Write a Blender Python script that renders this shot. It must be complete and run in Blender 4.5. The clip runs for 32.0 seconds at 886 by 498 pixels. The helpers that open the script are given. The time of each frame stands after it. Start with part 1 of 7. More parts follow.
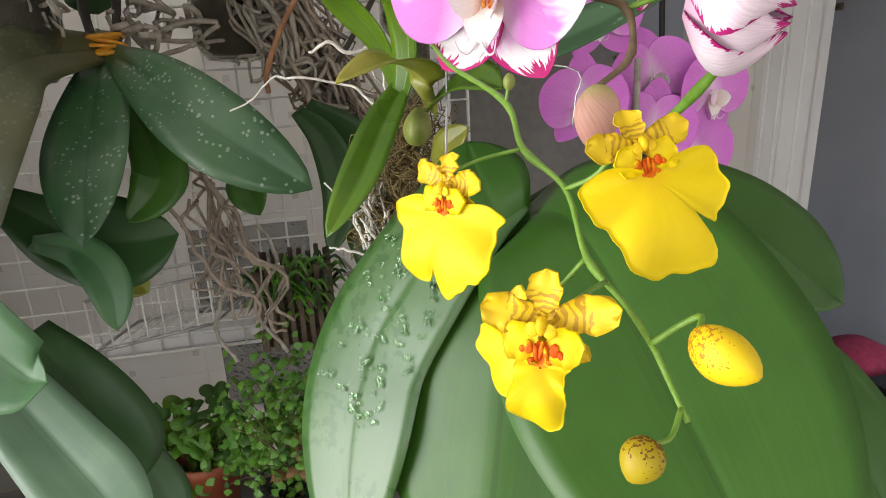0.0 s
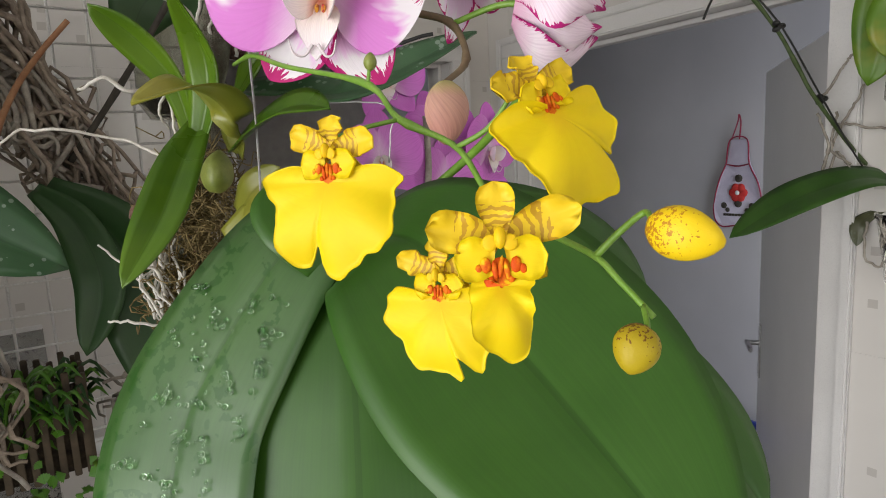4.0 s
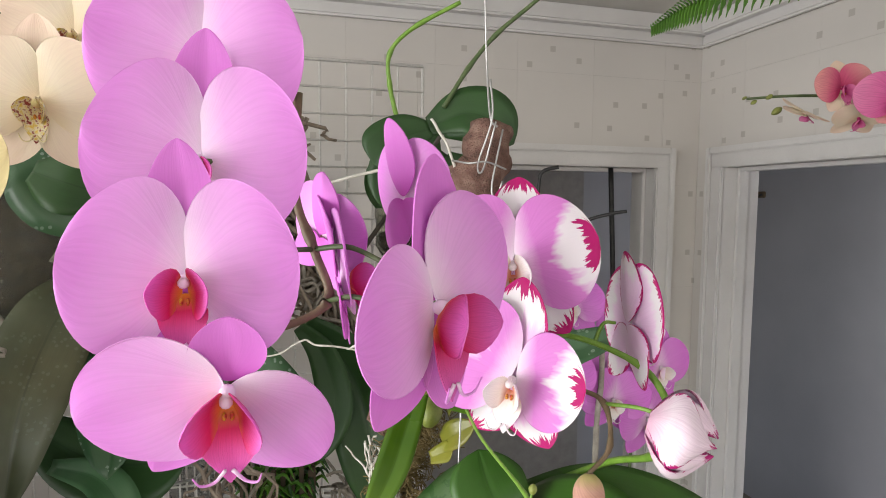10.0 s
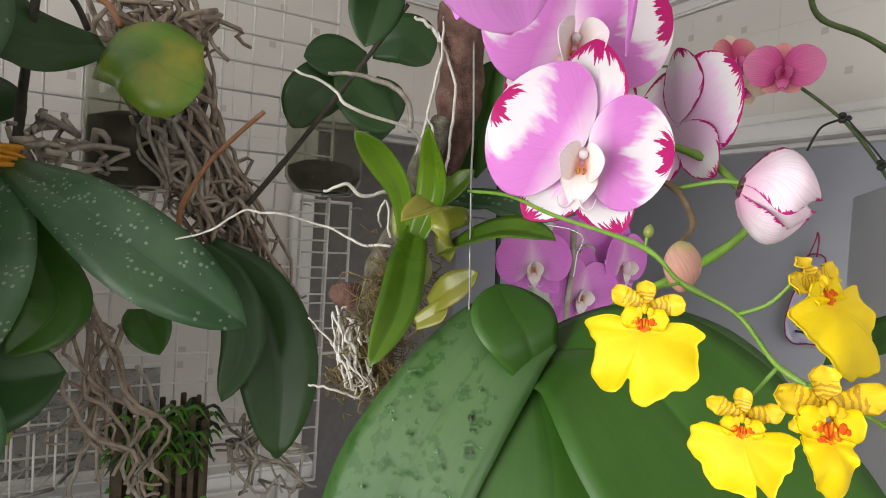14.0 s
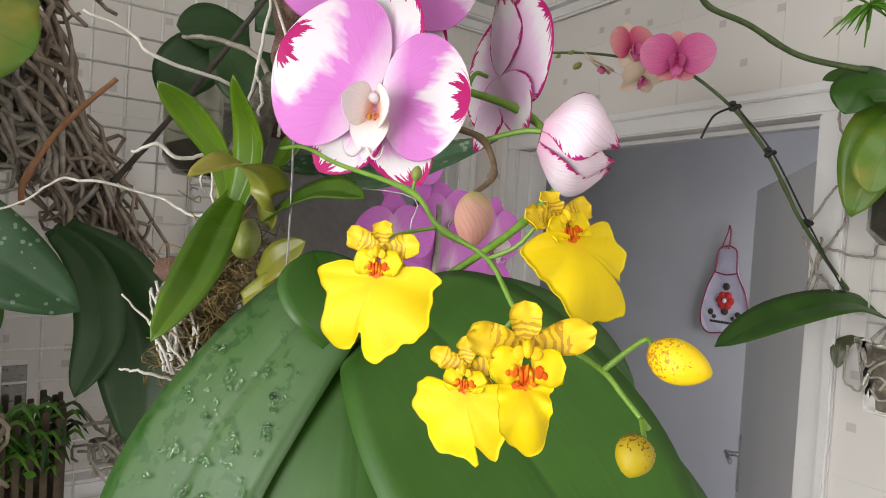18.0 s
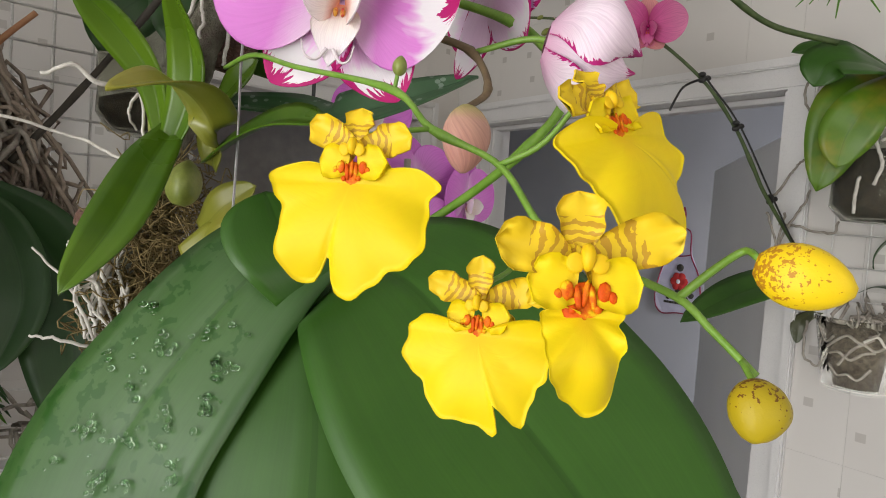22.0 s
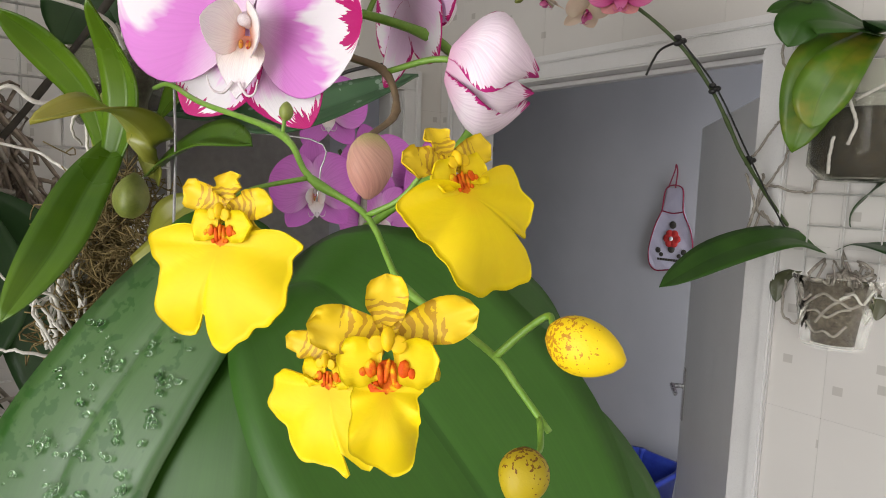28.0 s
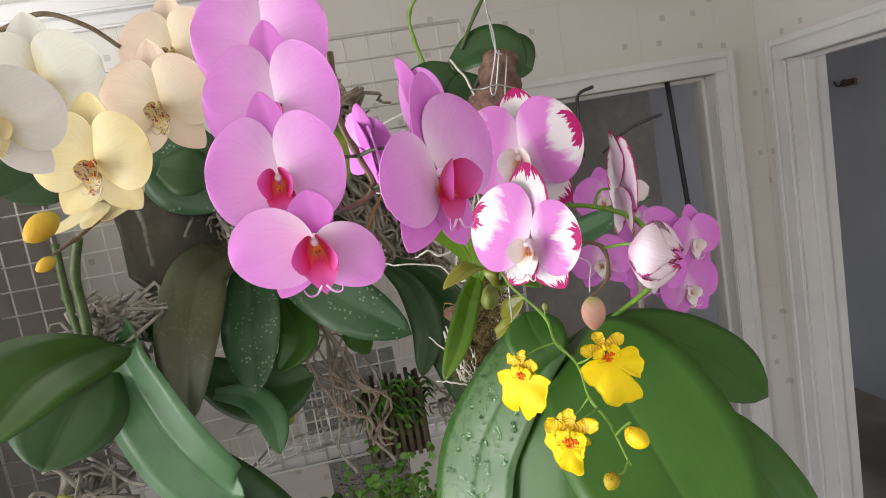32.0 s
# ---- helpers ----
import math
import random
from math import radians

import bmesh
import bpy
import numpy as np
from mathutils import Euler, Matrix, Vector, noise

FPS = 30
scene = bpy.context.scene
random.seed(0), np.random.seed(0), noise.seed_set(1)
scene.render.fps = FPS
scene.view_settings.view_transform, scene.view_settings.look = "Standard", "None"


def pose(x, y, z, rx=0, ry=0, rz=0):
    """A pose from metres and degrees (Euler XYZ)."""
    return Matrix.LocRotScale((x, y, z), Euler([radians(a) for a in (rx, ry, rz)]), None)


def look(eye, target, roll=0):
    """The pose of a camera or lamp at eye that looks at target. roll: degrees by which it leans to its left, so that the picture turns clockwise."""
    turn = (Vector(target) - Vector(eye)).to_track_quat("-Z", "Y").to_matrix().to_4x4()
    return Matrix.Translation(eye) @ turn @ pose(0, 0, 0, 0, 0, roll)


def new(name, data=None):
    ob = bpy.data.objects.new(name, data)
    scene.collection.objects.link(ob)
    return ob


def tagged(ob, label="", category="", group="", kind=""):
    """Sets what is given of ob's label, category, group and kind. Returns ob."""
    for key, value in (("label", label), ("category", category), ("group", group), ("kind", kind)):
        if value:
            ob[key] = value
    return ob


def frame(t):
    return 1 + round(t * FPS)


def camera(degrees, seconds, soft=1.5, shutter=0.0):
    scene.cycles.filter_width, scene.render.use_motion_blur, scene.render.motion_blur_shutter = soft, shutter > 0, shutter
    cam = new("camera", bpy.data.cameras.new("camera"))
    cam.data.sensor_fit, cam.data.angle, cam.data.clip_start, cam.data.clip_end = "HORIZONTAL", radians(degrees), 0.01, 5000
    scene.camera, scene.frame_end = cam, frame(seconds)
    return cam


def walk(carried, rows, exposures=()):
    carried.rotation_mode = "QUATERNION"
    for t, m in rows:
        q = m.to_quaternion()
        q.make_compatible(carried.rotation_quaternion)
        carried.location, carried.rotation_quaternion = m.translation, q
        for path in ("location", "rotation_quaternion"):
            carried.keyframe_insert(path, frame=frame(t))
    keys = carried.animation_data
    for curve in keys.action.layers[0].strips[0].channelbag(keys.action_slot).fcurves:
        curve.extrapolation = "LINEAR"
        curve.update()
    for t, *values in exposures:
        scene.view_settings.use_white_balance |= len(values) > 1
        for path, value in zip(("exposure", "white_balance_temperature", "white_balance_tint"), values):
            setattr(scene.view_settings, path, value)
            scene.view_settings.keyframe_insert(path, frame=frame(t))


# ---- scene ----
cam = camera(72.9, 32.0, soft=1.0)
PATH = [
    (0, (0.074, 0.034, 1.78), (0.435, 1.91, 1.19), -2.7),
    (0.5, (0.06, 0.034, 1.781), (0.622, 1.861, 1.19), -5.7),
    (1, (0.055, 0.055, 1.776), (0.803, 1.802, 1.154), -6.6),
    (1.5, (0.04, 0.069, 1.758), (0.921, 1.771, 1.184), -6.7),
    (2, (0.038, 0.07, 1.754), (1.005, 1.756, 1.283), -6.5),
    (2.5, (0.042, 0.072, 1.743), (1.062, 1.748, 1.351), -5.6),
    (3, (0.044, 0.075, 1.74), (1.105, 1.733, 1.385), -4.5),
    (3.5, (0.042, 0.065, 1.739), (1.131, 1.712, 1.417), -3.7),
    (5.5, (0.038, 0.038, 1.75), (1.162, 1.673, 1.5), -0.2),
    (6, (0.038, 0.018, 1.763), (1.135, 1.677, 1.549), 1.0),
    (6.5, (0.033, 0.005, 1.774), (1.086, 1.697, 1.605), 2.1),
    (7, (0.033, -0.002, 1.791), (1.023, 1.73, 1.65), 2.8),
    (7.5, (0.038, -0.01, 1.814), (0.946, 1.768, 1.691), 2.9),
    (8, (0.05, -0.018, 1.838), (0.831, 1.82, 1.726), 2.8),
    (8.5, (0.044, -0.027, 1.86), (0.689, 1.863, 1.755), 2.7),
    (9, (0.027, -0.038, 1.884), (0.6, 1.875, 1.774), 2.3),
    (9.5, (0.018, -0.034, 1.904), (0.567, 1.885, 1.774), 1.3),
    (10, (0.014, -0.034, 1.922), (0.547, 1.888, 1.765), 0.5),
    (10.5, (0.009, -0.032, 1.931), (0.531, 1.891, 1.75), 0.2),
    (11, (0.004, -0.035, 1.894), (0.521, 1.888, 1.704), 0.7),
    (11.5, (-0.019, -0.026, 1.856), (0.565, 1.879, 1.68), 2.4),
    (12, (-0.028, -0.004, 1.825), (0.649, 1.872, 1.675), 4.1),
    (12.5, (-0.041, 0.016, 1.8), (0.765, 1.843, 1.689), 4.6),
    (13, (-0.057, 0.039, 1.782), (0.837, 1.827, 1.7), 4.2),
    (13.5, (-0.069, 0.055, 1.77), (0.882, 1.813, 1.704), 3.7),
    (14, (-0.069, 0.058, 1.767), (0.918, 1.796, 1.71), 3.5),
    (14.5, (-0.053, 0.064, 1.751), (0.984, 1.773, 1.699), 3.5),
    (15, (-0.033, 0.072, 1.737), (1.067, 1.741, 1.692), 3.7),
    (15.5, (-0.015, 0.068, 1.736), (1.124, 1.711, 1.692), 3.7),
    (17.5, (0.005, 0.05, 1.746), (1.167, 1.677, 1.695), 3.7),
    (18, (0.014, 0.043, 1.75), (1.165, 1.677, 1.697), 3.4),
    (18.5, (0.02, 0.05, 1.748), (1.163, 1.689, 1.678), 3.3),
    (19, (0.024, 0.064, 1.739), (1.165, 1.704, 1.653), 3.4),
    (19.5, (0.031, 0.074, 1.734), (1.175, 1.712, 1.643), 3.2),
    (20, (0.029, 0.079, 1.731), (1.183, 1.71, 1.636), 3.3),
    (20.5, (0.028, 0.082, 1.728), (1.202, 1.698, 1.63), 3.4),
    (21, (0.027, 0.087, 1.725), (1.242, 1.672, 1.623), 3.9),
    (21.5, (0.038, 0.089, 1.73), (1.286, 1.649, 1.633), 3.8),
    (22, (0.036, 0.09, 1.727), (1.305, 1.632, 1.629), 4.0),
    (22.5, (0.038, 0.091, 1.727), (1.316, 1.627, 1.627), 4.0),
    (23, (0.043, 0.087, 1.728), (1.323, 1.62, 1.627), 3.8),
    (23.5, (0.051, 0.084, 1.732), (1.327, 1.621, 1.631), 3.6),
    (24, (0.052, 0.085, 1.737), (1.324, 1.624, 1.619), 3.3),
    (24.5, (0.047, 0.088, 1.735), (1.326, 1.618, 1.587), 3.1),
    (25, (0.054, 0.091, 1.736), (1.358, 1.597, 1.561), 2.9),
    (25.5, (0.056, 0.093, 1.735), (1.375, 1.584, 1.544), 2.6),
    (27.5, (0.058, 0.079, 1.74), (1.403, 1.544, 1.528), 2.2),
    (28, (0.056, 0.061, 1.752), (1.323, 1.592, 1.529), 1.7),
    (28.5, (0.054, 0.028, 1.758), (1.14, 1.693, 1.534), 1.1),
    (29, (0.056, -0.009, 1.773), (0.889, 1.795, 1.545), 0.9),
    (29.5, (0.062, -0.047, 1.783), (0.635, 1.855, 1.546), 1.4),
    (30, (0.065, -0.066, 1.793), (0.492, 1.872, 1.546), 2.0),
    (30.5, (0.063, -0.086, 1.814), (0.404, 1.868, 1.558), 1.4),
    (31, (0.058, -0.116, 1.839), (0.354, 1.845, 1.577), -2.1),
    (31.5, (0.045, -0.141, 1.859), (0.301, 1.826, 1.599), -6.6),
    (32, (0.028, -0.166, 1.881), (0.256, 1.804, 1.625), -9.8),
]
walk(cam, [(t, look(e, g, r)) for t, e, g, r in PATH],
     exposures=[(0, 0.07), (1, -0.25), (2, -0.42), (3, -0.45), (6, -0.12), (8, 0.0), (11, 0.0), (13, -0.22), (15, -0.15), (18, -0.15), (21, -0.36), (25, -0.42), (28, -0.3), (30, 0.2), (32, -0.1)])

# ---------------------------------------------------------------- light
world = bpy.data.worlds.new("sky")
scene.world = world
world.use_nodes = True
wn = world.node_tree
sky = wn.nodes.new("ShaderNodeTexSky")
sky.sky_type, sky.sun_disc = "NISHITA", False
sky.sun_elevation, sky.sun_rotation = radians(40), radians(200)
wn.links.new(sky.outputs[0], wn.nodes["Background"].inputs[0])
wn.nodes["Background"].inputs[1].default_value = 0.12


def area_lamp(name, eye, target, sx, sy, watts, colour):
    d = bpy.data.lights.new(name, "AREA")
    d.shape, d.size, d.size_y, d.energy, d.color = "RECTANGLE", sx, sy, watts, colour
    ob = new(name, d)
    ob.matrix_world = look(eye, target)
    return ob


area_lamp("west_window_light", (-1.82, 0.1, 1.43), (1.3, 0.1, 1.40), 2.0, 1.86, 100, (1.0, 0.985, 0.965))
# weak front fill through an assumed south opening, no source is seen there
area_lamp("south_fill_light", (0.1, -1.32, 1.8), (0.2, 1.0, 1.8), 1.6, 0.9, 7.5, (1.0, 0.975, 0.94))
area_lamp("bedroom_light", (2.3, -0.18, 1.45), (3.0, 0.5, 1.0), 1.1, 1.2, 42, (0.85, 0.905, 1.0))

# ---------------------------------------------------------------- node helpers


def material(name, colour=(0.5, 0.5, 0.5), rough=0.5, metal=0.0, spec=0.5):
    m = bpy.data.materials.new(name)
    m.use_nodes = True
    b = m.node_tree.nodes["Principled BSDF"]
    b.inputs["Base Color"].default_value = (*colour, 1)
    b.inputs["Roughness"].default_value = rough
    b.inputs["Metallic"].default_value = metal
    b.inputs["Specular IOR Level"].default_value = spec
    return m, m.node_tree, b


def node(nt, kind, **kw):
    n = nt.nodes.new(kind)
    for k, v in kw.items():
        if k in n.inputs:
            n.inputs[k].default_value = v
    return n


def ramp(nt, fac, stops):
    r = nt.nodes.new("ShaderNodeValToRGB")
    el = r.color_ramp.elements
    while len(el) < len(stops):
        el.new(0.5)
    for e, (p, c) in zip(el, stops):
        e.position, e.color = p, (*c, 1)
    nt.links.new(fac, r.inputs[0])
    return r.outputs[0]


def noise_tex(nt, scale, detail=4.0, rough=0.55, vec=None):
    n = node(nt, "ShaderNodeTexNoise", Scale=scale, Detail=detail, Roughness=rough)
    if vec is None:
        vec = nt.nodes.new("ShaderNodeTexCoord").outputs["Object"]
    nt.links.new(vec, n.inputs["Vector"])
    return n.outputs[0]


def mixc(nt, fac, a, b, how="MIX"):
    m = nt.nodes.new("ShaderNodeMix")
    m.data_type, m.blend_type = "RGBA", how
    for sock, v in ((m.inputs[0], fac), (m.inputs[6], a), (m.inputs[7], b)):
        if isinstance(v, (int, float)):
            sock.default_value = v
        elif isinstance(v, tuple):
            sock.default_value = (*v, 1)
        else:
            nt.links.new(v, sock)
    return m.outputs[2]


def calc(nt, op, a, b=0.0, c=0.0):
    m = nt.nodes.new("ShaderNodeMath")
    m.operation = op
    for i, v in enumerate((a, b, c)):
        if isinstance(v, (int, float)):
            m.inputs[i].default_value = v
        else:
            nt.links.new(v, m.inputs[i])
    return m.outputs[0]


def bump(nt, b, height, strength=0.3, dist=0.002):
    n = node(nt, "ShaderNodeBump", Strength=strength, Distance=dist)
    nt.links.new(height, n.inputs["Height"])
    nt.links.new(n.outputs[0], b.inputs["Normal"])


def uv(nt):
    """u across a leaf or petal, 0..1 with the middle at 0.5; v along it."""
    s = nt.nodes.new("ShaderNodeSeparateXYZ")
    nt.links.new(nt.nodes.new("ShaderNodeTexCoord").outputs["UV"], s.inputs[0])
    return s.outputs[0], s.outputs[1]


def mottled(name, stops, scale, rough=0.5, fine=None, bumps=0.2, dist=0.001, metal=0.0, spec=0.5, grain=0.35):
    """A surface in two or more tones, with a fine grain and relief."""
    m, nt, b = material(name, rough=rough, metal=metal, spec=spec)
    c = ramp(nt, noise_tex(nt, scale), stops)
    g = noise_tex(nt, fine or scale * 9, 5)
    c = mixc(nt, grain, c, ramp(nt, g, [(0.3, (0.45, 0.45, 0.45)), (0.7, (1, 1, 1))]), "MULTIPLY")
    nt.links.new(c, b.inputs["Base Color"])
    bump(nt, b, g, bumps, dist)
    r = calc(nt, "MULTIPLY_ADD", g, 0.3, rough - 0.15)
    nt.links.new(r, b.inputs["Roughness"])
    return m


# ---------------------------------------------------------------- leaf and petal materials


def leaf_material(name, dark, light, rough=0.38, spots=0.0, yellow=0.0, spec=0.5, rib=0.75, coat=0.3):
    """A leathery leaf: mottled green, a darker midrib furrow, dust or mineral spots."""
    m, nt, b = material(name, rough=rough, spec=spec)
    u, v = uv(nt)
    c = ramp(nt, noise_tex(nt, 14, 3), [(0.3, dark), (0.7, light)])
    off = calc(nt, "ABSOLUTE", calc(nt, "SUBTRACT", u, 0.5))
    ribm = calc(nt, "LESS_THAN", off, 0.012)
    c = mixc(nt, calc(nt, "MULTIPLY", ribm, 0.5), c, tuple(k * rib for k in dark))
    comb = nt.nodes.new("ShaderNodeCombineXYZ")
    nt.links.new(calc(nt, "MULTIPLY", u, 95.0), comb.inputs[0])
    nt.links.new(calc(nt, "MULTIPLY", v, 3.0), comb.inputs[1])
    veins = noise_tex(nt, 1.0, 2, 0.5, comb.outputs[0])
    c = mixc(nt, 0.2, c, ramp(nt, veins, [(0.35, (0.62, 0.62, 0.62)), (0.65, (1.1, 1.1, 1.1))]), "MULTIPLY")
    if yellow:
        c = mixc(nt, calc(nt, "MULTIPLY", ramp(nt, noise_tex(nt, 16, 3), [(0.48, (0, 0, 0)), (0.72, (1, 1, 1))]), yellow), c, (0.3, 0.26, 0.025))
    if spots:
        vo = node(nt, "ShaderNodeTexVoronoi", Scale=150.0)
        nt.links.new(nt.nodes.new("ShaderNodeTexCoord").outputs["Object"], vo.inputs["Vector"])
        dot = calc(nt, "LESS_THAN", vo.outputs[0], 0.28)
        where = calc(nt, "GREATER_THAN", noise_tex(nt, 30, 3), 0.52)
        c = mixc(nt, calc(nt, "MULTIPLY", calc(nt, "MULTIPLY", dot, where), spots), c, (0.42, 0.5, 0.44))
        film = ramp(nt, noise_tex(nt, 9, 4), [(0.4, (0, 0, 0)), (0.75, (1, 1, 1))])
        c = mixc(nt, calc(nt, "MULTIPLY", film, 0.22), c, (0.2, 0.28, 0.2))
    nt.links.new(c, b.inputs["Base Color"])
    fine = noise_tex(nt, 220, 3)
    nt.links.new(calc(nt, "MULTIPLY_ADD", noise_tex(nt, 20, 4), 0.25, rough - 0.12), b.inputs["Roughness"])
    bump(nt, b, mixc(nt, 0.5, veins, fine), 0.12, 0.0006)
    b.inputs["Coat Weight"].default_value = coat
    b.inputs["Coat Roughness"].default_value = 0.38
    return m


def petal_material(name, edge, mid, heart, veins=0.25, splash=None, splash_from=0.7, rough=0.55, wedge=False, hot_from=0.76, relief=0.25):
    """A waxy petal: heart colour at its root, mid, edge; fine veins; splashes of another colour from the rim inwards."""
    m, nt, b = material(name, rough=rough, spec=0.25)
    u, v = uv(nt)
    du = calc(nt, "SUBTRACT", u, 0.5)
    grain = noise_tex(nt, 60, 4)
    vv = calc(nt, "MULTIPLY_ADD", calc(nt, "SUBTRACT", grain, 0.5), 0.16, v)
    c = ramp(nt, vv, [(0.0, heart), (0.3, mid), (0.85, edge)])
    ang = calc(nt, "DIVIDE", du, calc(nt, "ADD", v, 0.25))
    comb = nt.nodes.new("ShaderNodeCombineXYZ")
    nt.links.new(calc(nt, "MULTIPLY", ang, 34.0), comb.inputs[0])
    nt.links.new(calc(nt, "MULTIPLY", v, 1.6), comb.inputs[1])
    vein = noise_tex(nt, 1.0, 3, 0.6, comb.outputs[0])
    c = mixc(nt, veins, c, ramp(nt, vein, [(0.35, (0.62, 0.5, 0.62)), (0.6, (1.06, 1.06, 1.06))]), "MULTIPLY")
    if splash:
        su = calc(nt, "ABSOLUTE", calc(nt, "MULTIPLY", du, 2.0))
        oi = nt.nodes.new("ShaderNodeObjectInfo")

        def rays(freq, along, shift):
            cb = nt.nodes.new("ShaderNodeCombineXYZ")
            nt.links.new(calc(nt, "MULTIPLY", ang, freq), cb.inputs[0])
            nt.links.new(calc(nt, "MULTIPLY", v, along), cb.inputs[1])
            nt.links.new(calc(nt, "MULTIPLY_ADD", oi.outputs["Random"], 40.0, shift), cb.inputs[2])
            return calc(nt, "SUBTRACT", noise_tex(nt, 1.0, 3, 0.6, cb.outputs[0]), 0.5)
        if wedge:
            # a white wedge towards the outer end between two lilac lobes
            w = calc(nt, "ADD", calc(nt, "MULTIPLY_ADD", su, -0.42, v), calc(nt, "MULTIPLY", rays(5.0, 1.5, 3.0), 0.75))
            c = mixc(nt, ramp(nt, w, [(0.36, (0, 0, 0)), (0.5, (1, 1, 1))]), c, (0.7, 0.65, 0.7))
            rim = calc(nt, "SUBTRACT", v, calc(nt, "MULTIPLY", calc(nt, "POWER", su, 3.0), 0.25))
            hot = calc(nt, "ADD", rim, calc(nt, "MULTIPLY", rays(17.0, 0.7, 11.0), 0.55))
            hot = calc(nt, "MULTIPLY", calc(nt, "GREATER_THAN", hot, 0.84), calc(nt, "GREATER_THAN", calc(nt, "ADD", v, rays(3.0, 0.5, 23.0)), 0.6))
        else:
            w = calc(nt, "ADD", v, calc(nt, "MULTIPLY", rays(6.0, 1.5, 3.0), 0.6))
            c = mixc(nt, ramp(nt, w, [(splash_from, (0, 0, 0)), (splash_from + 0.12, (1, 1, 1))]), c, (0.72, 0.68, 0.72))
            rim = calc(nt, "MAXIMUM", calc(nt, "POWER", su, 2.2), calc(nt, "MULTIPLY_ADD", v, 1.7, -0.7))
            hot = calc(nt, "GREATER_THAN", calc(nt, "ADD", rim, calc(nt, "MULTIPLY", rays(16.0, 0.9, 17.0), 0.9)), hot_from)
        c = mixc(nt, hot, c, splash)
    nt.links.new(c, b.inputs["Base Color"])
    bump(nt, b, vein, relief, 0.0008)
    b.inputs["Subsurface Weight"].default_value = 0.25
    b.inputs["Subsurface Radius"].default_value = (0.004, 0.003, 0.004)
    b.inputs["Subsurface Scale"].default_value = 0.5
    return m


GREEN_BIG = leaf_material("broad_leaf_green", (0.027, 0.086, 0.009), (0.044, 0.121, 0.015), 0.38, coat=0.05, spec=0.34)
GREEN_DARK = leaf_material("dark_leaf_green", (0.017, 0.055, 0.013), (0.03, 0.082, 0.02), 0.42, coat=0.08, spec=0.4)
GREEN_SPOT = leaf_material("spotted_leaf_green", (0.022, 0.076, 0.026), (0.04, 0.112, 0.038), 0.38, spots=0.4, coat=0.1)
GREEN_GREY = leaf_material("grey_green_leaf", (0.045, 0.13, 0.05), (0.085, 0.2, 0.08), 0.4, coat=0.12)
GREEN_SILVER = leaf_material("silvery_green_leaf", (0.11, 0.2, 0.12), (0.17, 0.28, 0.17), 0.34, coat=0.25)
GREEN_OLIVE = leaf_material("olive_brown_leaf", (0.05, 0.055, 0.02), (0.1, 0.1, 0.045), 0.42, spots=0.08)
GREEN_FRESH = leaf_material("fresh_leaf_green", (0.042, 0.105, 0.005), (0.095, 0.18, 0.009), 0.3, coat=0.06, spec=0.34)
GREEN_YELLOW = leaf_material("yellowing_leaf", (0.17, 0.19, 0.02), (0.29, 0.27, 0.035), 0.36)
GREEN_BLOTCH = leaf_material("blotched_leaf", (0.07, 0.165, 0.008), (0.12, 0.24, 0.014), 0.4, yellow=0.8, coat=0.1)
GREEN_FERN = leaf_material("fern_green", (0.05, 0.18, 0.008), (0.12, 0.31, 0.016), 0.5)

PINK = petal_material("orchid_pink", (0.68, 0.25, 0.68), (0.75, 0.39, 0.74), (0.84, 0.66, 0.83), 0.13, relief=0.15)
PINK_BACK = petal_material("orchid_deep_pink", (0.64, 0.2, 0.62), (0.6, 0.16, 0.57), (0.54, 0.1, 0.48), 0.08, relief=0.12)
LIP_PINK = petal_material("orchid_lip_crimson", (0.64, 0.12, 0.44), (0.58, 0.01, 0.1), (0.72, 0.26, 0.02), 0.3)
HARLEQUIN = petal_material("orchid_harlequin", (0.6, 0.2, 0.56), (0.58, 0.19, 0.54), (0.76, 0.62, 0.74), 0.12, splash=(0.4, 0.005, 0.13), wedge=True)
HARLEQUIN_S = petal_material("orchid_harlequin_sepal", (0.74, 0.48, 0.71), (0.72, 0.42, 0.69), (0.7, 0.45, 0.67), 0.12, splash=(0.4, 0.005, 0.13), splash_from=0.5)
HARLEQUIN_BACK = petal_material("orchid_harlequin_back", (0.78, 0.6, 0.76), (0.74, 0.5, 0.72), (0.74, 0.56, 0.72), 0.12, splash=(0.4, 0.005, 0.13), splash_from=0.62, hot_from=0.86)
LILAC = petal_material("orchid_lilac", (0.62, 0.17, 0.61), (0.64, 0.23, 0.63), (0.78, 0.54, 0.75), 0.3)
CREAM = petal_material("orchid_cream", (0.74, 0.62, 0.32), (0.78, 0.69, 0.42), (0.74, 0.62, 0.3), 0.12)
CREAM_ROSE = petal_material("orchid_cream_rose", (0.74, 0.58, 0.46), (0.78, 0.67, 0.52), (0.74, 0.6, 0.4), 0.12)
WHITE_P = petal_material("orchid_white", (0.8, 0.79, 0.73), (0.8, 0.79, 0.72), (0.6, 0.52, 0.24), 0.1)
CORAL = petal_material("orchid_coral", (0.7, 0.3, 0.3), (0.58, 0.1, 0.2), (0.4, 0.02, 0.1), 0.5)
ROSE = petal_material("orchid_rose", (0.66, 0.2, 0.38), (0.6, 0.1, 0.3), (0.35, 0.01, 0.12), 0.5)
ONC = petal_material("oncidium_yellow", (0.74, 0.54, 0.002), (0.74, 0.54, 0.003), (0.72, 0.46, 0.005), 0.04, relief=0.06)
COLUMN_WHITE = mottled("orchid_column_white", [(0.3, (0.72, 0.62, 0.66)), (0.7, (0.8, 0.74, 0.76))], 220, 0.5)
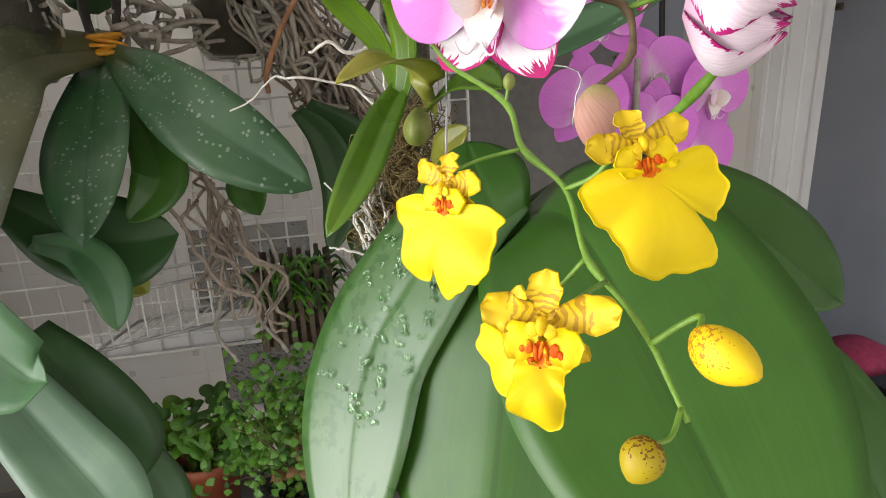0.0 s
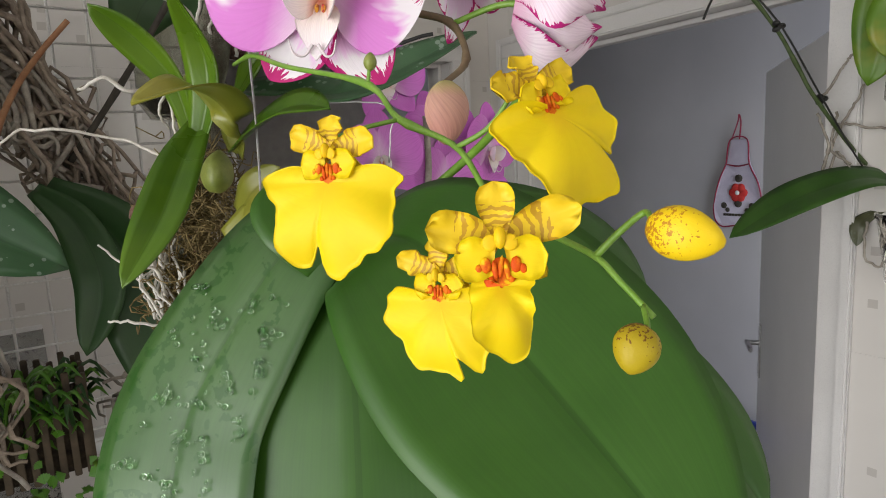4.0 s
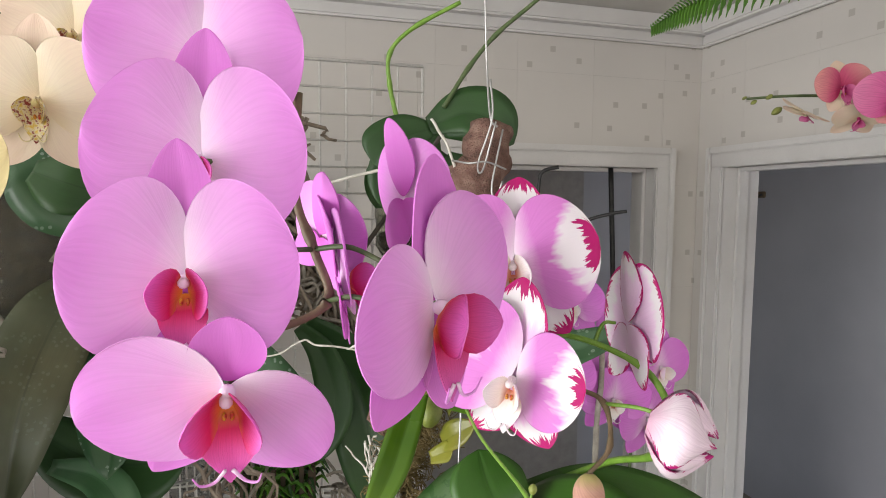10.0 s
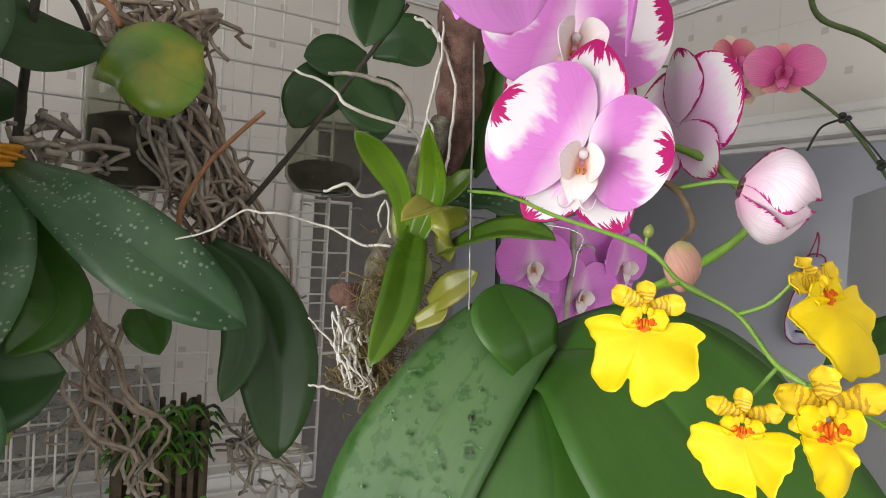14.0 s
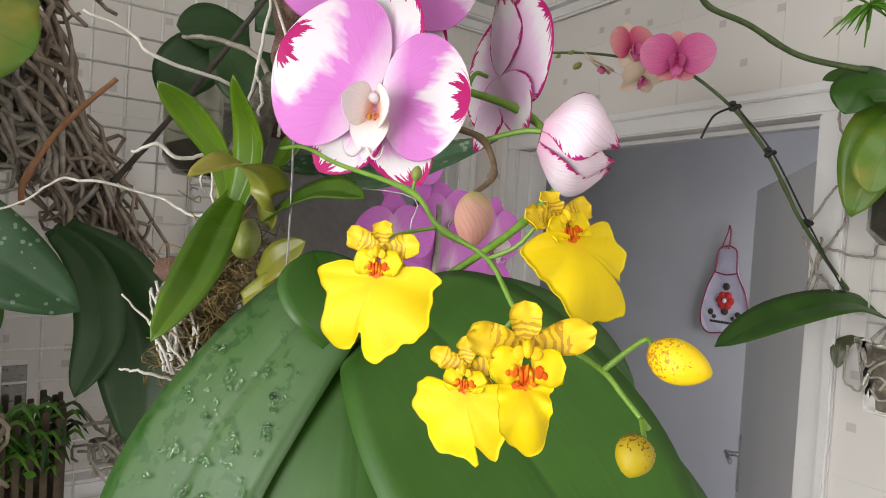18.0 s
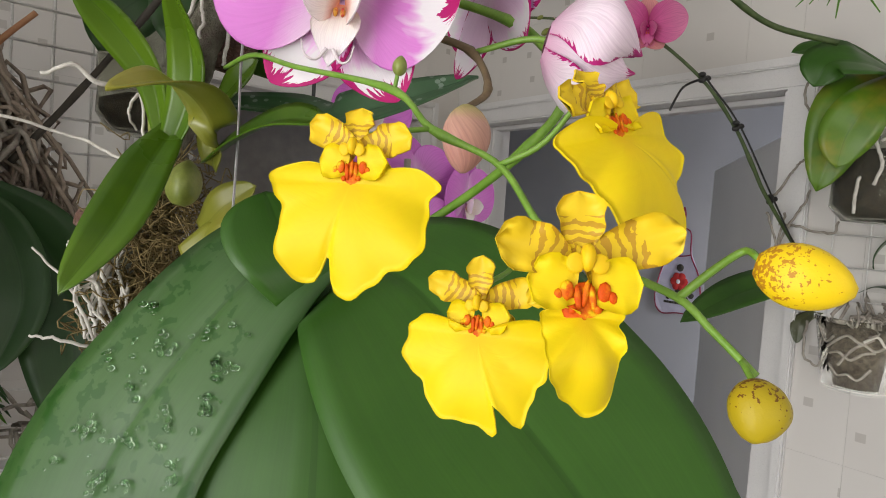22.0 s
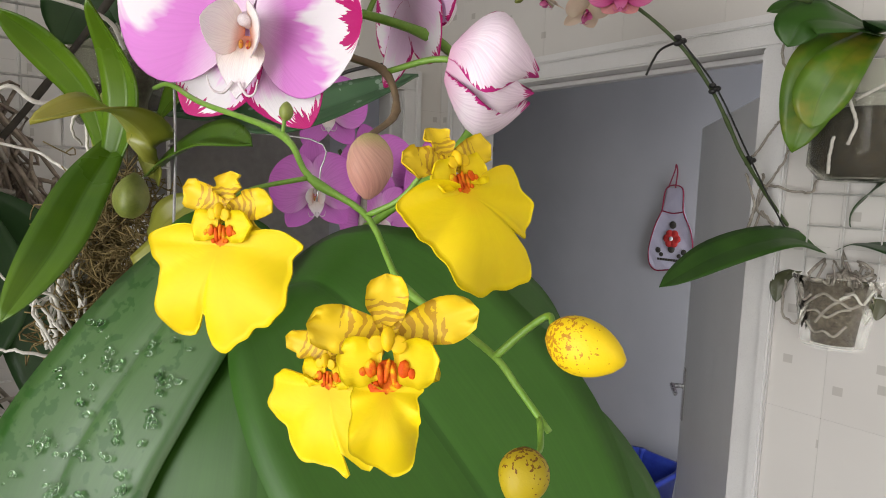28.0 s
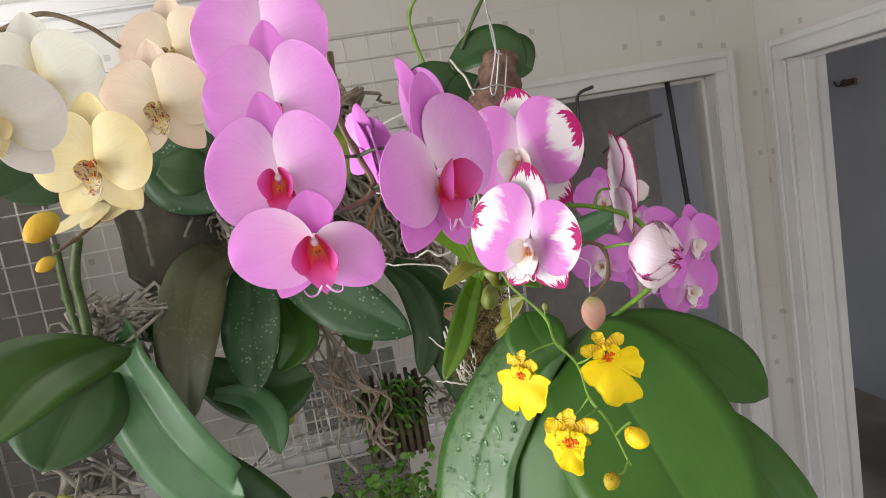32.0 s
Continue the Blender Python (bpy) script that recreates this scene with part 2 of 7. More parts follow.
WHITE_LIP = petal_material("orchid_lip_white", (0.82, 0.76, 0.79), (0.8, 0.7, 0.64), (0.62, 0.16, 0.05), 0.25)
CREAM_LIP = mottled("speckled_lip_yellow", [(0.36, (0.72, 0.5, 0.06)), (0.52, (0.8, 0.72, 0.5)), (0.6, (0.3, 0.04, 0.03))], 330, 0.5, bumps=0.1)
CALLUS_Y = mottled("lip_callus_yellow", [(0.4, (0.72, 0.34, 0.03)), (0.55, (0.45, 0.02, 0.03))], 420, 0.5, bumps=0.2)
CALLUS = mottled("oncidium_callus_blotched", [(0.45, (0.62, 0.075, 0.001)), (0.57, (0.72, 0.17, 0.002)), (0.66, (0.78, 0.5, 0.004))], 380, 0.6, bumps=0.1, spec=0.2)
BUD_ROSE = petal_material("bud_rose_green", (0.5, 0.25, 0.2), (0.54, 0.32, 0.24), (0.4, 0.38, 0.13), 0.4)


def banded_material():
    """Yellow sepals of the oncidium with brown cross bands."""
    m, nt, b = material("oncidium_banded", rough=0.5, spec=0.3)
    u, v = uv(nt)
    w = calc(nt, "MULTIPLY_ADD", noise_tex(nt, 150, 4), 0.42, v)
    s = calc(nt, "SINE", calc(nt, "MULTIPLY", w, 46.0))
    fac = calc(nt, "MULTIPLY", calc(nt, "GREATER_THAN", s, 0.15), calc(nt, "LESS_THAN", v, 0.62))
    c = mixc(nt, calc(nt, "MULTIPLY", fac, 0.72), (0.7, 0.48, 0.012), (0.36, 0.17, 0.015))
    nt.links.new(c, b.inputs["Base Color"])
    return m


def freckled_material(name, ground, spot):
    m, nt, b = material(name, rough=0.5, spec=0.3)
    n = noise_tex(nt, 1150, 3)
    u, v = uv(nt)
    c = mixc(nt, calc(nt, "GREATER_THAN", calc(nt, "MULTIPLY_ADD", v, -0.3, n), 0.46), ground, spot)
    nt.links.new(c, b.inputs["Base Color"])
    bump(nt, b, n, 0.2, 0.0005)
    return m


BANDED = banded_material()
FRECKLED = freckled_material("oncidium_bud_freckled", (0.72, 0.5, 0.006), (0.42, 0.19, 0.008))
FRECKLED_OLIVE = freckled_material("oncidium_bud_olive", (0.36, 0.27, 0.008), (0.14, 0.06, 0.006))

STEM_GREEN = mottled("stem_green", [(0.3, (0.13, 0.27, 0.025)), (0.7, (0.2, 0.36, 0.05))], 120, 0.45, bumps=0.1)
STEM_DULL = mottled("stem_dull_green", [(0.3, (0.05, 0.09, 0.025)), (0.7, (0.1, 0.14, 0.05))], 90, 0.5)
STEM_BROWN = mottled("stem_brown", [(0.3, (0.11, 0.075, 0.04)), (0.7, (0.22, 0.155, 0.085))], 90, 0.55)
STEM_GREY = mottled("dry_stem_grey", [(0.3, (0.03, 0.025, 0.02)), (0.7, (0.07, 0.06, 0.045))], 60, 0.7)
ROOT_GREY = mottled("aerial_root_grey", [(0.3, (0.24, 0.21, 0.18)), (0.7, (0.48, 0.44, 0.38))], 70, 0.75, bumps=0.4)
ROOT_BROWN = mottled("aerial_root_brown", [(0.3, (0.21, 0.165, 0.125)), (0.7, (0.46, 0.38, 0.31))], 60, 0.8, bumps=0.4)
ROOT_WHITE = mottled("aerial_root_white", [(0.3, (0.55, 0.52, 0.46)), (0.7, (0.8, 0.78, 0.72))], 120, 0.7, bumps=0.3)
ROOT_ORANGE = mottled("aerial_root_orange", [(0.3, (0.3, 0.13, 0.06)), (0.7, (0.42, 0.22, 0.11))], 60, 0.7)
BARK = mottled("bark", [(0.25, (0.06, 0.033, 0.025)), (0.5, (0.2, 0.105, 0.08)), (0.8, (0.36, 0.24, 0.19))], 70, 0.85, bumps=0.9, dist=0.004)
LICHEN = mottled("lichened_bark", [(0.3, (0.09, 0.07, 0.05)), (0.55, (0.2, 0.19, 0.14)), (0.75, (0.34, 0.36, 0.28))], 90, 0.9, bumps=0.9, dist=0.003)
MOSS = mottled("dry_moss", [(0.3, (0.1, 0.075, 0.02)), (0.7, (0.3, 0.22, 0.09))], 80, 0.9)
PSEUDO = mottled("pseudobulb_green", [(0.3, (0.15, 0.19, 0.03)), (0.7, (0.3, 0.33, 0.08))], 60, 0.45)
WIRE_WHITE = mottled("white_coated_wire", [(0.3, (0.72, 0.71, 0.69)), (0.7, (0.84, 0.83, 0.81))], 40, 0.45, bumps=0.1)
WIRE_STEEL = mottled("galvanised_wire", [(0.3, (0.42, 0.42, 0.42)), (0.7, (0.6, 0.6, 0.6))], 90, 0.35, metal=0.9, bumps=0.05)
WIRE_BLACK = mottled("black_wire", [(0.3, (0.012, 0.012, 0.013)), (0.7, (0.03, 0.03, 0.03))], 50, 0.5)
PLASTIC_BLACK = mottled("black_plastic", [(0.3, (0.008, 0.008, 0.009)), (0.7, (0.022, 0.022, 0.022))], 30, 0.25, bumps=0.05)
TERRACOTTA = mottled("orange_plastic_pot", [(0.3, (0.3, 0.07, 0.03)), (0.7, (0.4, 0.11, 0.05))], 25, 0.45, bumps=0.1)
SOIL = mottled("potting_bark", [(0.3, (0.02, 0.014, 0.01)), (0.7, (0.1, 0.07, 0.045))], 90, 0.9, bumps=0.8, dist=0.004)
POT_MIX = mottled("pale_pot_mix", [(0.3, (0.08, 0.065, 0.05)), (0.7, (0.24, 0.2, 0.15))], 110, 0.9, bumps=0.8, dist=0.004)
ORANGE_TIE = mottled("orange_ribbon", [(0.3, (0.55, 0.22, 0.01)), (0.7, (0.75, 0.36, 0.02))], 60, 0.5)

# ---------------------------------------------------------------- walls, doors and glass


def tile_wall_material():
    """Glazed wall tiles printed with small grey squares and fine scribbled joints."""
    m, nt, b = material("wall_tile_glaze", rough=0.22)
    co = nt.nodes.new("ShaderNodeTexCoord").outputs["Object"]
    s = nt.nodes.new("ShaderNodeSeparateXYZ")
    nt.links.new(co, s.inputs[0])
    along = calc(nt, "ADD", s.outputs[0], s.outputs[1])
    up = s.outputs[2]
    stain = noise_tex(nt, 1.6, 4)
    c = ramp(nt, stain, [(0.3, (0.66, 0.635, 0.61)), (0.7, (0.75, 0.725, 0.70))])
    # printed squares, staggered
    ia = calc(nt, "FLOOR", calc(nt, "DIVIDE", along, 0.1))
    iu = calc(nt, "FLOOR", calc(nt, "DIVIDE", up, 0.1))
    comb = nt.nodes.new("ShaderNodeCombineXYZ")
    nt.links.new(ia, comb.inputs[0])
    nt.links.new(iu, comb.inputs[1])
    wnz = nt.nodes.new("ShaderNodeTexWhiteNoise")
    nt.links.new(comb.outputs[0], wnz.inputs["Vector"])
    wc = nt.nodes.new("ShaderNodeSeparateXYZ")
    nt.links.new(wnz.outputs["Color"], wc.inputs[0])
    fa = calc(nt, "FRACT", calc(nt, "DIVIDE", along, 0.1))
    fu = calc(nt, "FRACT", calc(nt, "DIVIDE", up, 0.1))
    da = calc(nt, "ABSOLUTE", calc(nt, "SUBTRACT", fa, calc(nt, "MULTIPLY_ADD", wc.outputs[0], 0.7, 0.15)))
    du = calc(nt, "ABSOLUTE", calc(nt, "SUBTRACT", fu, calc(nt, "MULTIPLY_ADD", wc.outputs[1], 0.7, 0.15)))
    sq = calc(nt, "LESS_THAN", calc(nt, "MAXIMUM", da, du), 0.085)
    c = mixc(nt, calc(nt, "MULTIPLY", calc(nt, "MULTIPLY", sq, calc(nt, "GREATER_THAN", wc.outputs[2], 0.4)), 0.42), c, (0.34, 0.31, 0.28))
    nt.links.new(c, b.inputs["Base Color"])
    n = noise_tex(nt, 60, 3)
    nt.links.new(calc(nt, "MULTIPLY_ADD", n, 0.12, 0.08), b.inputs["Roughness"])
    bump(nt, b, n, 0.04, 0.001)
    return m


TILE = tile_wall_material()
GROUT = mottled("tile_grout", [(0.3, (0.54, 0.51, 0.47)), (0.7, (0.64, 0.6, 0.56))], 12, 0.85)
PAINT_WHITE = mottled("white_gloss_paint", [(0.3, (0.72, 0.71, 0.71)), (0.7, (0.8, 0.79, 0.79))], 5, 0.32, fine=400, bumps=0.05, grain=0.1)
CEILING_PAINT = mottled("ceiling_paint", [(0.3, (0.6, 0.585, 0.56)), (0.7, (0.7, 0.685, 0.66))], 3, 0.85, fine=300, bumps=0.1, grain=0.1)
# for walls out of sight, kept dark to hold down bounced light
PLAIN_WALL = mottled("plain_wall_paint", [(0.3, (0.27, 0.255, 0.23)), (0.7, (0.34, 0.32, 0.295))], 3, 0.8, fine=300, bumps=0.1, grain=0.1)
ROOM_PAINT = mottled("bedroom_wall_paint", [(0.3, (0.43, 0.42, 0.435)), (0.7, (0.49, 0.48, 0.495))], 2, 0.75, fine=250, bumps=0.08, grain=0.1)
DOOR_PAINT = mottled("door_leaf_paint", [(0.3, (0.82, 0.82, 0.83)), (0.7, (0.87, 0.87, 0.88))], 3, 0.4, fine=300, bumps=0.05, grain=0.1)
FLOOR_TILE = mottled("floor_tile_beige", [(0.3, (0.2, 0.165, 0.125)), (0.7, (0.3, 0.255, 0.2))], 4, 0.35)
CHROME = mottled("door_handle_metal", [(0.3, (0.45, 0.45, 0.46)), (0.7, (0.6, 0.6, 0.6))], 40, 0.25, metal=1.0, bumps=0.02)
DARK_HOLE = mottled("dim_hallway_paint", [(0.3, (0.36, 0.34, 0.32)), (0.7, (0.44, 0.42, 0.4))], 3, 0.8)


def part(name, bm, mat, parent=None, label="", smooth=False):
    me = bpy.data.meshes.new(name)
    bm.to_mesh(me)
    bm.free()
    return mesh_part(name, me, mat, parent, label, smooth)


def mesh_part(name, me, mat, parent=None, label="", smooth=False):
    if mat is not None and not me.materials:
        me.materials.append(mat)
    if smooth:
        me.polygons.foreach_set("use_smooth", [True] * len(me.polygons))
    ob = new(name, me)
    ob.parent = parent
    if label:
        ob["label"] = label
    return ob


def crisp(ob):
    """Keeps the thin rim of a two-sided sheet from bending the shading of its faces."""
    half = len(ob.data.vertices) // 2
    for p in ob.data.polygons:
        if min(p.vertices) < half <= max(p.vertices):
            p.use_smooth = False
    return ob


def thing(name, at, label, category, group="", kind=""):
    ob = new(name)
    ob.location = at
    ob.empty_display_size = 0.02
    return tagged(ob, label, category, group, kind)


def raw(name, verts, faces, uvs=None):
    """A mesh from computed vertices; uvs are per vertex."""
    me = bpy.data.meshes.new(name)
    me.from_pydata(verts, [], faces)
    if uvs is not None:
        layer = me.uv_layers.new(name="UVMap")
        idx = np.empty(len(me.loops), dtype=np.int32)
        me.loops.foreach_get("vertex_index", idx)
        layer.data.foreach_set("uv", np.asarray(uvs, dtype=np.float32)[idx].ravel())
    me.update()
    return me


def box(bm, x0, x1, y0, y1, z0, z1, bevel=0.0):
    m = Matrix.Translation(((x0 + x1) / 2, (y0 + y1) / 2, (z0 + z1) / 2)) @ Matrix.Diagonal((abs(x1 - x0), abs(y1 - y0), abs(z1 - z0), 1))
    vs = bmesh.ops.create_cube(bm, size=1, matrix=m)["verts"]
    if bevel:
        es = list({e for v in vs for e in v.link_edges})
        bmesh.ops.bevel(bm, geom=es, offset=bevel, segments=2, affect="EDGES")
    return bm


def one_box(*a, bevel=0.0):
    return box(bmesh.new(), *a, bevel=bevel)


def spline(pts, n):
    """Smooth curve (Catmull-Rom) through points, n samples."""
    p = [np.array(q, float) for q in pts]
    p = [2 * p[0] - p[1]] + p + [2 * p[-1] - p[-2]]
    seg = len(p) - 3
    out = []
    for i in range(n):
        s = i / (n - 1) * seg
        k = min(int(s), seg - 1)
        t = s - k
        a, b, c, d = p[k:k + 4]
        out.append(0.5 * (2 * b + (c - a) * t + (2 * a - 5 * b + 4 * c - d) * t * t + (3 * b - a - 3 * c + d) * t ** 3))
    return np.array(out)


def tube_data(pts, radii, sides=6, n=None, wobble=0.0, seed=0, knots=()):
    n = n or max(6, 5 * (len(pts) - 1))
    c = spline(pts, n)
    rr = np.interp(np.linspace(0, 1, n), np.linspace(0, 1, len(radii)), radii)
    for kpos, kr in knots:
        rr += kr * np.exp(-((np.linspace(0, 1, n) - kpos) * n / 1.2) ** 2)
    if wobble:
        rg = np.random.default_rng(abs(seed))
        w = rg.normal(size=(n, 3))
        w = (w + np.roll(w, 1, 0) + np.roll(w, -1, 0)) / 3
        w[0] = w[-1] = 0
        c = c + w * wobble
    tg = np.gradient(c, axis=0)
    tg /= np.linalg.norm(tg, axis=1)[:, None] + 1e-9
    ref = np.array([0.31, 0.22, 0.92])
    v, f, uvs = [], [], []
    for i in range(n):
        a = np.cross(tg[i], ref)
        a /= np.linalg.norm(a) + 1e-9
        b = np.cross(tg[i], a)
        for k in range(sides):
            th = 2 * math.pi * k / sides
            v.append(c[i] + rr[i] * (math.cos(th) * a + math.sin(th) * b))
            uvs.append((k / sides, i / (n - 1)))
    for i in range(n - 1):
        for k in range(sides):
            k2 = (k + 1) % sides
            f.append((i * sides + k, i * sides + k2, (i + 1) * sides + k2, (i + 1) * sides + k))
    f.append(tuple(range(sides - 1, -1, -1)))
    f.append(tuple(range((n - 1) * sides, n * sides)))
    return v, f, uvs


def tube(name, pts, radii, mat, parent=None, label="", **kw):
    if not isinstance(radii, (list, tuple)):
        radii = [radii]
    v, f, u = tube_data(pts, radii, **kw)
    return mesh_part(name, raw(name, v, f, u), mat, parent, label, True)


def many_tubes(name, specs, mat, parent=None, label="", sides=5):
    """Many roots or strands in one mesh."""
    V, Fc, U = [], [], []
    for pts, radii, kw in specs:
        v, f, u = tube_data(pts, radii, sides=sides, **kw)
        o = len(V)
        V += v
        U += u
        Fc += [tuple(i + o for i in q) for q in f]
    return mesh_part(name, raw(name, V, Fc, U), mat, parent, label, True)


def blade(name, spine, width, up, mat, parent=None, label="", fold=0.25, cup=0.0, tip=0.55, root=0.35, thick=0.0016,
          n=22, m=9, wave=0.0, waves=3.0, power=2.2, twist=0.0, edge=0.0, seed=0):
    """A leaf along a spine: width at its widest, where the widest part lies (tip), how wide it starts (root), a folded midrib."""
    c = spline(spine, n)
    tg = np.gradient(c, axis=0)
    tg /= np.linalg.norm(tg, axis=1)[:, None]
    rg = np.random.default_rng(abs(seed))
    ph = rg.uniform(0, 6.28, 4)
    top, bot, uvs = [], [], []
    for i in range(n):
        s = i / (n - 1)
        if s < tip:
            w = root + (1 - root) * math.sin(math.pi / 2 * s / tip) ** 1.1
        else:
            w = max(0.0, 1 - ((s - tip) / (1 - tip)) ** power) ** 0.72
        w = max(w, 0.02) * width / 2
        side = np.cross(tg[i], np.array(up, float))
        side /= np.linalg.norm(side)
        nor = np.cross(side, tg[i])
        if twist:
            a = twist * s
            side, nor = math.cos(a) * side + math.sin(a) * nor, math.cos(a) * nor - math.sin(a) * side
        for j in range(m):
            q = 2 * j / (m - 1) - 1
            q = math.copysign(abs(q) ** 1.5, q)
            h = fold * abs(q) * w + cup * q * q * w
            h -= 0.007 * width * math.exp(-(q / 0.04) ** 2)
            if wave:
                h += wave * width * q * q * math.sin(waves * 6.28 * s + ph[0] + (1.7 if q > 0 else 0))
            if edge:
                h += edge * width * abs(q) ** 3
            p = c[i] + side * (q * w * (1 + 0.015 * math.sin(9 * s + ph[1]))) + nor * h
            t = thick * (1 - 0.6 * q * q)
            top.append(p)
            bot.append(p - nor * t)
            uvs.append(((q + 1) / 2, s))
    V = top + bot
    N = n * m
    Fc = []
    for i in range(n - 1):
        for j in range(m - 1):
            a, b, d, e = i * m + j, i * m + j + 1, (i + 1) * m + j + 1, (i + 1) * m + j
            Fc.append((a, b, d, e))
            Fc.append((N + e, N + d, N + b, N + a))
        for j in (0, m - 1):
            a, b = i * m + j, (i + 1) * m + j
            Fc.append((a, b, N + b, N + a) if j == 0 else (b, a, N + a, N + b))
    for j in range(m - 1):
        Fc.append((j + 1, j, N + j, N + j + 1))
        a = (n - 1) * m + j
        Fc.append((a, a + 1, N + a + 1, N + a))
    return crisp(mesh_part(name, raw(name, V, Fc, uvs + uvs), mat, parent, label, True))


def petal_data(length, width, tip=0.55, root=0.3, power=2.2, cup=0.2, back=0.0, fold=0.0, wave=0.0, waves=2.0, n=14, cols=13, thick=0.0007,
               notch=0.0, lobes=0.0, seed=0, claw=0.0):
    """A petal in its own plane: root at the origin, along +y, face +z. Returns vertices, faces and uvs."""
    m = cols
    rg = np.random.default_rng(abs(seed) + 11)
    ph = rg.uniform(0, 6.28, 4)
    top, bot, uvs = [], [], []
    for i in range(n):
        s = i / (n - 1)
        if s < tip:
            w = root + (1 - root) * math.sin(math.pi / 2 * s / tip) ** (1.0 + claw)
        else:
            w = max(0.0, 1 - ((s - tip) / (1 - tip)) ** power) ** 0.5
        w = max(w, 0.03) * width / 2
        for j in range(m):
            q = 2 * j / (m - 1) - 1
            y = s * length
            if notch:
                y -= notch * length * math.exp(-(q / 0.16) ** 2) * s ** 4
            if lobes:
                y += lobes * length * math.sin(3.2 * 3.14 * q + ph[0]) * s ** 3 * 2 * w / width
            x = q * w
            z = cup * (x * x) / (width / 2) - back * s * s * length + fold * abs(x)
            z += 2 * w * wave * ((abs(q) ** 2) * math.sin(waves * 6.28 * s + ph[1] + (2.1 if q > 0 else 0)) + 0.5 * s ** 3 * math.sin(5 * q + ph[2]))
            top.append((x, y, z))
            bot.append((x, y, z - thick))
            uvs.append((j / (m - 1), s))
    V = top + bot
    N = n * m
    Fc = []
    for i in range(n - 1):
        for j in range(m - 1):
            a, b, d, e = i * m + j, i * m + j + 1, (i + 1) * m + j + 1, (i + 1) * m + j
            Fc.append((a, b, d, e))
            Fc.append((N + e, N + d, N + b, N + a))
        for j in (0, m - 1):
            a, b = i * m + j, (i + 1) * m + j
            Fc.append((b, a, N + a, N + b) if j == 0 else (a, b, N + b, N + a))
    for j in range(m - 1):
        Fc.append((j, j + 1, N + j + 1, N + j))
        a = (n - 1) * m + j
        Fc.append((a + 1, a, N + a, N + a + 1))
    return V, Fc, uvs + uvs


def petal(name, mat, parent, m, label="", **kw):
    V, Fc, U = petal_data(**kw)
    V = [tuple(m @ Vector(p)) for p in V]
    return crisp(mesh_part(name, raw(name, V, Fc, U), mat, parent, label, True))


def ell(bm, at, r, m=None, seg=10, rings=7):
    """An ellipsoid with uvs left out."""
    mm = Matrix.Translation(at) @ (m or Matrix()) @ Matrix.Diagonal((*r, 1))
    bmesh.ops.create_uvsphere(bm, u_segments=seg, v_segments=rings, radius=1, matrix=mm)
    return bm


def facing(at, normal, roll=0.0, up=(0, 0, 1)):
    """A pose whose +z is the flower's face, whose +y is its top."""
    z = Vector(normal).normalized()
    x = Vector(up).cross(z).normalized()
    y = z.cross(x)
    m = Matrix((x, y, z)).transposed().to_4x4()
    return Matrix.Translation(at) @ m @ Matrix.Rotation(radians(roll), 4, "Z")


def R(ax, deg):
    return Matrix.Rotation(radians(deg), 4, ax)


def T(x, y, z):
    return Matrix.Translation((x, y, z))


# ---------------------------------------------------------------- orchid flowers


def round_petal_data(length, width, wide=0.9, blunt=0.55, sweep=0.0, curl=0.1, bowl=0.1, skew=0.0, ruffle=0.015, n=19, cols=15, thick=0.0006, seed=0):
    """A broad rounded petal: root at the origin, along +y, face +z; narrow claw, rounded end. sweep: degrees that it leans forward at its
    root; curl: how far it bends back again; bowl: hollow across; skew: one side fuller than the other."""
    rg = np.random.default_rng(abs(seed) + 5)
    ph = rg.uniform(0, 6.28, 4)
    tn = math.tan(radians(sweep))
    top, bot, uvs = [], [], []
    for i in range(n):
        s = 0.5 - 0.5 * math.cos(math.pi * (0.02 + 0.975 * i / (n - 1)))
        w = max(0.04, math.sin(math.pi * s ** wide) ** blunt) * width / 2
        for j in range(cols):
            q = math.sin(math.pi / 2 * (2 * j / (cols - 1) - 1))
            full = 1 + skew * q
            x = q * w * full
            wn = 2 * w / width
            y = s * length * (1 - 0.04 * q * q * wn) + ruffle * 0.6 * width * math.sin(4.3 * q + ph[0]) * s ** 3 * wn
            z = tn * y - curl * length * s * s + bowl * x * x / width - 0.02 * width * math.exp(-(q / 0.1) ** 2) * math.sin(math.pi * s)
            z += ruffle * width * wn * (q * q * math.sin(7 * s + ph[1] + (2.0 if q > 0 else 0)) + s * s * math.sin(5 * q + ph[2]))
            top.append((x, y, z))
            bot.append((x, y, z - thick))
            uvs.append(((1 + q) / 2, s))
    m, N = cols, n * cols
    Fc = []
    for i in range(n - 1):
        for j in range(m - 1):
            a, b, d, e = i * m + j, i * m + j + 1, (i + 1) * m + j + 1, (i + 1) * m + j
            Fc += [(a, b, d, e), (N + e, N + d, N + b, N + a)]
        for j in (0, m - 1):
            a, b = i * m + j, (i + 1) * m + j
            Fc.append((b, a, N + a, N + b) if j == 0 else (a, b, N + b, N + a))
    for j in range(m - 1):
        Fc.append((j, j + 1, N + j + 1, N + j))
        a = (n - 1) * m + j
        Fc.append((a + 1, a, N + a, N + a + 1))
    return top + bot, Fc, uvs + uvs


def round_petal(name, mat, parent, m, label="", **kw):
    V, Fc, U = round_petal_data(**kw)
    return crisp(mesh_part(name, raw(name, [tuple(m @ Vector(p)) for p in V], Fc, U), mat, parent, label, True))


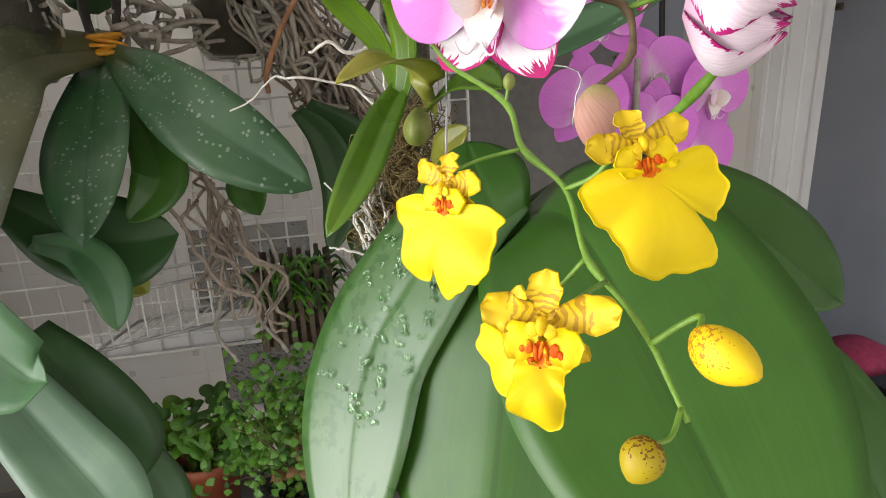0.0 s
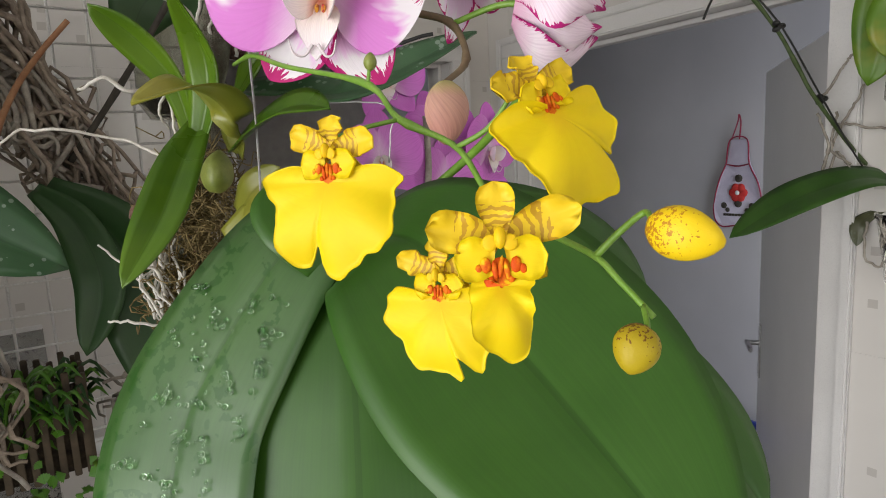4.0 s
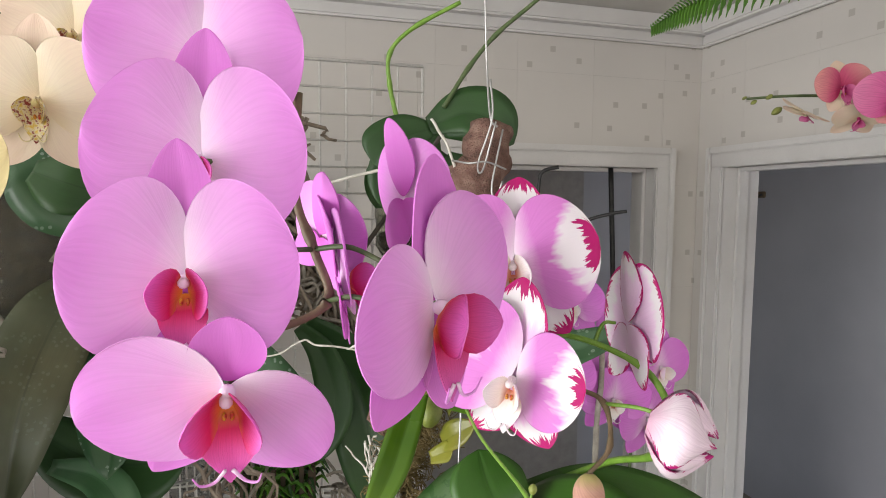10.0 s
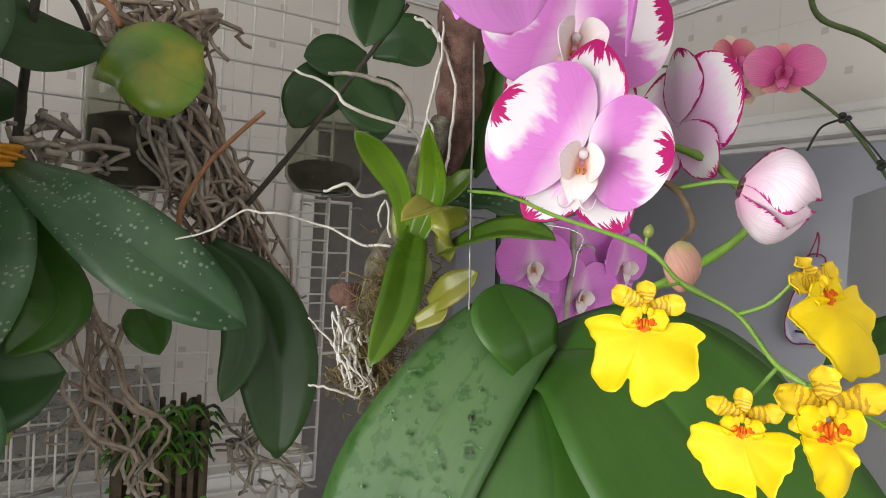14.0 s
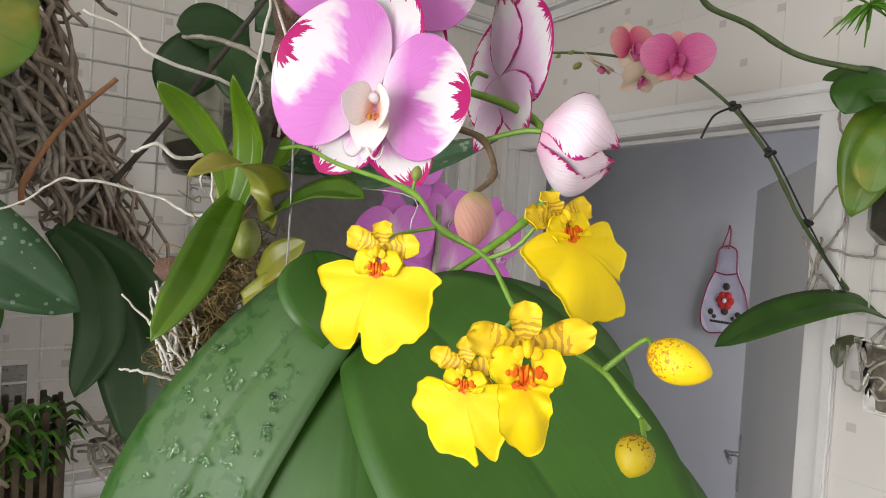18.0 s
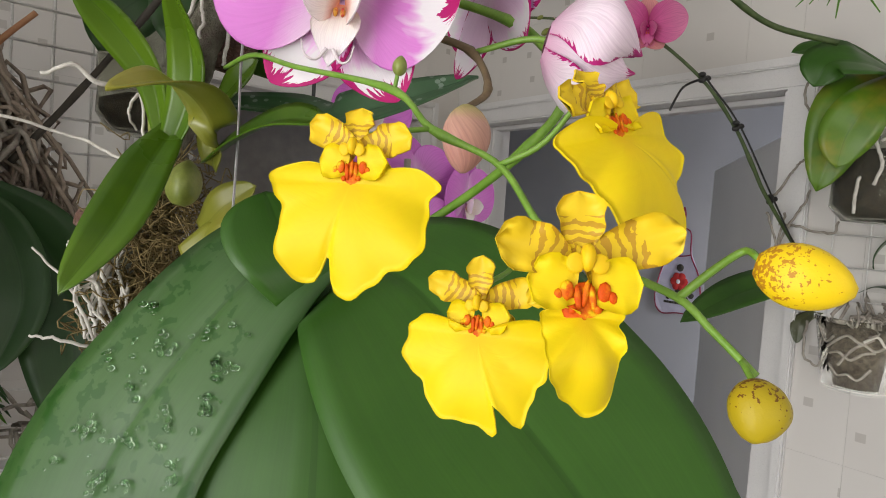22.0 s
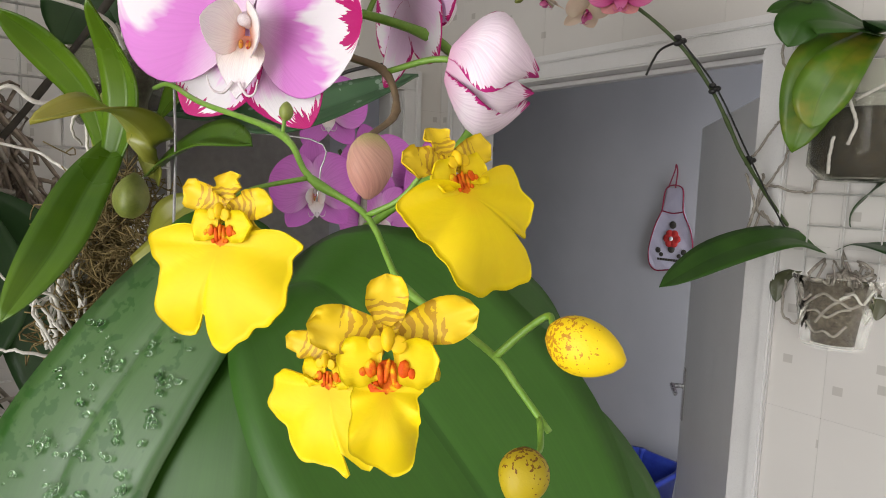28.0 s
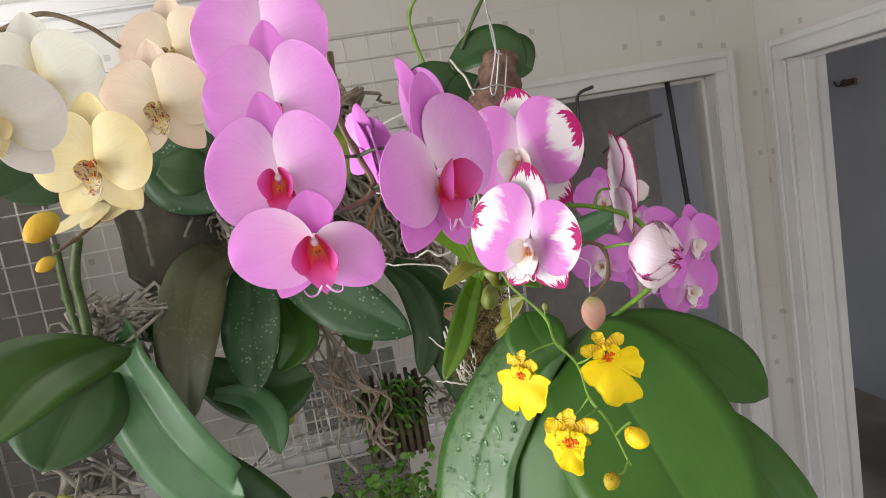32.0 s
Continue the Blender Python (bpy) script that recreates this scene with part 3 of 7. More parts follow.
def moth_orchid_flower(at, normal, span, label, petal_m, sepal_m, lip_m, column_m, roll=0.0, seed=0, group="", lip_size=1.0, lift=22.0, left=(0.0, 1.0, 1.0),
                       right=(0.0, 1.0, 1.0), sweep=16.0, curl=0.14, pw=1.5, dorsal=1.28, lean=2.0, lateral=142.0, lat_len=1.08, gap=0.0, sepal_w=0.8):
    """A moth orchid flower: three sepals behind, two broad petals, a three-lobed lip with tendrils, a column.
    lift: how far the petals rise above the level; left, right: a change of that angle, of the length and of the width for one petal."""
    f = thing("orchid_flower", (0, 0, 0), label, "flower", group)
    f.matrix_world = facing(at, normal, roll)
    s = span / 2
    rg = np.random.default_rng(abs(seed))
    j = lambda a: float(rg.uniform(-a, a))
    round_petal("dorsal_sepal", sepal_m, f, T(0, 0.03 * s, -0.04 * s) @ R("Z", j(4)), length=dorsal * s, width=sepal_w * s, wide=1.05, blunt=0.55, sweep=lean, curl=0.06, bowl=0.3, seed=seed)
    for side in (-1, 1):
        round_petal("lateral_sepal", sepal_m, f, T(side * 0.02 * s, -0.03 * s, -0.06 * s) @ R("Z", -side * (lateral + j(4))), length=lat_len * s, width=0.92 * sepal_w * s, wide=0.95, blunt=0.6, sweep=2, curl=0.05,
                    bowl=0.2, seed=seed + side + 3)
    for side, (turn, k_len, k_wid) in ((-1, left), (1, right)):
        round_petal("petal", petal_m, f, T(side * (0.03 + gap) * s, 0.04 * s, 0.02 * s) @ R("Z", -side * (90 - lift - turn + j(2))), length=1.08 * s * k_len, width=pw * s * k_wid, wide=0.92, blunt=0.44,
                    sweep=sweep, curl=curl, bowl=-0.1, ruffle=0.012, seed=seed + 7 + side)
    L = s * lip_size
    lip = round_petal("lip", lip_m, f, T(0, -0.12 * s, 0.07 * s) @ R("Z", 180) @ R("X", 20), length=0.68 * L, width=0.5 * L, wide=0.74, blunt=0.9, sweep=6, curl=0.2, bowl=0.5, seed=seed, n=12, cols=9)
    for side in (-1, 1):
        round_petal("lip_side_lobe", lip_m, lip, T(side * 0.03 * L, -0.13 * s, 0.07 * s) @ R("Z", -side * 80) @ R("X", 30), length=0.46 * L, width=0.54 * L, wide=0.95, blunt=0.58, sweep=14, curl=-0.35, bowl=0.8,
                    seed=seed + side, n=11, cols=9)
        tube("tendril", [(side * 0.03 * L, -0.12 * s - 0.5 * L, 0.07 * s + 0.2 * L), (side * 0.12 * L, -0.12 * s - 0.62 * L, 0.07 * s + 0.2 * L), (side * 0.22 * L, -0.12 * s - 0.6 * L, 0.07 * s + 0.25 * L),
                         (side * 0.26 * L, -0.12 * s - 0.47 * L, 0.07 * s + 0.3 * L)], [0.018 * L, 0.014 * L, 0.006 * L], column_m, lip, sides=6, n=10)
    bm = bmesh.new()
    for x in (-0.03, 0.03):
        ell(bm, (x * s, -0.2 * s, 0.12 * s), (0.02 * s, 0.04 * s, 0.026 * s))
    part("callus", bm, CALLUS_Y, lip, smooth=True)
    bm = bmesh.new()
    ell(bm, (0, 0.0, 0.09 * s), (0.065 * s, 0.07 * s, 0.1 * s))
    ell(bm, (0, -0.02 * s, 0.17 * s), (0.055 * s, 0.055 * s, 0.055 * s))
    part("column", bm, column_m, f, smooth=True)
    return f


def oncidium_flower(at, normal, width, label, roll=0.0, seed=0, notch=0.0, lip_w=1.0, lip_h=0.7, spoon=0.0, cut=0.36, lift=0.0):
    """A dancing-lady flower: a broad notched skirt, a blotched callus, a column with wings and five banded tepals."""
    f = thing("dancing_lady_flower", (0, 0, 0), label, "flower", "yellow flowers of the spray")
    f.matrix_world = facing(at, normal, roll)
    w = width
    n, m = 15, 91
    rg = np.random.default_rng(abs(seed))
    ph = rg.uniform(0, 6.28, 4)
    top, bot, uvs = [], [], []
    hw, hh, y0 = 0.52 * w * lip_w, w * lip_h, -0.245 * w
    for i in range(n):
        s = i / (n - 1)
        for k in range(m):
            q = 2 * k / (m - 1) - 1
            aq = abs(q)
            a = q * radians(126)
            ca, sa = math.cos(a), math.sin(a)
            rad = 1.0 / ((abs(sa) / hw) ** 2.7 + (abs(ca) / (hh if ca > 0 else 0.34 * w * lip_w)) ** 2.7) ** (1 / 2.7)
            rad *= 1 + 0.06 * math.sin(9 * q + ph[0]) + 0.05 * math.sin(17 * q + ph[2]) + 0.016 * math.sin(47 * q + ph[3])
            rad *= 1 - cut * math.exp(-((q - notch) / 0.035) ** 2)
            rad *= 1 + 0.09 * math.exp(-((aq - 0.73) / 0.045) ** 2)
            if aq > 0.76:
                rad *= 1 - 0.78 * ((aq - 0.76) / 0.24) ** 1.6
            r = 0.01 * w + (rad - 0.01 * w) * s
            x, y = r * sa, y0 - r * ca
            u = x / w
            v = (y0 - y) / w
            z = 0.07 * w + 0.1 * w * math.sin(math.pi * min(1.0, max(0.0, v) / lip_h)) - 0.2 * w * u * u
            z += (0.045 * math.sin(7 * q + ph[1]) * s * s + 0.03 * math.sin(17 * q + ph[2]) * s ** 3) * w
            z += lift * w * max(0.0, v) - spoon * w * (2.6 * u * u + 0.9 * v * v)
            top.append((x, y, z))
            bot.append((x, y, z - 0.0006))
            uvs.append((k / (m - 1), s))
    N = n * m
    Fc = []
    for i in range(n - 1):
        for k in range(m - 1):
            a, b, d, e = i * m + k, i * m + k + 1, (i + 1) * m + k + 1, (i + 1) * m + k
            Fc += [(e, d, b, a), (N + a, N + b, N + d, N + e)]
        for k in (0, m - 1):
            a, b = i * m + k, (i + 1) * m + k
            Fc.append((a, b, N + b, N + a))
    for k in range(m - 1):
        a = (n - 1) * m + k
        Fc.append((a, a + 1, N + a + 1, N + a))
    lip = crisp(mesh_part("lip", raw("lip", top + bot, Fc, uvs + uvs), ONC, f, "", True))
    # the waist with its side lobes
    for side in (-1, 1):
        petal("lip_side_lobe", ONC, lip, T(side * 0.03 * w, -0.12 * w, 0.06 * w) @ R("Z", -side * 84) @ R("X", 14), length=0.2 * w, width=0.23 * w, tip=0.6, root=0.6, cup=0.3, back=0.2, wave=0.1, waves=2.5, seed=seed + side, n=8, cols=7)
    bm = bmesh.new()
    ell(bm, (0, -0.2 * w, 0.055 * w), (0.09 * w, 0.1 * w, 0.018 * w), seg=14, rings=8)
    part("waist", bm, CALLUS, lip, "", True)
    bm = bmesh.new()
    for q, yy, rx, ry in ((-0.075, -0.14, 0.035, 0.05), (0.075, -0.14, 0.035, 0.05), (-0.03, -0.17, 0.018, 0.065), (0.0, -0.15, 0.016, 0.07), (0.03, -0.17, 0.018, 0.065), (-0.11, -0.16, 0.022, 0.03), (0.11, -0.16, 0.022, 0.03),
                         (-0.05, -0.215, 0.02, 0.022), (0.052, -0.21, 0.02, 0.022)):
        ell(bm, (q * w, yy * w, 0.078 * w), (0.85 * rx * w, 0.9 * ry * w, 0.011 * w), R("Z", float(rg.uniform(-12, 12))), seg=8, rings=5)
    part("callus", bm, CALLUS, lip, "warty callus blotched with red-orange", True)
    bm = bmesh.new()
    ell(bm, (0, -0.005 * w, 0.09 * w), (0.034 * w, 0.06 * w, 0.045 * w))
    ell(bm, (-0.05 * w, -0.03 * w, 0.1 * w), (0.04 * w, 0.045 * w, 0.01 * w))
    ell(bm, (0.05 * w, -0.03 * w, 0.1 * w), (0.04 * w, 0.045 * w, 0.01 * w))
    part("column", bm, ONC, f, smooth=True)
    for name, ang, le, wd in (("dorsal_sepal", 0, 0.29, 0.2), ("petal", 74, 0.4, 0.22), ("petal", -74, 0.4, 0.22), ("lateral_sepal", 132, 0.3, 0.12), ("lateral_sepal", -132, 0.3, 0.12)):
        petal(name, BANDED, f, T(0, 0, 0.0) @ R("Z", ang + float(rg.uniform(-9, 9))) @ R("X", -4 + float(rg.uniform(-10, 10))), length=le * w * float(rg.uniform(0.92, 1.08)), width=wd * w, tip=0.66, root=0.28, cup=0.3, back=-0.12 if name == "petal" else 0.15, wave=0.17, waves=2.7, lobes=0.05, seed=seed + ang, n=12, cols=9)
    return f


def bud(name, at, axis, length, width, mat, parent, label="", ribs=0.06, seed=0):
    """A closed bud along its axis, with faint ribs."""
    z = Vector(axis).normalized()
    mt = z.to_track_quat("Z", "Y").to_matrix().to_4x4()
    mt.translation = at
    n, m = 12, 15
    V, U, Fc = [], [], []
    for i in range(n):
        s = i / (n - 1)
        r = math.sin(math.pi * (0.04 + 0.945 * s) ** 0.9) ** 0.6 * width / 2
        for k in range(m):
            a = 6.283 * k / m
            rr = r * (1 + ribs * math.cos(3 * a + seed))
            V.append(tuple(mt @ Vector((rr * math.cos(a), rr * math.sin(a), s * length))))
            U.append((k / m, s))
    for i in range(n - 1):
        for k in range(m):
            k2 = (k + 1) % m
            Fc.append((i * m + k, i * m + k2, (i + 1) * m + k2, (i + 1) * m + k))
    Fc += [tuple(range(m - 1, -1, -1)), tuple(range((n - 1) * m, n * m))]
    return mesh_part(name, raw(name, V, Fc, U), mat, parent, label, True)

# ---------------------------------------------------------------- room
W, N, WEST, SOUTH, TOP = 1.335, 1.64, -1.8, -1.3, 2.5
OPEN2 = (0.611, 1.515)   # the bedroom doorway in the east wall, along y
OPEN1 = (0.42, 1.175)    # the doorway in the north wall, along x
LINTEL = 2.035
REVEAL = 0.12


def wall_with_hole(name, label, boxes, mat):
    bm = bmesh.new()
    for b in boxes:
        box(bm, *b)
    ob = part(name, bm, mat)
    return tagged(ob, label, "wall", kind="structure")


# walls: plaster core set back 8 mm behind the tiles
floor = part("floor", one_box(WEST - 0.3, 4.2, SOUTH - 0.3, 4.2, -0.1, 0.0), FLOOR_TILE)
tagged(floor, "beige glazed floor tiles", "floor", kind="structure")
ceiling = part("ceiling", one_box(WEST - 0.3, 4.2, SOUTH - 0.3, 4.2, TOP, TOP + 0.1), CEILING_PAINT)
tagged(ceiling, "flat ceiling painted off-white", "ceiling", kind="structure")
G = 0.0015
wall_east = wall_with_hole("wall_east", "wall of patterned off-white tiles beside the bedroom doorway", [
    (W + G, W + REVEAL, SOUTH, OPEN2[0] - 0.02, 0, TOP), (W + G, W + REVEAL, OPEN2[1] + 0.02, N + G, 0, TOP),
    (W + G, W + REVEAL, OPEN2[0] - 0.02, OPEN2[1] + 0.02, LINTEL + 0.02, TOP)], GROUT)
wall_north = wall_with_hole("wall_north", "wall of patterned off-white tiles behind the plants", [
    (WEST, OPEN1[0] - 0.02, N + G, N + 0.13, 0, TOP), (OPEN1[1] + 0.02, W + REVEAL, N + G, N + 0.13, 0, TOP),
    (OPEN1[0] - 0.02, OPEN1[1] + 0.02, N + G, N + 0.13, LINTEL + 0.02, TOP)], GROUT)
wall_west = wall_with_hole("wall_west", "grey-beige wall with a window opening", [
    (WEST - 0.13, WEST, SOUTH, -0.95, 0, TOP), (WEST - 0.13, WEST, 1.15, N + 0.13, 0, TOP), (WEST - 0.13, WEST, -0.95, 1.15, 0, 0.46), (WEST - 0.13, WEST, -0.95, 1.15, 2.4, TOP)], PLAIN_WALL)
# unseen wall, its opening is assumed and only admits the fill
wall_south = wall_with_hole("wall_south", "grey-beige wall with a wide window opening", [
    (WEST - 0.13, -1.2, SOUTH - 0.13, SOUTH, 0, TOP), (1.0, W + REVEAL, SOUTH - 0.13, SOUTH, 0, TOP), (-1.2, 1.0, SOUTH - 0.13, SOUTH, 0, 1.0), (-1.2, 1.0, SOUTH - 0.13, SOUTH, 2.3, TOP)], PLAIN_WALL)

# added partition, out of sight: keeps window light off the lower left tiles
bm = bmesh.new()
for b in ((-0.95, -0.83, 0.5, N - 0.002, 0.0, 2.05), (-0.73, -0.65, 0.45, 0.85, 0.0, 2.05), (-0.829, -0.731, 0.78, 0.85, 0.0, 2.05)):
    box(bm, *b, bevel=0.006)
shade_wall = part("shade_wall", bm, PLAIN_WALL)
tagged(shade_wall, "added grey-beige partition that shades the tiled wall", "wall", kind="structure")

# cornice of plain stepped plaster
for nm, bxs in (("trim_north", ((WEST, W, N - 0.045, N, TOP - 0.05, TOP), (WEST, W, N - 0.02, N, TOP - 0.085, TOP - 0.05))),
                ("trim_east", ((W - 0.045, W, SOUTH, N - 0.045, TOP - 0.05, TOP), (W - 0.02, W, SOUTH, N - 0.02, TOP - 0.085, TOP - 0.05)))):
    bm = bmesh.new()
    for b in bxs:
        box(bm, *b, bevel=0.006)
    tagged(part(nm, bm, PAINT_WHITE), "stepped white cornice under the ceiling", "trim", kind="structure")


def tiles_on(wall, axis, at, a0, a1, z0, z1, holes, size=(0.25, 0.33)):
    """Wall tiles, each an object; alike tiles share one mesh. Offcuts at edges and openings are joined."""
    full = bpy.data.meshes.new("tile")
    bm = bmesh.new()
    g = 0.0002
    t = G
    if axis == "y":
        box(bm, g, size[0] - g, 0, t, g, size[1] - g)
    else:
        box(bm, 0, t, g, size[0] - g, g, size[1] - g)
    bm.to_mesh(full)
    bm.free()
    full.materials.append(TILE)
    rest = bmesh.new()
    k = 0
    a = a0
    while a < a1 - 1e-6:
        z = z0
        while z < z1 - 1e-6:
            ae, ze = min(a + size[0], a1), min(z + size[1], z1)
            cut = [(a, ae, z, ze)]
            for h0, h1, hz in holes:
                out = []
                for p0, p1, q0, q1 in cut:
                    if p1 <= h0 or p0 >= h1 or q0 >= hz:
                        out.append((p0, p1, q0, q1))
                        continue
                    if p0 < h0:
                        out.append((p0, h0, q0, q1))
                    if p1 > h1:
                        out.append((h1, p1, q0, q1))
                    if q1 > hz:
                        out.append((max(p0, h0), min(p1, h1), hz, q1))
                cut = out
            whole = len(cut) == 1 and abs(cut[0][1] - cut[0][0] - size[0]) < 1e-6 and abs(cut[0][3] - cut[0][2] - size[1]) < 1e-6
            if whole and z >= 0.6:
                o = new("tile", full)
                o.parent = wall
                o.location = (a, at, z) if axis == "y" else (at, a, z)
            else:
                for p0, p1, q0, q1 in cut:
                    if p1 - p0 < 0.004 or q1 - q0 < 0.004:
                        continue
                    if axis == "y":
                        box(rest, p0 + g, p1 - g, at, at + t, q0 + g, q1 - g)
                    else:
                        box(rest, at, at + t, p0 + g, p1 - g, q0 + g, q1 - g)
            z += size[1]
        a += size[0]
    part("cut_tiles", rest, TILE, wall)


tiles_on(wall_north, "y", N, WEST, W, -0.0, TOP - 0.085, [(OPEN1[0] - 0.02, OPEN1[1] + 0.02, LINTEL + 0.02)])
tiles_on(wall_east, "x", W, SOUTH, N, -0.0, TOP - 0.085, [(OPEN2[0] - 0.02, OPEN2[1] + 0.02, LINTEL + 0.02)])


def door_frame(name, label, axis, at, o0, o1, width=0.062, depth=REVEAL):
    """A painted casing round an opening, and the lining of the reveal."""
    f = thing(name, (0, 0, 0), label, "door frame", kind="structure")

    def b(p0, p1, q0, q1, z0, z1, bev=0.004):
        return one_box(q0, q1, p0, p1, z0, z1, bevel=bev) if axis == "x" else one_box(p0, p1, q0, q1, z0, z1, bevel=bev)
    for nm, p0, p1, z0, z1 in (("casing", o0 - width, o0, 0, LINTEL), ("casing", o1, o1 + width, 0, LINTEL), ("head_casing", o0 - width, o1 + width, LINTEL, LINTEL + width)):
        part(nm, b(p0, p1, at - 0.014, at - 0.0005, z0, z1), PAINT_WHITE, f)
    # raised outer bead
    for p0, p1, z0, z1 in ((o0 - width, o0 - width + 0.02, 0, LINTEL + width), (o1 + width - 0.02, o1 + width, 0, LINTEL + width), (o0 - width + 0.02, o1 + width - 0.02, LINTEL + width - 0.02, LINTEL + width)):
        part("casing_bead", b(p0, p1, at - 0.024, at - 0.0145, z0, z1, 0.003), PAINT_WHITE, f)
    for p0, p1, z0, z1 in ((o0 - 0.019, o0 - 0.001, 0, LINTEL), (o1 + 0.001, o1 + 0.019, 0, LINTEL), (o0 - 0.019, o1 + 0.019, LINTEL + 0.001, LINTEL + 0.019)):
        part("lining", b(p0, p1, at + 0.0005, at + depth + 0.01, z0, z1, 0.002), PAINT_WHITE, f)
    for p0, p1, z0, z1 in ((o0, o0 + 0.012, 0, LINTEL), (o1 - 0.012, o1, 0, LINTEL), (o0 + 0.012, o1 - 0.012, LINTEL - 0.012, LINTEL)):
        part("stop", b(p0, p1, at + 0.045, at + 0.08, z0, z1, 0.002), PAINT_WHITE, f)
    return f


door_frame("door_frame_east", "white painted casing round the open bedroom doorway", "x", W, *OPEN2)
door_frame("door_frame_north", "white painted casing round a second doorway", "y", N, *OPEN1)

# bedroom behind the east doorway
ROOM = W + REVEAL + 0.02
# last four boxes: unseen south wall and opening, set close to shape bedroom_light
for k, bx in enumerate(((3.0, 3.1, -0.3, 3.5, 0, TOP), (ROOM, 3.1, 3.5, 3.6, 0, TOP), (ROOM, 3.0, -0.3, -0.2, 0, 0.8), (ROOM, 3.0, -0.3, -0.2, 2.1, TOP), (ROOM, 1.7, -0.3, -0.2, 0.8, 2.1), (2.9, 3.0, -0.3, -0.2, 0.8, 2.1))):
    tagged(part("wall_bedroom_%d" % (k + 1), one_box(*bx), ROOM_PAINT), "pale grey-blue bedroom wall", "wall", kind="structure")
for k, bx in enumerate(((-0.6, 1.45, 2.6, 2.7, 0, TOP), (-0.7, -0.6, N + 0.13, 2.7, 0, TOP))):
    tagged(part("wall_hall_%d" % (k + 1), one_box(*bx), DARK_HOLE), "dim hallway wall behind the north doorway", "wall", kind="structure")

# bedroom door leaf standing open, hinged on the near jamb


def door_leaf(a, b, z1, label):
    a, b = Vector(a), Vector(b)
    d = (b - a)
    L = d.length
    ob = thing("door_1", (a.x, a.y, 0), label, "door", kind="structure")
    ob.rotation_euler = (0, 0, math.atan2(d.y, d.x))
    part("leaf", one_box(0, L, -0.018, 0.018, 0.01, z1, bevel=0.003), DOOR_PAINT, ob)
    plate = part("handle_plate", one_box(L - 0.06, L - 0.03, 0.0185, 0.024, 0.9, 1.1, bevel=0.003), CHROME, ob, "brushed metal plate")
    bm = bmesh.new()
    bmesh.ops.create_cone(bm, segments=12, radius1=0.009, radius2=0.009, depth=0.045, cap_ends=True, matrix=T(L - 0.045, 0.045, 1.03) @ R("X", 90))
    box(bm, L - 0.15, L - 0.036, 0.055, 0.07, 1.022, 1.04, bevel=0.005)
    part("lever", bm, CHROME, plate)
    return ob


door_leaf((1.480, 0.645), (2.165, 1.146), 1.97, "pale painted door leaf standing open with a metal lever")


def wet_leaf():
    """The broad leaf green, with darker wet patches that shine."""
    m = leaf_material("wet_leaf_green", (0.038, 0.102, 0.022), (0.055, 0.13, 0.03), 0.34)
    nt = m.node_tree
    b = nt.nodes["Principled BSDF"]
    base = b.inputs["Base Color"].links[0].from_socket
    wet = calc(nt, "MULTIPLY", calc(nt, "GREATER_THAN", noise_tex(nt, 130, 3), 0.55), calc(nt, "GREATER_THAN", noise_tex(nt, 28, 2), 0.52))
    nt.links.new(mixc(nt, calc(nt, "MULTIPLY", wet, 0.8), base, (0.016, 0.078, 0.006)), b.inputs["Base Color"])
    return m


GREEN_WET = wet_leaf()
WATER, _wn, _wb = material("water_drop", (0.6, 0.8, 0.55), 0.08)
_wb.inputs["Transmission Weight"].default_value = 1.0
_wb.inputs["IOR"].default_value = 1.33


# ---------------------------------------------------------------- broad-leaved orchid under the flowers
HEART = (0.192, 0.405, 1.676)
broad = thing("moth_orchid", HEART, "moth orchid with very broad hanging green leaves", "orchid plant")


def hang(ob, parent):
    """Parents a mesh built in room space."""
    ob.parent = parent
    ob.matrix_parent_inverse = parent.matrix_world.inverted()
    return ob


def world_thing(name, at, label, category, group="", kind=""):
    t = thing(name, at, label, category, group, kind)
    t.matrix_world = Matrix.Translation(at)
    return t


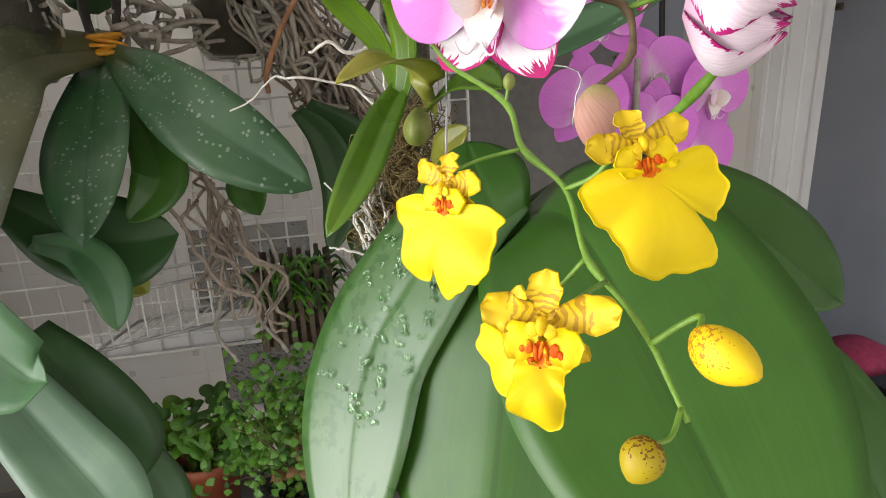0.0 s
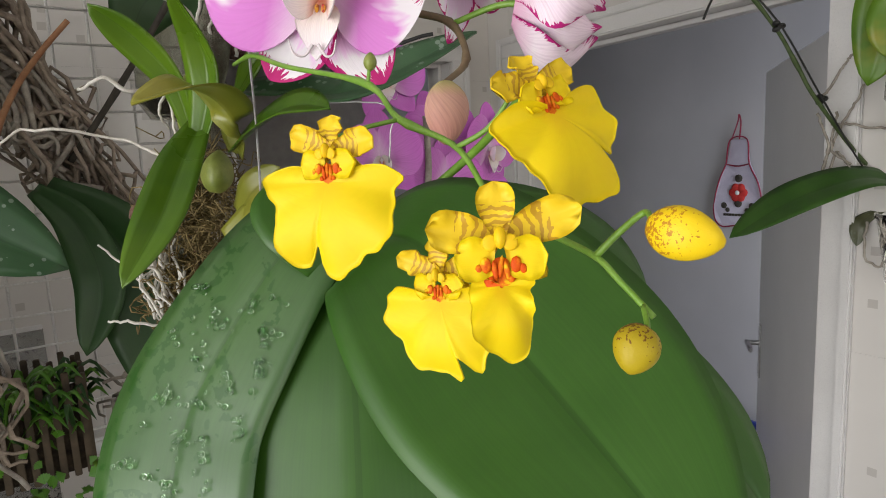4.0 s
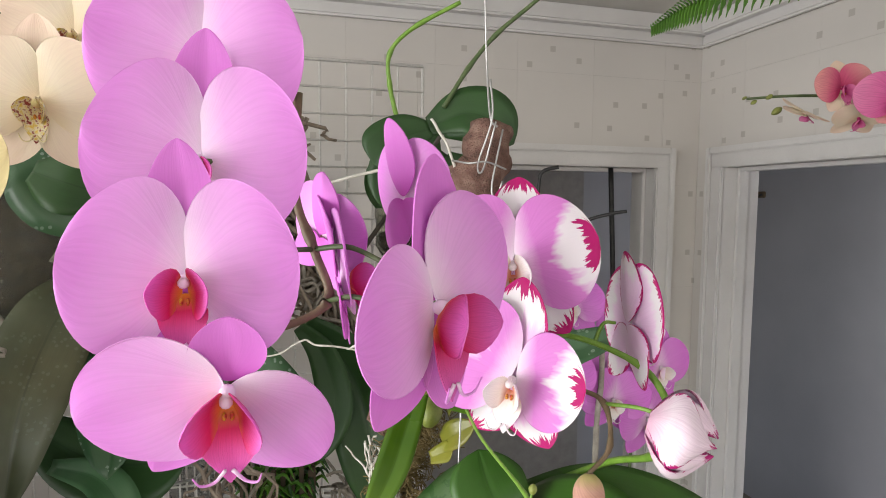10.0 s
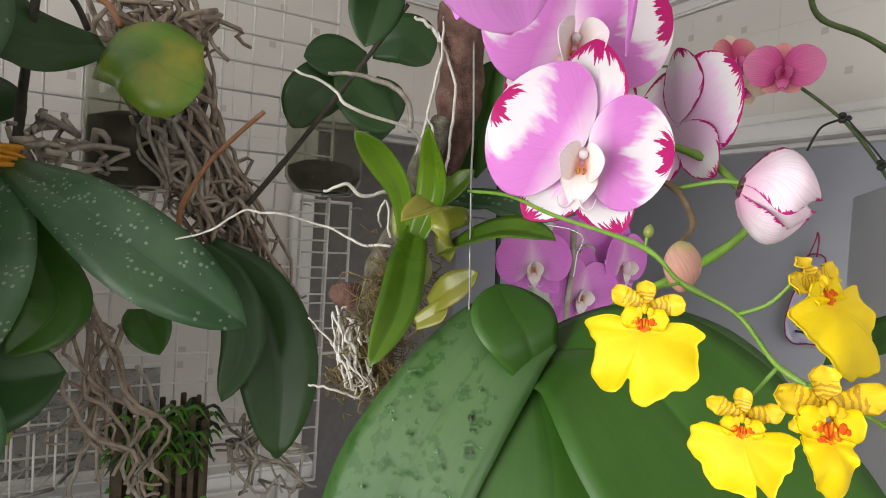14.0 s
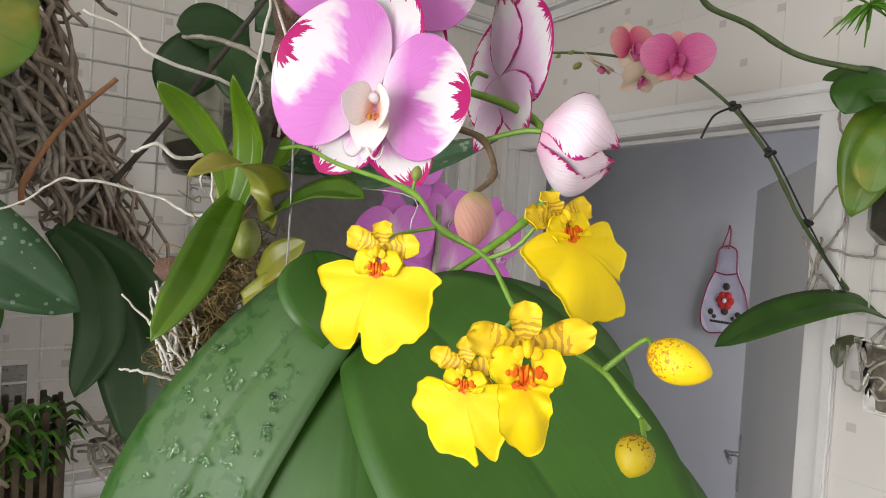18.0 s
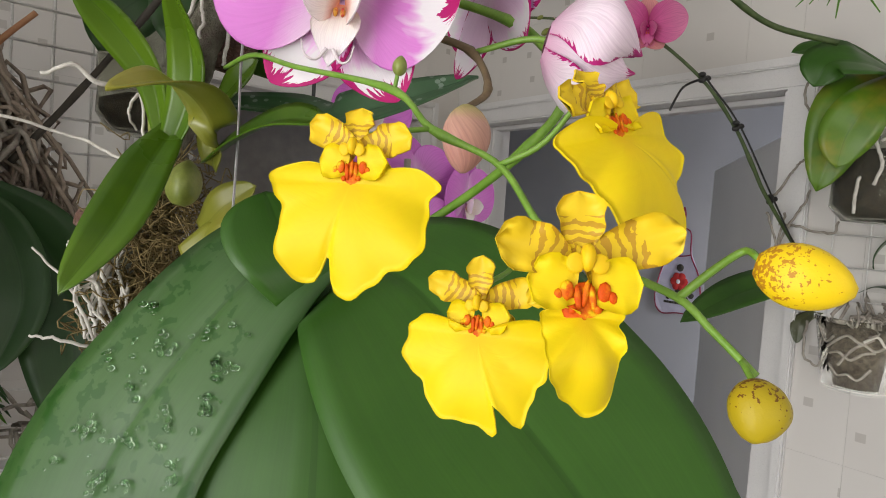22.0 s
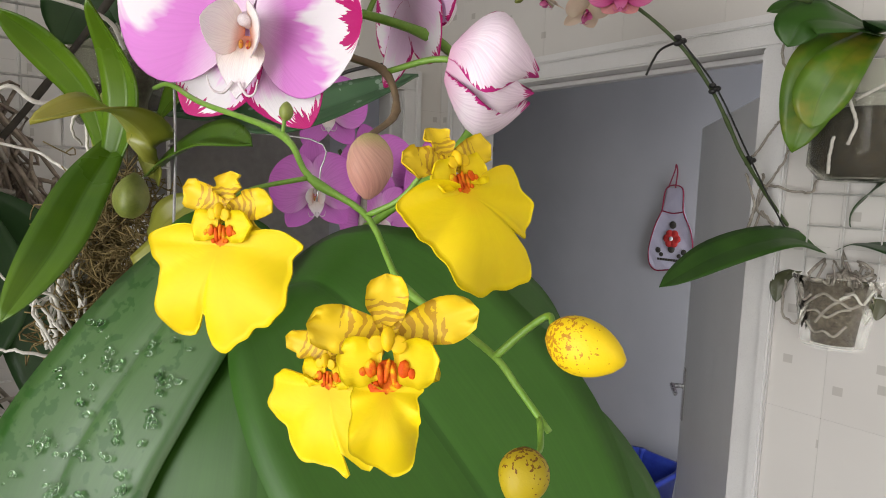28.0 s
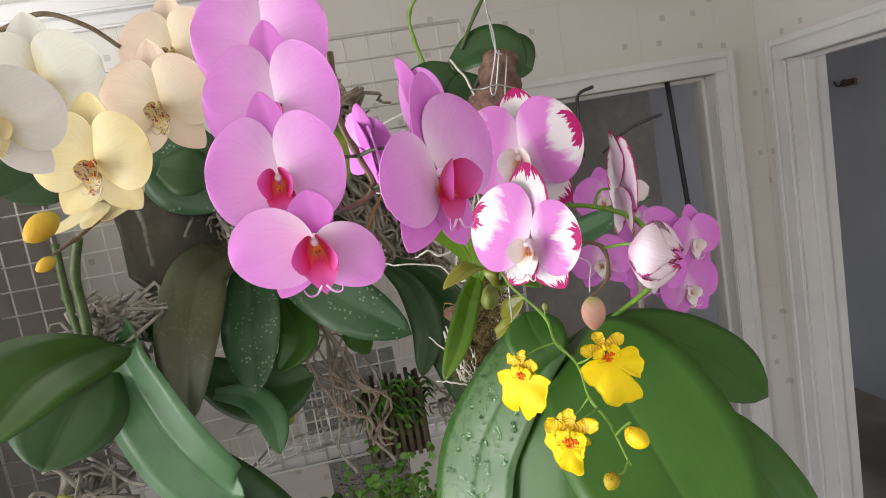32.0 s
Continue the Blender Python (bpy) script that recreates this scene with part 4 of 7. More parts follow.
broad.matrix_world = Matrix.Translation(HEART)
NA = (-0.668, -0.572, 0.477)
for nm, spine, wd, up, mat, kw in (
    ("leaf", [(0.176, 0.374, 1.713), (0.150, 0.374, 1.694), (0.118, 0.376, 1.655), (0.090, 0.375, 1.613), (0.075, 0.360, 1.574), (0.067, 0.345, 1.535), (0.063, 0.325, 1.495)], 0.092, NA, GREEN_WET, dict(fold=0.04, cup=-0.06, tip=0.5, root=0.62, power=2.7, n=46, m=15)),
    ("leaf", [(0.180, 0.378, 1.700), (0.170, 0.356, 1.680), (0.1635, 0.3276, 1.644), (0.1545, 0.3086, 1.602), (0.1445, 0.2924, 1.560), (0.136, 0.279, 1.520)], 0.140, (-0.5, -0.74, 0.42), GREEN_BIG, dict(fold=-0.16, tip=0.75, root=0.08, n=34, m=15)),
    ("leaf", [HEART, (0.193, 0.317, 1.701), (0.203, 0.239, 1.653), (0.209, 0.150, 1.591)], 0.131, (-0.405, -0.588, 0.70), GREEN_BIG, dict(fold=0.05, tip=0.62, root=0.2, n=44, m=17)),
    ("leaf", [HEART, (0.231, 0.301, 1.664), (0.265, 0.227, 1.642), (0.289, 0.18, 1.578)], 0.048, (-0.1, -0.81, 0.57), GREEN_BIG, dict(fold=0.1, tip=0.82, root=0.4, n=30, m=11)),
    ("leaf", [HEART, (0.234, 0.349, 1.708), (0.276, 0.303, 1.699), (0.319, 0.265, 1.657)], 0.067, (-0.06, -0.54, 0.84), GREEN_BIG, dict(fold=0.1, tip=0.8, root=0.55, n=34, m=13)),
    ("leaf", [(0.171, 0.354, 1.687), (0.164, 0.357, 1.705), (0.160, 0.369, 1.719), (0.159, 0.384, 1.735)], 0.056, (-0.2, -0.92, 0.33), GREEN_BIG, dict(fold=0.05, cup=-0.07, tip=0.5, root=0.6, power=3, n=26, m=13)),
):
    hang(blade(nm, spine, wd, up, mat, None, **kw), broad)


# water lying on the first leaf, and a dry scar on another
rg = np.random.default_rng(17)
WA = np.array(NA) / np.linalg.norm(NA)
SA, SB = np.array((0.115, 0.376, 1.651)), np.array((0.078, 0.369, 1.591))
SIDE = np.cross(SB - SA, WA)
SIDE /= np.linalg.norm(SIDE)
for k in range(60):
    s_, q_ = rg.uniform(-0.4, 1.2), rg.uniform(-0.034, 0.036)
    p_ = SA + (SB - SA) * s_ + SIDE * q_ + WA * 0.0016
    bm = bmesh.new()
    for i_ in range(int(rg.integers(1, 6))):
        o_ = rg.normal(size=3) * 0.0024
        o_ -= WA * (o_ @ WA)
        r_ = rg.uniform(0.0006, 0.0019)
        mt_ = Vector(WA).to_track_quat("Z", "Y").to_matrix().to_4x4()
        ell(bm, tuple(p_ + o_), (r_ * rg.uniform(0.8, 1.6), r_, r_ * 0.2), mt_, seg=9, rings=6)
    hang(part("water_drop", bm, WATER, None, "", True), broad)

SCAR = mottled("dry_leaf_scar", [(0.3, (0.42, 0.38, 0.27)), (0.7, (0.66, 0.62, 0.5))], 300, 0.8)
bm = bmesh.new()
zs = Vector((0.02, -0.49, 0.87)).to_track_quat("Z", "Y").to_matrix().to_4x4()
for o_, r_ in (((0, 0, 0), (0.0018, 0.0075, 0.0008)), ((0.0012, -0.005, 0), (0.0014, 0.004, 0.0007)), ((-0.001, 0.004, 0), (0.002, 0.003, 0.0007))):
    ell(bm, tuple(Vector((0.2675, 0.226, 1.6425)) + Vector(o_)), r_, zs @ R("Z", 30), seg=10, rings=6)
hang(part("dry_scar", bm, SCAR, None, "pale dry scar", True), broad)
# ---------------------------------------------------------------- yellow spray
spray = world_thing("dancing_lady_spray", (0.14, 0.397, 1.795), "arching green flower stem of a dancing-lady orchid with two buds", "flower stem")
S1, S2, J1, J2, J3, J4, TIP = (0.132, 0.299, 1.779), (0.14, 0.247, 1.766), (0.139, 0.224, 1.752), (0.145, 0.202, 1.742), (0.144, 0.184, 1.726), (0.145, 0.150, 1.715), (0.1455, 0.1345, 1.7035)
BR, BL = (0.151, 0.131, 1.721), (0.131, 0.129, 1.699)
F1, F2, F3, F4 = (0.110, 0.220, 1.744), (0.156, 0.180, 1.757), (0.124, 0.183, 1.713), (0.121, 0.155, 1.722)


def sprig(name, pts, r, mat, parent, label="", **kw):
    return hang(tube(name, pts, r, mat, None, label, **kw), parent)


def off(p, x=0.0, y=0.0, z=0.0):
    return (p[0] + x, p[1] + y, p[2] + z)


def mid(a, b, x=0.0, y=0.0, z=0.0):
    return ((a[0] + b[0]) / 2 + x, (a[1] + b[1]) / 2 + y, (a[2] + b[2]) / 2 + z)


sprig("stem", [(0.14, 0.397, 1.795), (0.132, 0.34, 1.79), S1, S2, J1, J2, J3, (0.146, 0.165, 1.719), J4, (0.1452, 0.143, 1.710), TIP], [0.0011, 0.001, 0.0009, 0.0007], STEM_GREEN, spray, n=56, sides=8,
      knots=((0.3, 0.0005), (0.42, 0.0006), (0.62, 0.0005)))
sprig("flower_stalk", [J1, mid(J1, F1, 0, 0.004, 0.001), off(F1, 0.004, 0.003, 0.002)], [0.0008, 0.0006], STEM_GREEN, spray)
sprig("flower_stalk", [J2, mid(J2, F2, 0, 0.002, -0.002), off(F2, -0.001, 0.006, 0.001)], [0.0009, 0.0007], STEM_GREEN, spray)
sprig("flower_stalk", [J3, mid(J3, F3, 0.003, 0.004, -0.003), off(F3, 0.004, 0.004, 0)], [0.0008, 0.0006], STEM_GREEN, spray)
sprig("flower_stalk", [off(J3, 0.001, -0.01, -0.004), mid(J3, F4, 0.005, -0.004, 0.0), off(F4, 0.004, 0.004, 0)], [0.0008, 0.0006], STEM_GREEN, spray)
sprig("bud_stalk", [J4, off(J4, 0.003, -0.005, 0.006), off(J4, 0.006, -0.009, 0.010), off(BR, -0.003, 0.006, 0.003)], [0.0009, 0.0007], STEM_GREEN, spray)
sprig("bud_stalk", [(0.1453, 0.137, 1.7055), off(BL, 0.009, 0.003, 0.0035), off(BL, 0.004, 0.001, 0.004)], [0.0007, 0.0005], STEM_GREEN, spray)
sprig("bud_stalk", [off(S2, 0, -0.002, 0.0), off(S2, 0.001, -0.002, 0.006)], [0.0007, 0.0006], STEM_GREEN, spray)
hang(bud("bud", off(BR, -0.004, 0.006, 0.002), (0.3, -0.95, -0.22), 0.0155, 0.0112, FRECKLED, None, "freckled yellow bud", 0.08), spray)
hang(bud("bud", off(BL, 0.003, 0.0, 0.006), (-0.6, -0.2, -0.75), 0.0098, 0.009, FRECKLED_OLIVE, None, "freckled green-yellow bud", 0.05), spray)
hang(bud("bud", off(S2, 0.001, -0.002, 0.004), (0, -0.2, 1), 0.006, 0.0045, PSEUDO, None, "tiny green bud"), spray)
oncidium_flower(off(F1, 0.002, -0.0025, -0.001), (-0.80, -0.59, 0.04), 0.0372, "bright yellow dancing-lady flower with an orange heart", seed=1, roll=0, notch=-0.10, lip_h=0.72)
oncidium_flower(F2, (-0.14, -0.92, 0.34), 0.0375, "bright yellow dancing-lady flower with a split skirt", seed=2, roll=12, notch=0.26, lip_w=0.9, lip_h=0.68, cut=0.45)
oncidium_flower(off(F3, 0, 0, -0.0025), (-0.86, -0.50, -0.06), 0.030, "small yellow dancing-lady flower behind another", seed=3, roll=2, notch=0.16, lip_h=0.66)
oncidium_flower(F4, (-0.62, -0.76, 0.15), 0.042, "yellow dancing-lady flower with a skirt folded into a spoon", seed=4, lip_w=0.3, lip_h=0.39, spoon=0.5, cut=0.0)

# ---------------------------------------------------------------- harlequin moth orchid flowers
HL = "white and violet moth orchid flower with crimson splashed edges"
A0, B0, C0, D0, E0 = (0.154, 0.304, 1.813), (0.163, 0.329, 1.881), (0.240, 0.312, 1.842), (0.228, 0.239, 1.795), (0.180, 0.257, 1.756)
JN, JE = (0.207, 0.287, 1.799), (0.200, 0.268, 1.780)
HQ = (HARLEQUIN, HARLEQUIN_S, WHITE_LIP, COLUMN_WHITE)
moth_orchid_flower(A0, (-0.68, -0.73, 0.02), 0.097, HL, *HQ, roll=-5, seed=21, sweep=9, curl=0.08, lift=20, left=(0, 1.02, 1.05), right=(-16, 0.84, 0.82), dorsal=1.28, lateral=144, lat_len=0.92, pw=1.55, group="harlequin flowers", lip_size=0.8)
moth_orchid_flower(B0, (-0.48, -0.86, 0.10), 0.100, HL, *HQ, roll=0, seed=22, sweep=17, lift=18, dorsal=1.14, group="harlequin flowers", lip_size=0.95)
moth_orchid_flower(C0, (0.98, -0.17, 0.0), 0.086, HL, HARLEQUIN_BACK, HARLEQUIN_BACK, WHITE_LIP, COLUMN_WHITE, roll=-8, seed=23, sweep=8, lift=18, dorsal=1.1, group="harlequin flowers", lip_size=0.8)
spike = world_thing("harlequin_spike", HEART, "green and brown flower spike of a moth orchid with buds", "flower stem")
sprig("stem", [off(HEART, 0.02, 0, 0.01), (0.246, 0.347, 1.731), (0.243, 0.29, 1.760), (0.240, 0.262, 1.785), (0.238, 0.285, 1.815), (0.215, 0.315, 1.83), (0.185, 0.34, 1.835)], [0.0026, 0.0024, 0.002], STEM_GREEN, spike, n=40, knots=((0.35, 0.0008), (0.7, 0.0006)))
sprig("side_branch", [(0.185, 0.34, 1.835), (0.178, 0.318, 1.815), (0.195, 0.300, 1.806), JN, JE, off(E0, 0.002, 0.004, 0.012)], [0.002, 0.0017, 0.0013], STEM_BROWN, spike, n=30, knots=((0.6, 0.0007), (0.8, 0.0006)))
sprig("flower_stalk", [JN, mid(JN, D0, 0, 0, 0.006), off(D0, 0.002, 0.01, 0.004)], [0.0013, 0.0015], STEM_GREEN, spike)
sprig("flower_stalk", [(0.185, 0.34, 1.835), (0.17, 0.34, 1.85), off(B0, 0.008, 0.012, 0)], [0.0014, 0.0012], STEM_GREEN, spike)
sprig("flower_stalk", [(0.215, 0.315, 1.83), (0.223, 0.318, 1.842), off(C0, -0.008, 0.006, 0)], [0.0014, 0.0012], STEM_GREEN, spike)
sprig("flower_stalk", [(0.178, 0.318, 1.815), off(A0, 0.009, 0.008, 0)], [0.0014, 0.0012], STEM_GREEN, spike)
hang(bud("bud", off(E0, 0.003, 0.003, 0.013), (-0.15, -0.15, -1), 0.025, 0.018, BUD_ROSE, None, "rosy green closed bud", 0.05), spike)


def half_open_flower(at, axis, size, label):
    """A moth orchid about to open: cupped sepals round two curled petals."""
    f = thing("orchid_flower", (0, 0, 0), label, "flower", "harlequin flowers")
    f.matrix_world = facing(at, axis, 0, up=(0.1, 0, 1))
    for k, (ang, name) in enumerate(((20, "sepal"), (140, "sepal"), (260, "sepal"), (80, "petal"), (200, "petal"), (320, "petal"))):
        inner = 0.8 if name == "petal" else 1.0
        V, Fc, U = [], [], []
        n, m = 12, 11
        for side in (0, 1):
            for i in range(n):
                s = i / (n - 1)
                r = inner * size * 0.6 * (0.12 + 0.88 * math.sin(math.pi * (0.06 + 0.87 * s))) - side * 0.0007
                z = size * (-0.48 + 0.88 * s)
                half = (1.12 if name == "petal" else 0.98) * max(0.05, math.sin(math.pi * min(1, 0.18 + 0.8 * s))) ** 0.6
                for j in range(m):
                    q = 2 * j / (m - 1) - 1
                    a = radians(ang) + q * half + 0.5 * s
                    rr = r * (1 + 0.05 * q + 0.03 * math.sin(5 * q + k))
                    V.append((rr * math.cos(a), rr * math.sin(a), z - 0.13 * size * q * q * s))
                    U.append((j / (m - 1), s))
        Nn = n * m
        for i in range(n - 1):
            for j in range(m - 1):
                a, b, d, e = i * m + j, i * m + j + 1, (i + 1) * m + j + 1, (i + 1) * m + j
                Fc += [(a, b, d, e), (Nn + e, Nn + d, Nn + b, Nn + a)]
        for j in range(m - 1):
            a = (n - 1) * m + j
            Fc.append((a, a + 1, Nn + a + 1, Nn + a))
        mesh_part(name, raw(name, V, Fc, U), BUD_WHITE, f, "", True)
    return f


BUD_WHITE = petal_material("half_open_white", (0.78, 0.6, 0.72), (0.8, 0.68, 0.76), (0.66, 0.35, 0.5), 0.35, splash=(0.42, 0.01, 0.16), splash_from=1.0, hot_from=0.88)
half_open_flower(D0, (0.74, -0.62, -0.2), 0.041, "half-open white and violet moth orchid bud with crimson rims")

# ---------------------------------------------------------------- pink moth orchid flowers
PL = "large pink moth orchid flower with a crimson lip"
PK = (PINK, PINK_BACK, LIP_PINK, PINK)
moth_orchid_flower((-0.0175, 0.197, 1.893), (-0.05, -0.99, 0.08), 0.0735, PL, *PK, seed=31, sweep=19, lift=12, gap=-0.02, dorsal=1.36, lean=6, sepal_w=0.66, pw=1.74, group="pink flowers", lip_size=0.92)
moth_orchid_flower((-0.003, 0.183, 1.857), (-0.05, -0.94, -0.33), 0.086, PL, *PK, seed=32, sweep=8, lift=8, right=(-58, 1.02, 0.66), left=(-24, 1.08, 0.86), pw=1.42, dorsal=0.6, lean=4, sepal_w=0.6, group="pink flowers", lip_size=1.0)
moth_orchid_flower((-0.0145, 0.222, 1.937), (-0.08, -0.99, 0.08), 0.076, PL, *PK, roll=-2, seed=33, sweep=19, lift=12, gap=-0.02, dorsal=1.36, lean=6, sepal_w=0.66, pw=1.74, group="pink flowers", lip_size=0.55)
moth_orchid_flower((-0.0165, 0.244, 1.980), (-0.1, -0.98, 0.1), 0.080, PL, *PK, roll=-4, seed=34, sweep=18, lift=14, gap=-0.02, dorsal=1.36, lean=6, sepal_w=0.66, pw=1.7, group="pink flowers", lip_size=0.5)
moth_orchid_flower((0.074, 0.196, 1.880), (0.65, -0.76, 0.0), 0.094, PL, *PK, roll=-4, seed=35, sweep=15, left=(-38, 1.05, 0.8), right=(8, 1.0, 1.0), lift=28, lateral=148, group="pink flowers", lip_size=0.98)
moth_orchid_flower((0.043, 0.253, 1.885), (0.95, -0.1, 0.2), 0.066, "pink moth orchid flower seen edge-on", *PK, roll=-15, seed=36, group="pink flowers")
moth_orchid_flower((0.036, 0.270, 1.905), (0.8, 0.5, 0.2), 0.052, "pink moth orchid flower seen edge-on", *PK, roll=20, seed=37, group="pink flowers")
moth_orchid_flower((0.078, 0.268, 1.924), (0.9, 0.35, 0.2), 0.062, "pink moth orchid flower turned away", *PK, seed=38, group="pink flowers")
pspike = world_thing("pink_spike", (0.03, 0.25, 2.02), "brown zigzag flower spike of the pink moth orchid", "flower stem")
PS = [(0.024, 0.252, 1.971), (0.022, 0.250, 1.927), (0.030, 0.243, 1.900), (0.036, 0.239, 1.877), (0.016, 0.234, 1.867), (0.003, 0.213, 1.875)]
sprig("stem", PS, [0.0022, 0.0022, 0.002, 0.0018], STEM_BROWN, pspike, n=40, knots=((0.35, 0.001), (0.6, 0.0012)))
for a, b in ((PS[2], (0.058, 0.213, 1.896)), (PS[3], (0.057, 0.203, 1.877)), (PS[1], (-0.0125, 0.219, 1.937)), (PS[4], (-0.004, 0.190, 1.855)), (PS[2], (-0.017, 0.2025, 1.893))):
    sprig("flower_stalk", [a, mid(a, b, 0, 0, 0.004), b], [0.0013, 0.0012], STEM_DULL, pspike)

BUD_YELLOW = petal_material("bud_yellow", (0.6, 0.36, 0.03), (0.62, 0.42, 0.05), (0.4, 0.36, 0.06), 0.3)
# ---------------------------------------------------------------- cream flowers
CL = "cream-yellow moth orchid flower with a speckled lip"
moth_orchid_flower((-0.207, 0.429, 1.941), (-0.05, -0.98, 0.0), 0.100, CL, CREAM, CREAM, CREAM_LIP, WHITE_LIP, roll=-8, seed=41, group="cream flowers", lip_size=0.7)
moth_orchid_flower((-0.150, 0.470, 1.990), (-0.1, -0.98, 0.0), 0.100, "pale cream moth orchid flower with a speckled lip", CREAM_ROSE, CREAM_ROSE, CREAM_LIP, CREAM, seed=42, group="cream flowers", lip_size=0.7)
moth_orchid_flower((-0.135, 0.500, 2.045), (-0.1, -0.98, 0.1), 0.095, "pale cream moth orchid flower with a speckled lip", CREAM_ROSE, CREAM_ROSE, CREAM_LIP, CREAM, seed=45, group="cream flowers", lip_size=0.7)
moth_orchid_flower((-0.262, 0.488, 2.030), (0.2, -0.98, 0.0), 0.110, "white moth orchid flower with a yellow lip", WHITE_P, WHITE_P, CREAM, CREAM, seed=43, group="cream flowers", lip_size=0.7)
moth_orchid_flower((-0.257, 0.376, 1.980), (0.6, -0.8, 0.0), 0.100, "white moth orchid flower seen from one side", WHITE_P, WHITE_P, CREAM, WHITE_P, seed=46, group="cream flowers", lip_size=0.7)
moth_orchid_flower((-0.225, 0.454, 1.904), (0.3, 0.5, -0.8), 0.085, "cream-yellow moth orchid flower hanging turned away", CREAM, CREAM, CREAM, CREAM, seed=44, group="cream flowers", lip_size=0.7)
cspike = world_thing("cream_spike", (-0.2, 0.45, 1.9), "brown flower spike of the cream moth orchid with yellow buds", "flower stem")
CS = [(-0.262, 0.498, 2.052), (-0.219, 0.492, 2.056), (-0.185, 0.492, 2.020), (-0.200, 0.460, 1.911), (-0.231, 0.437, 1.883), (-0.243, 0.421, 1.873), (-0.261, 0.400, 1.860)]
sprig("stem", [CS[2], (-0.189, 0.491, 1.959), CS[3], CS[4], CS[5], CS[6]], [0.0024, 0.0022, 0.0016, 0.0012], STEM_BROWN, cspike, n=40, knots=((0.5, 0.001), (0.75, 0.001)))
sprig("stem", [(-0.302, 0.509, 2.091), (-0.254, 0.504, 2.102), (-0.214, 0.503, 2.085), (-0.184, 0.499, 2.058)], [0.0026, 0.0024], STEM_BROWN, cspike, n=24)
for p, q, ln in (((-0.246, 0.418, 1.901), (-0.272, 0.394, 1.877), 0.034), ((-0.250, 0.406, 1.863), (-0.265, 0.398, 1.854), 0.018)):
    hang(bud("bud", p, tuple(np.array(q) - np.array(p)), ln, ln * 0.68, BUD_YELLOW, None, "plump yellow bud", 0.05), cspike)

# ---------------------------------------------------------------- wire grid and what hangs on it
GY = 1.14
grid = world_thing("wire_grid", (0.3, GY, 2.18), "white coated wire grid hung in front of the tiles", "wire grid")


def wire_grid(parent, x0, x1, z0, z1, y, step=0.05, r=0.002):
    nx, nz = round((x1 - x0) / step), round((z1 - z0) / step)
    for i in range(nx + 1):
        x = x0 + i * step
        rr = r * (1.7 if i in (0, nx) else 1)
        sprig("wire", [(x, y, z0), (x, y, (z0 + z1) / 2), (x, y, z1)], rr, WIRE_WHITE, parent, n=3, sides=6)
    for k in range(nz + 1):
        z = z0 + k * step
        rr = r * (1.7 if k in (0, nz) else 1)
        sprig("wire", [(x0, y - 0.002, z), ((x0 + x1) / 2, y - 0.002, z), (x1, y - 0.002, z)], rr, WIRE_WHITE, parent, n=3, sides=6)


GT = (0.295, 1.140, 2.187)
wire_grid(grid, GT[0] - 1.1, GT[0], GT[2] - 0.9, GT[2], GY)
grid2 = world_thing("wire_grid", (0.3, 1.2, 1.8), "small white wire grid panel", "wire grid")
G2 = (0.361, 1.200, 1.812)
wire_grid(grid2, G2[0] - 0.1, G2[0], G2[2] - 0.3, G2[2], 1.2)
for gx in (G2[0] - 0.1, G2[0]):
    sprig("hook", [(gx, 1.2, G2[2] - 0.012), (gx, 1.17, G2[2] - 0.008), (gx, 1.138, G2[2] - 0.012)], 0.0016, WIRE_STEEL, grid2, n=8)

# glazed partition rail under the grid
rail = part("window_sill", one_box(-1.3, 0.30, 1.15, 1.21, 1.285, 1.315, bevel=0.005), PAINT_WHITE)
tagged(rail, "white painted rail below the wire grid", "sill", kind="structure")


def clear_material(name, tint, rough, bumps, scale, through_=0.92, ior=1.3):
    m, nt, b = material(name, tint, rough)
    b.inputs["Transmission Weight"].default_value = through_
    b.inputs["IOR"].default_value = ior
    n = noise_tex(nt, scale, 2)
    bump(nt, b, n, bumps, 0.004 if bumps < 1 else 0.014)
    return m


HAMMERED = clear_material("hammered_glass", (0.45, 0.46, 0.46), 0.05, 1.0, 85)
CLEAR = clear_material("clear_plastic", (0.96, 0.97, 0.94), 0.04, 0.08, 25, 1.0, 1.15)
SMOKY = clear_material("smoky_plastic", (0.66, 0.67, 0.6), 0.05, 0.25, 22, 0.97, 1.18)
for nm, q in (("glass_pane", (-0.20, 0.03, 1.26, 1.262, 1.32, 1.50)), ("glass_pane", (-0.17, 0.02, 1.26, 1.262, 1.10, 1.28))):
    gt = thing(nm, (0, 0, 0), "pane of hammered obscured glass behind the grid", "glass pane")
    gp = part("pane", one_box(*q[:2], 1.225, 1.231, q[4], q[5], bevel=0.001), HAMMERED, gt)
    gp.visible_shadow = False
    for z_ in (q[4], q[5]):
        part("glazing_bead", one_box(*q[:2], 1.2205, 1.2245, z_ - 0.004, z_ + 0.004, bevel=0.001), PAINT_WHITE, gt)


def lathe(name, at, profile, mat, parent, label="", seg=24):
    """A turned shell: profile of (radius, height)."""
    V, Fc, U = [], [], []
    for i, (r, z) in enumerate(profile):
        for k in range(seg):
            a = 6.28319 * k / seg
            V.append((at[0] + r * math.cos(a), at[1] + r * math.sin(a), at[2] + z))
            U.append((k / seg, i / len(profile)))
    for i in range(len(profile) - 1):
        for k in range(seg):
            k2 = (k + 1) % seg
            Fc.append((i * seg + k, i * seg + k2, (i + 1) * seg + k2, (i + 1) * seg + k))
    return hang(mesh_part(name, raw(name, V, Fc, U), mat, None, label, True), parent)


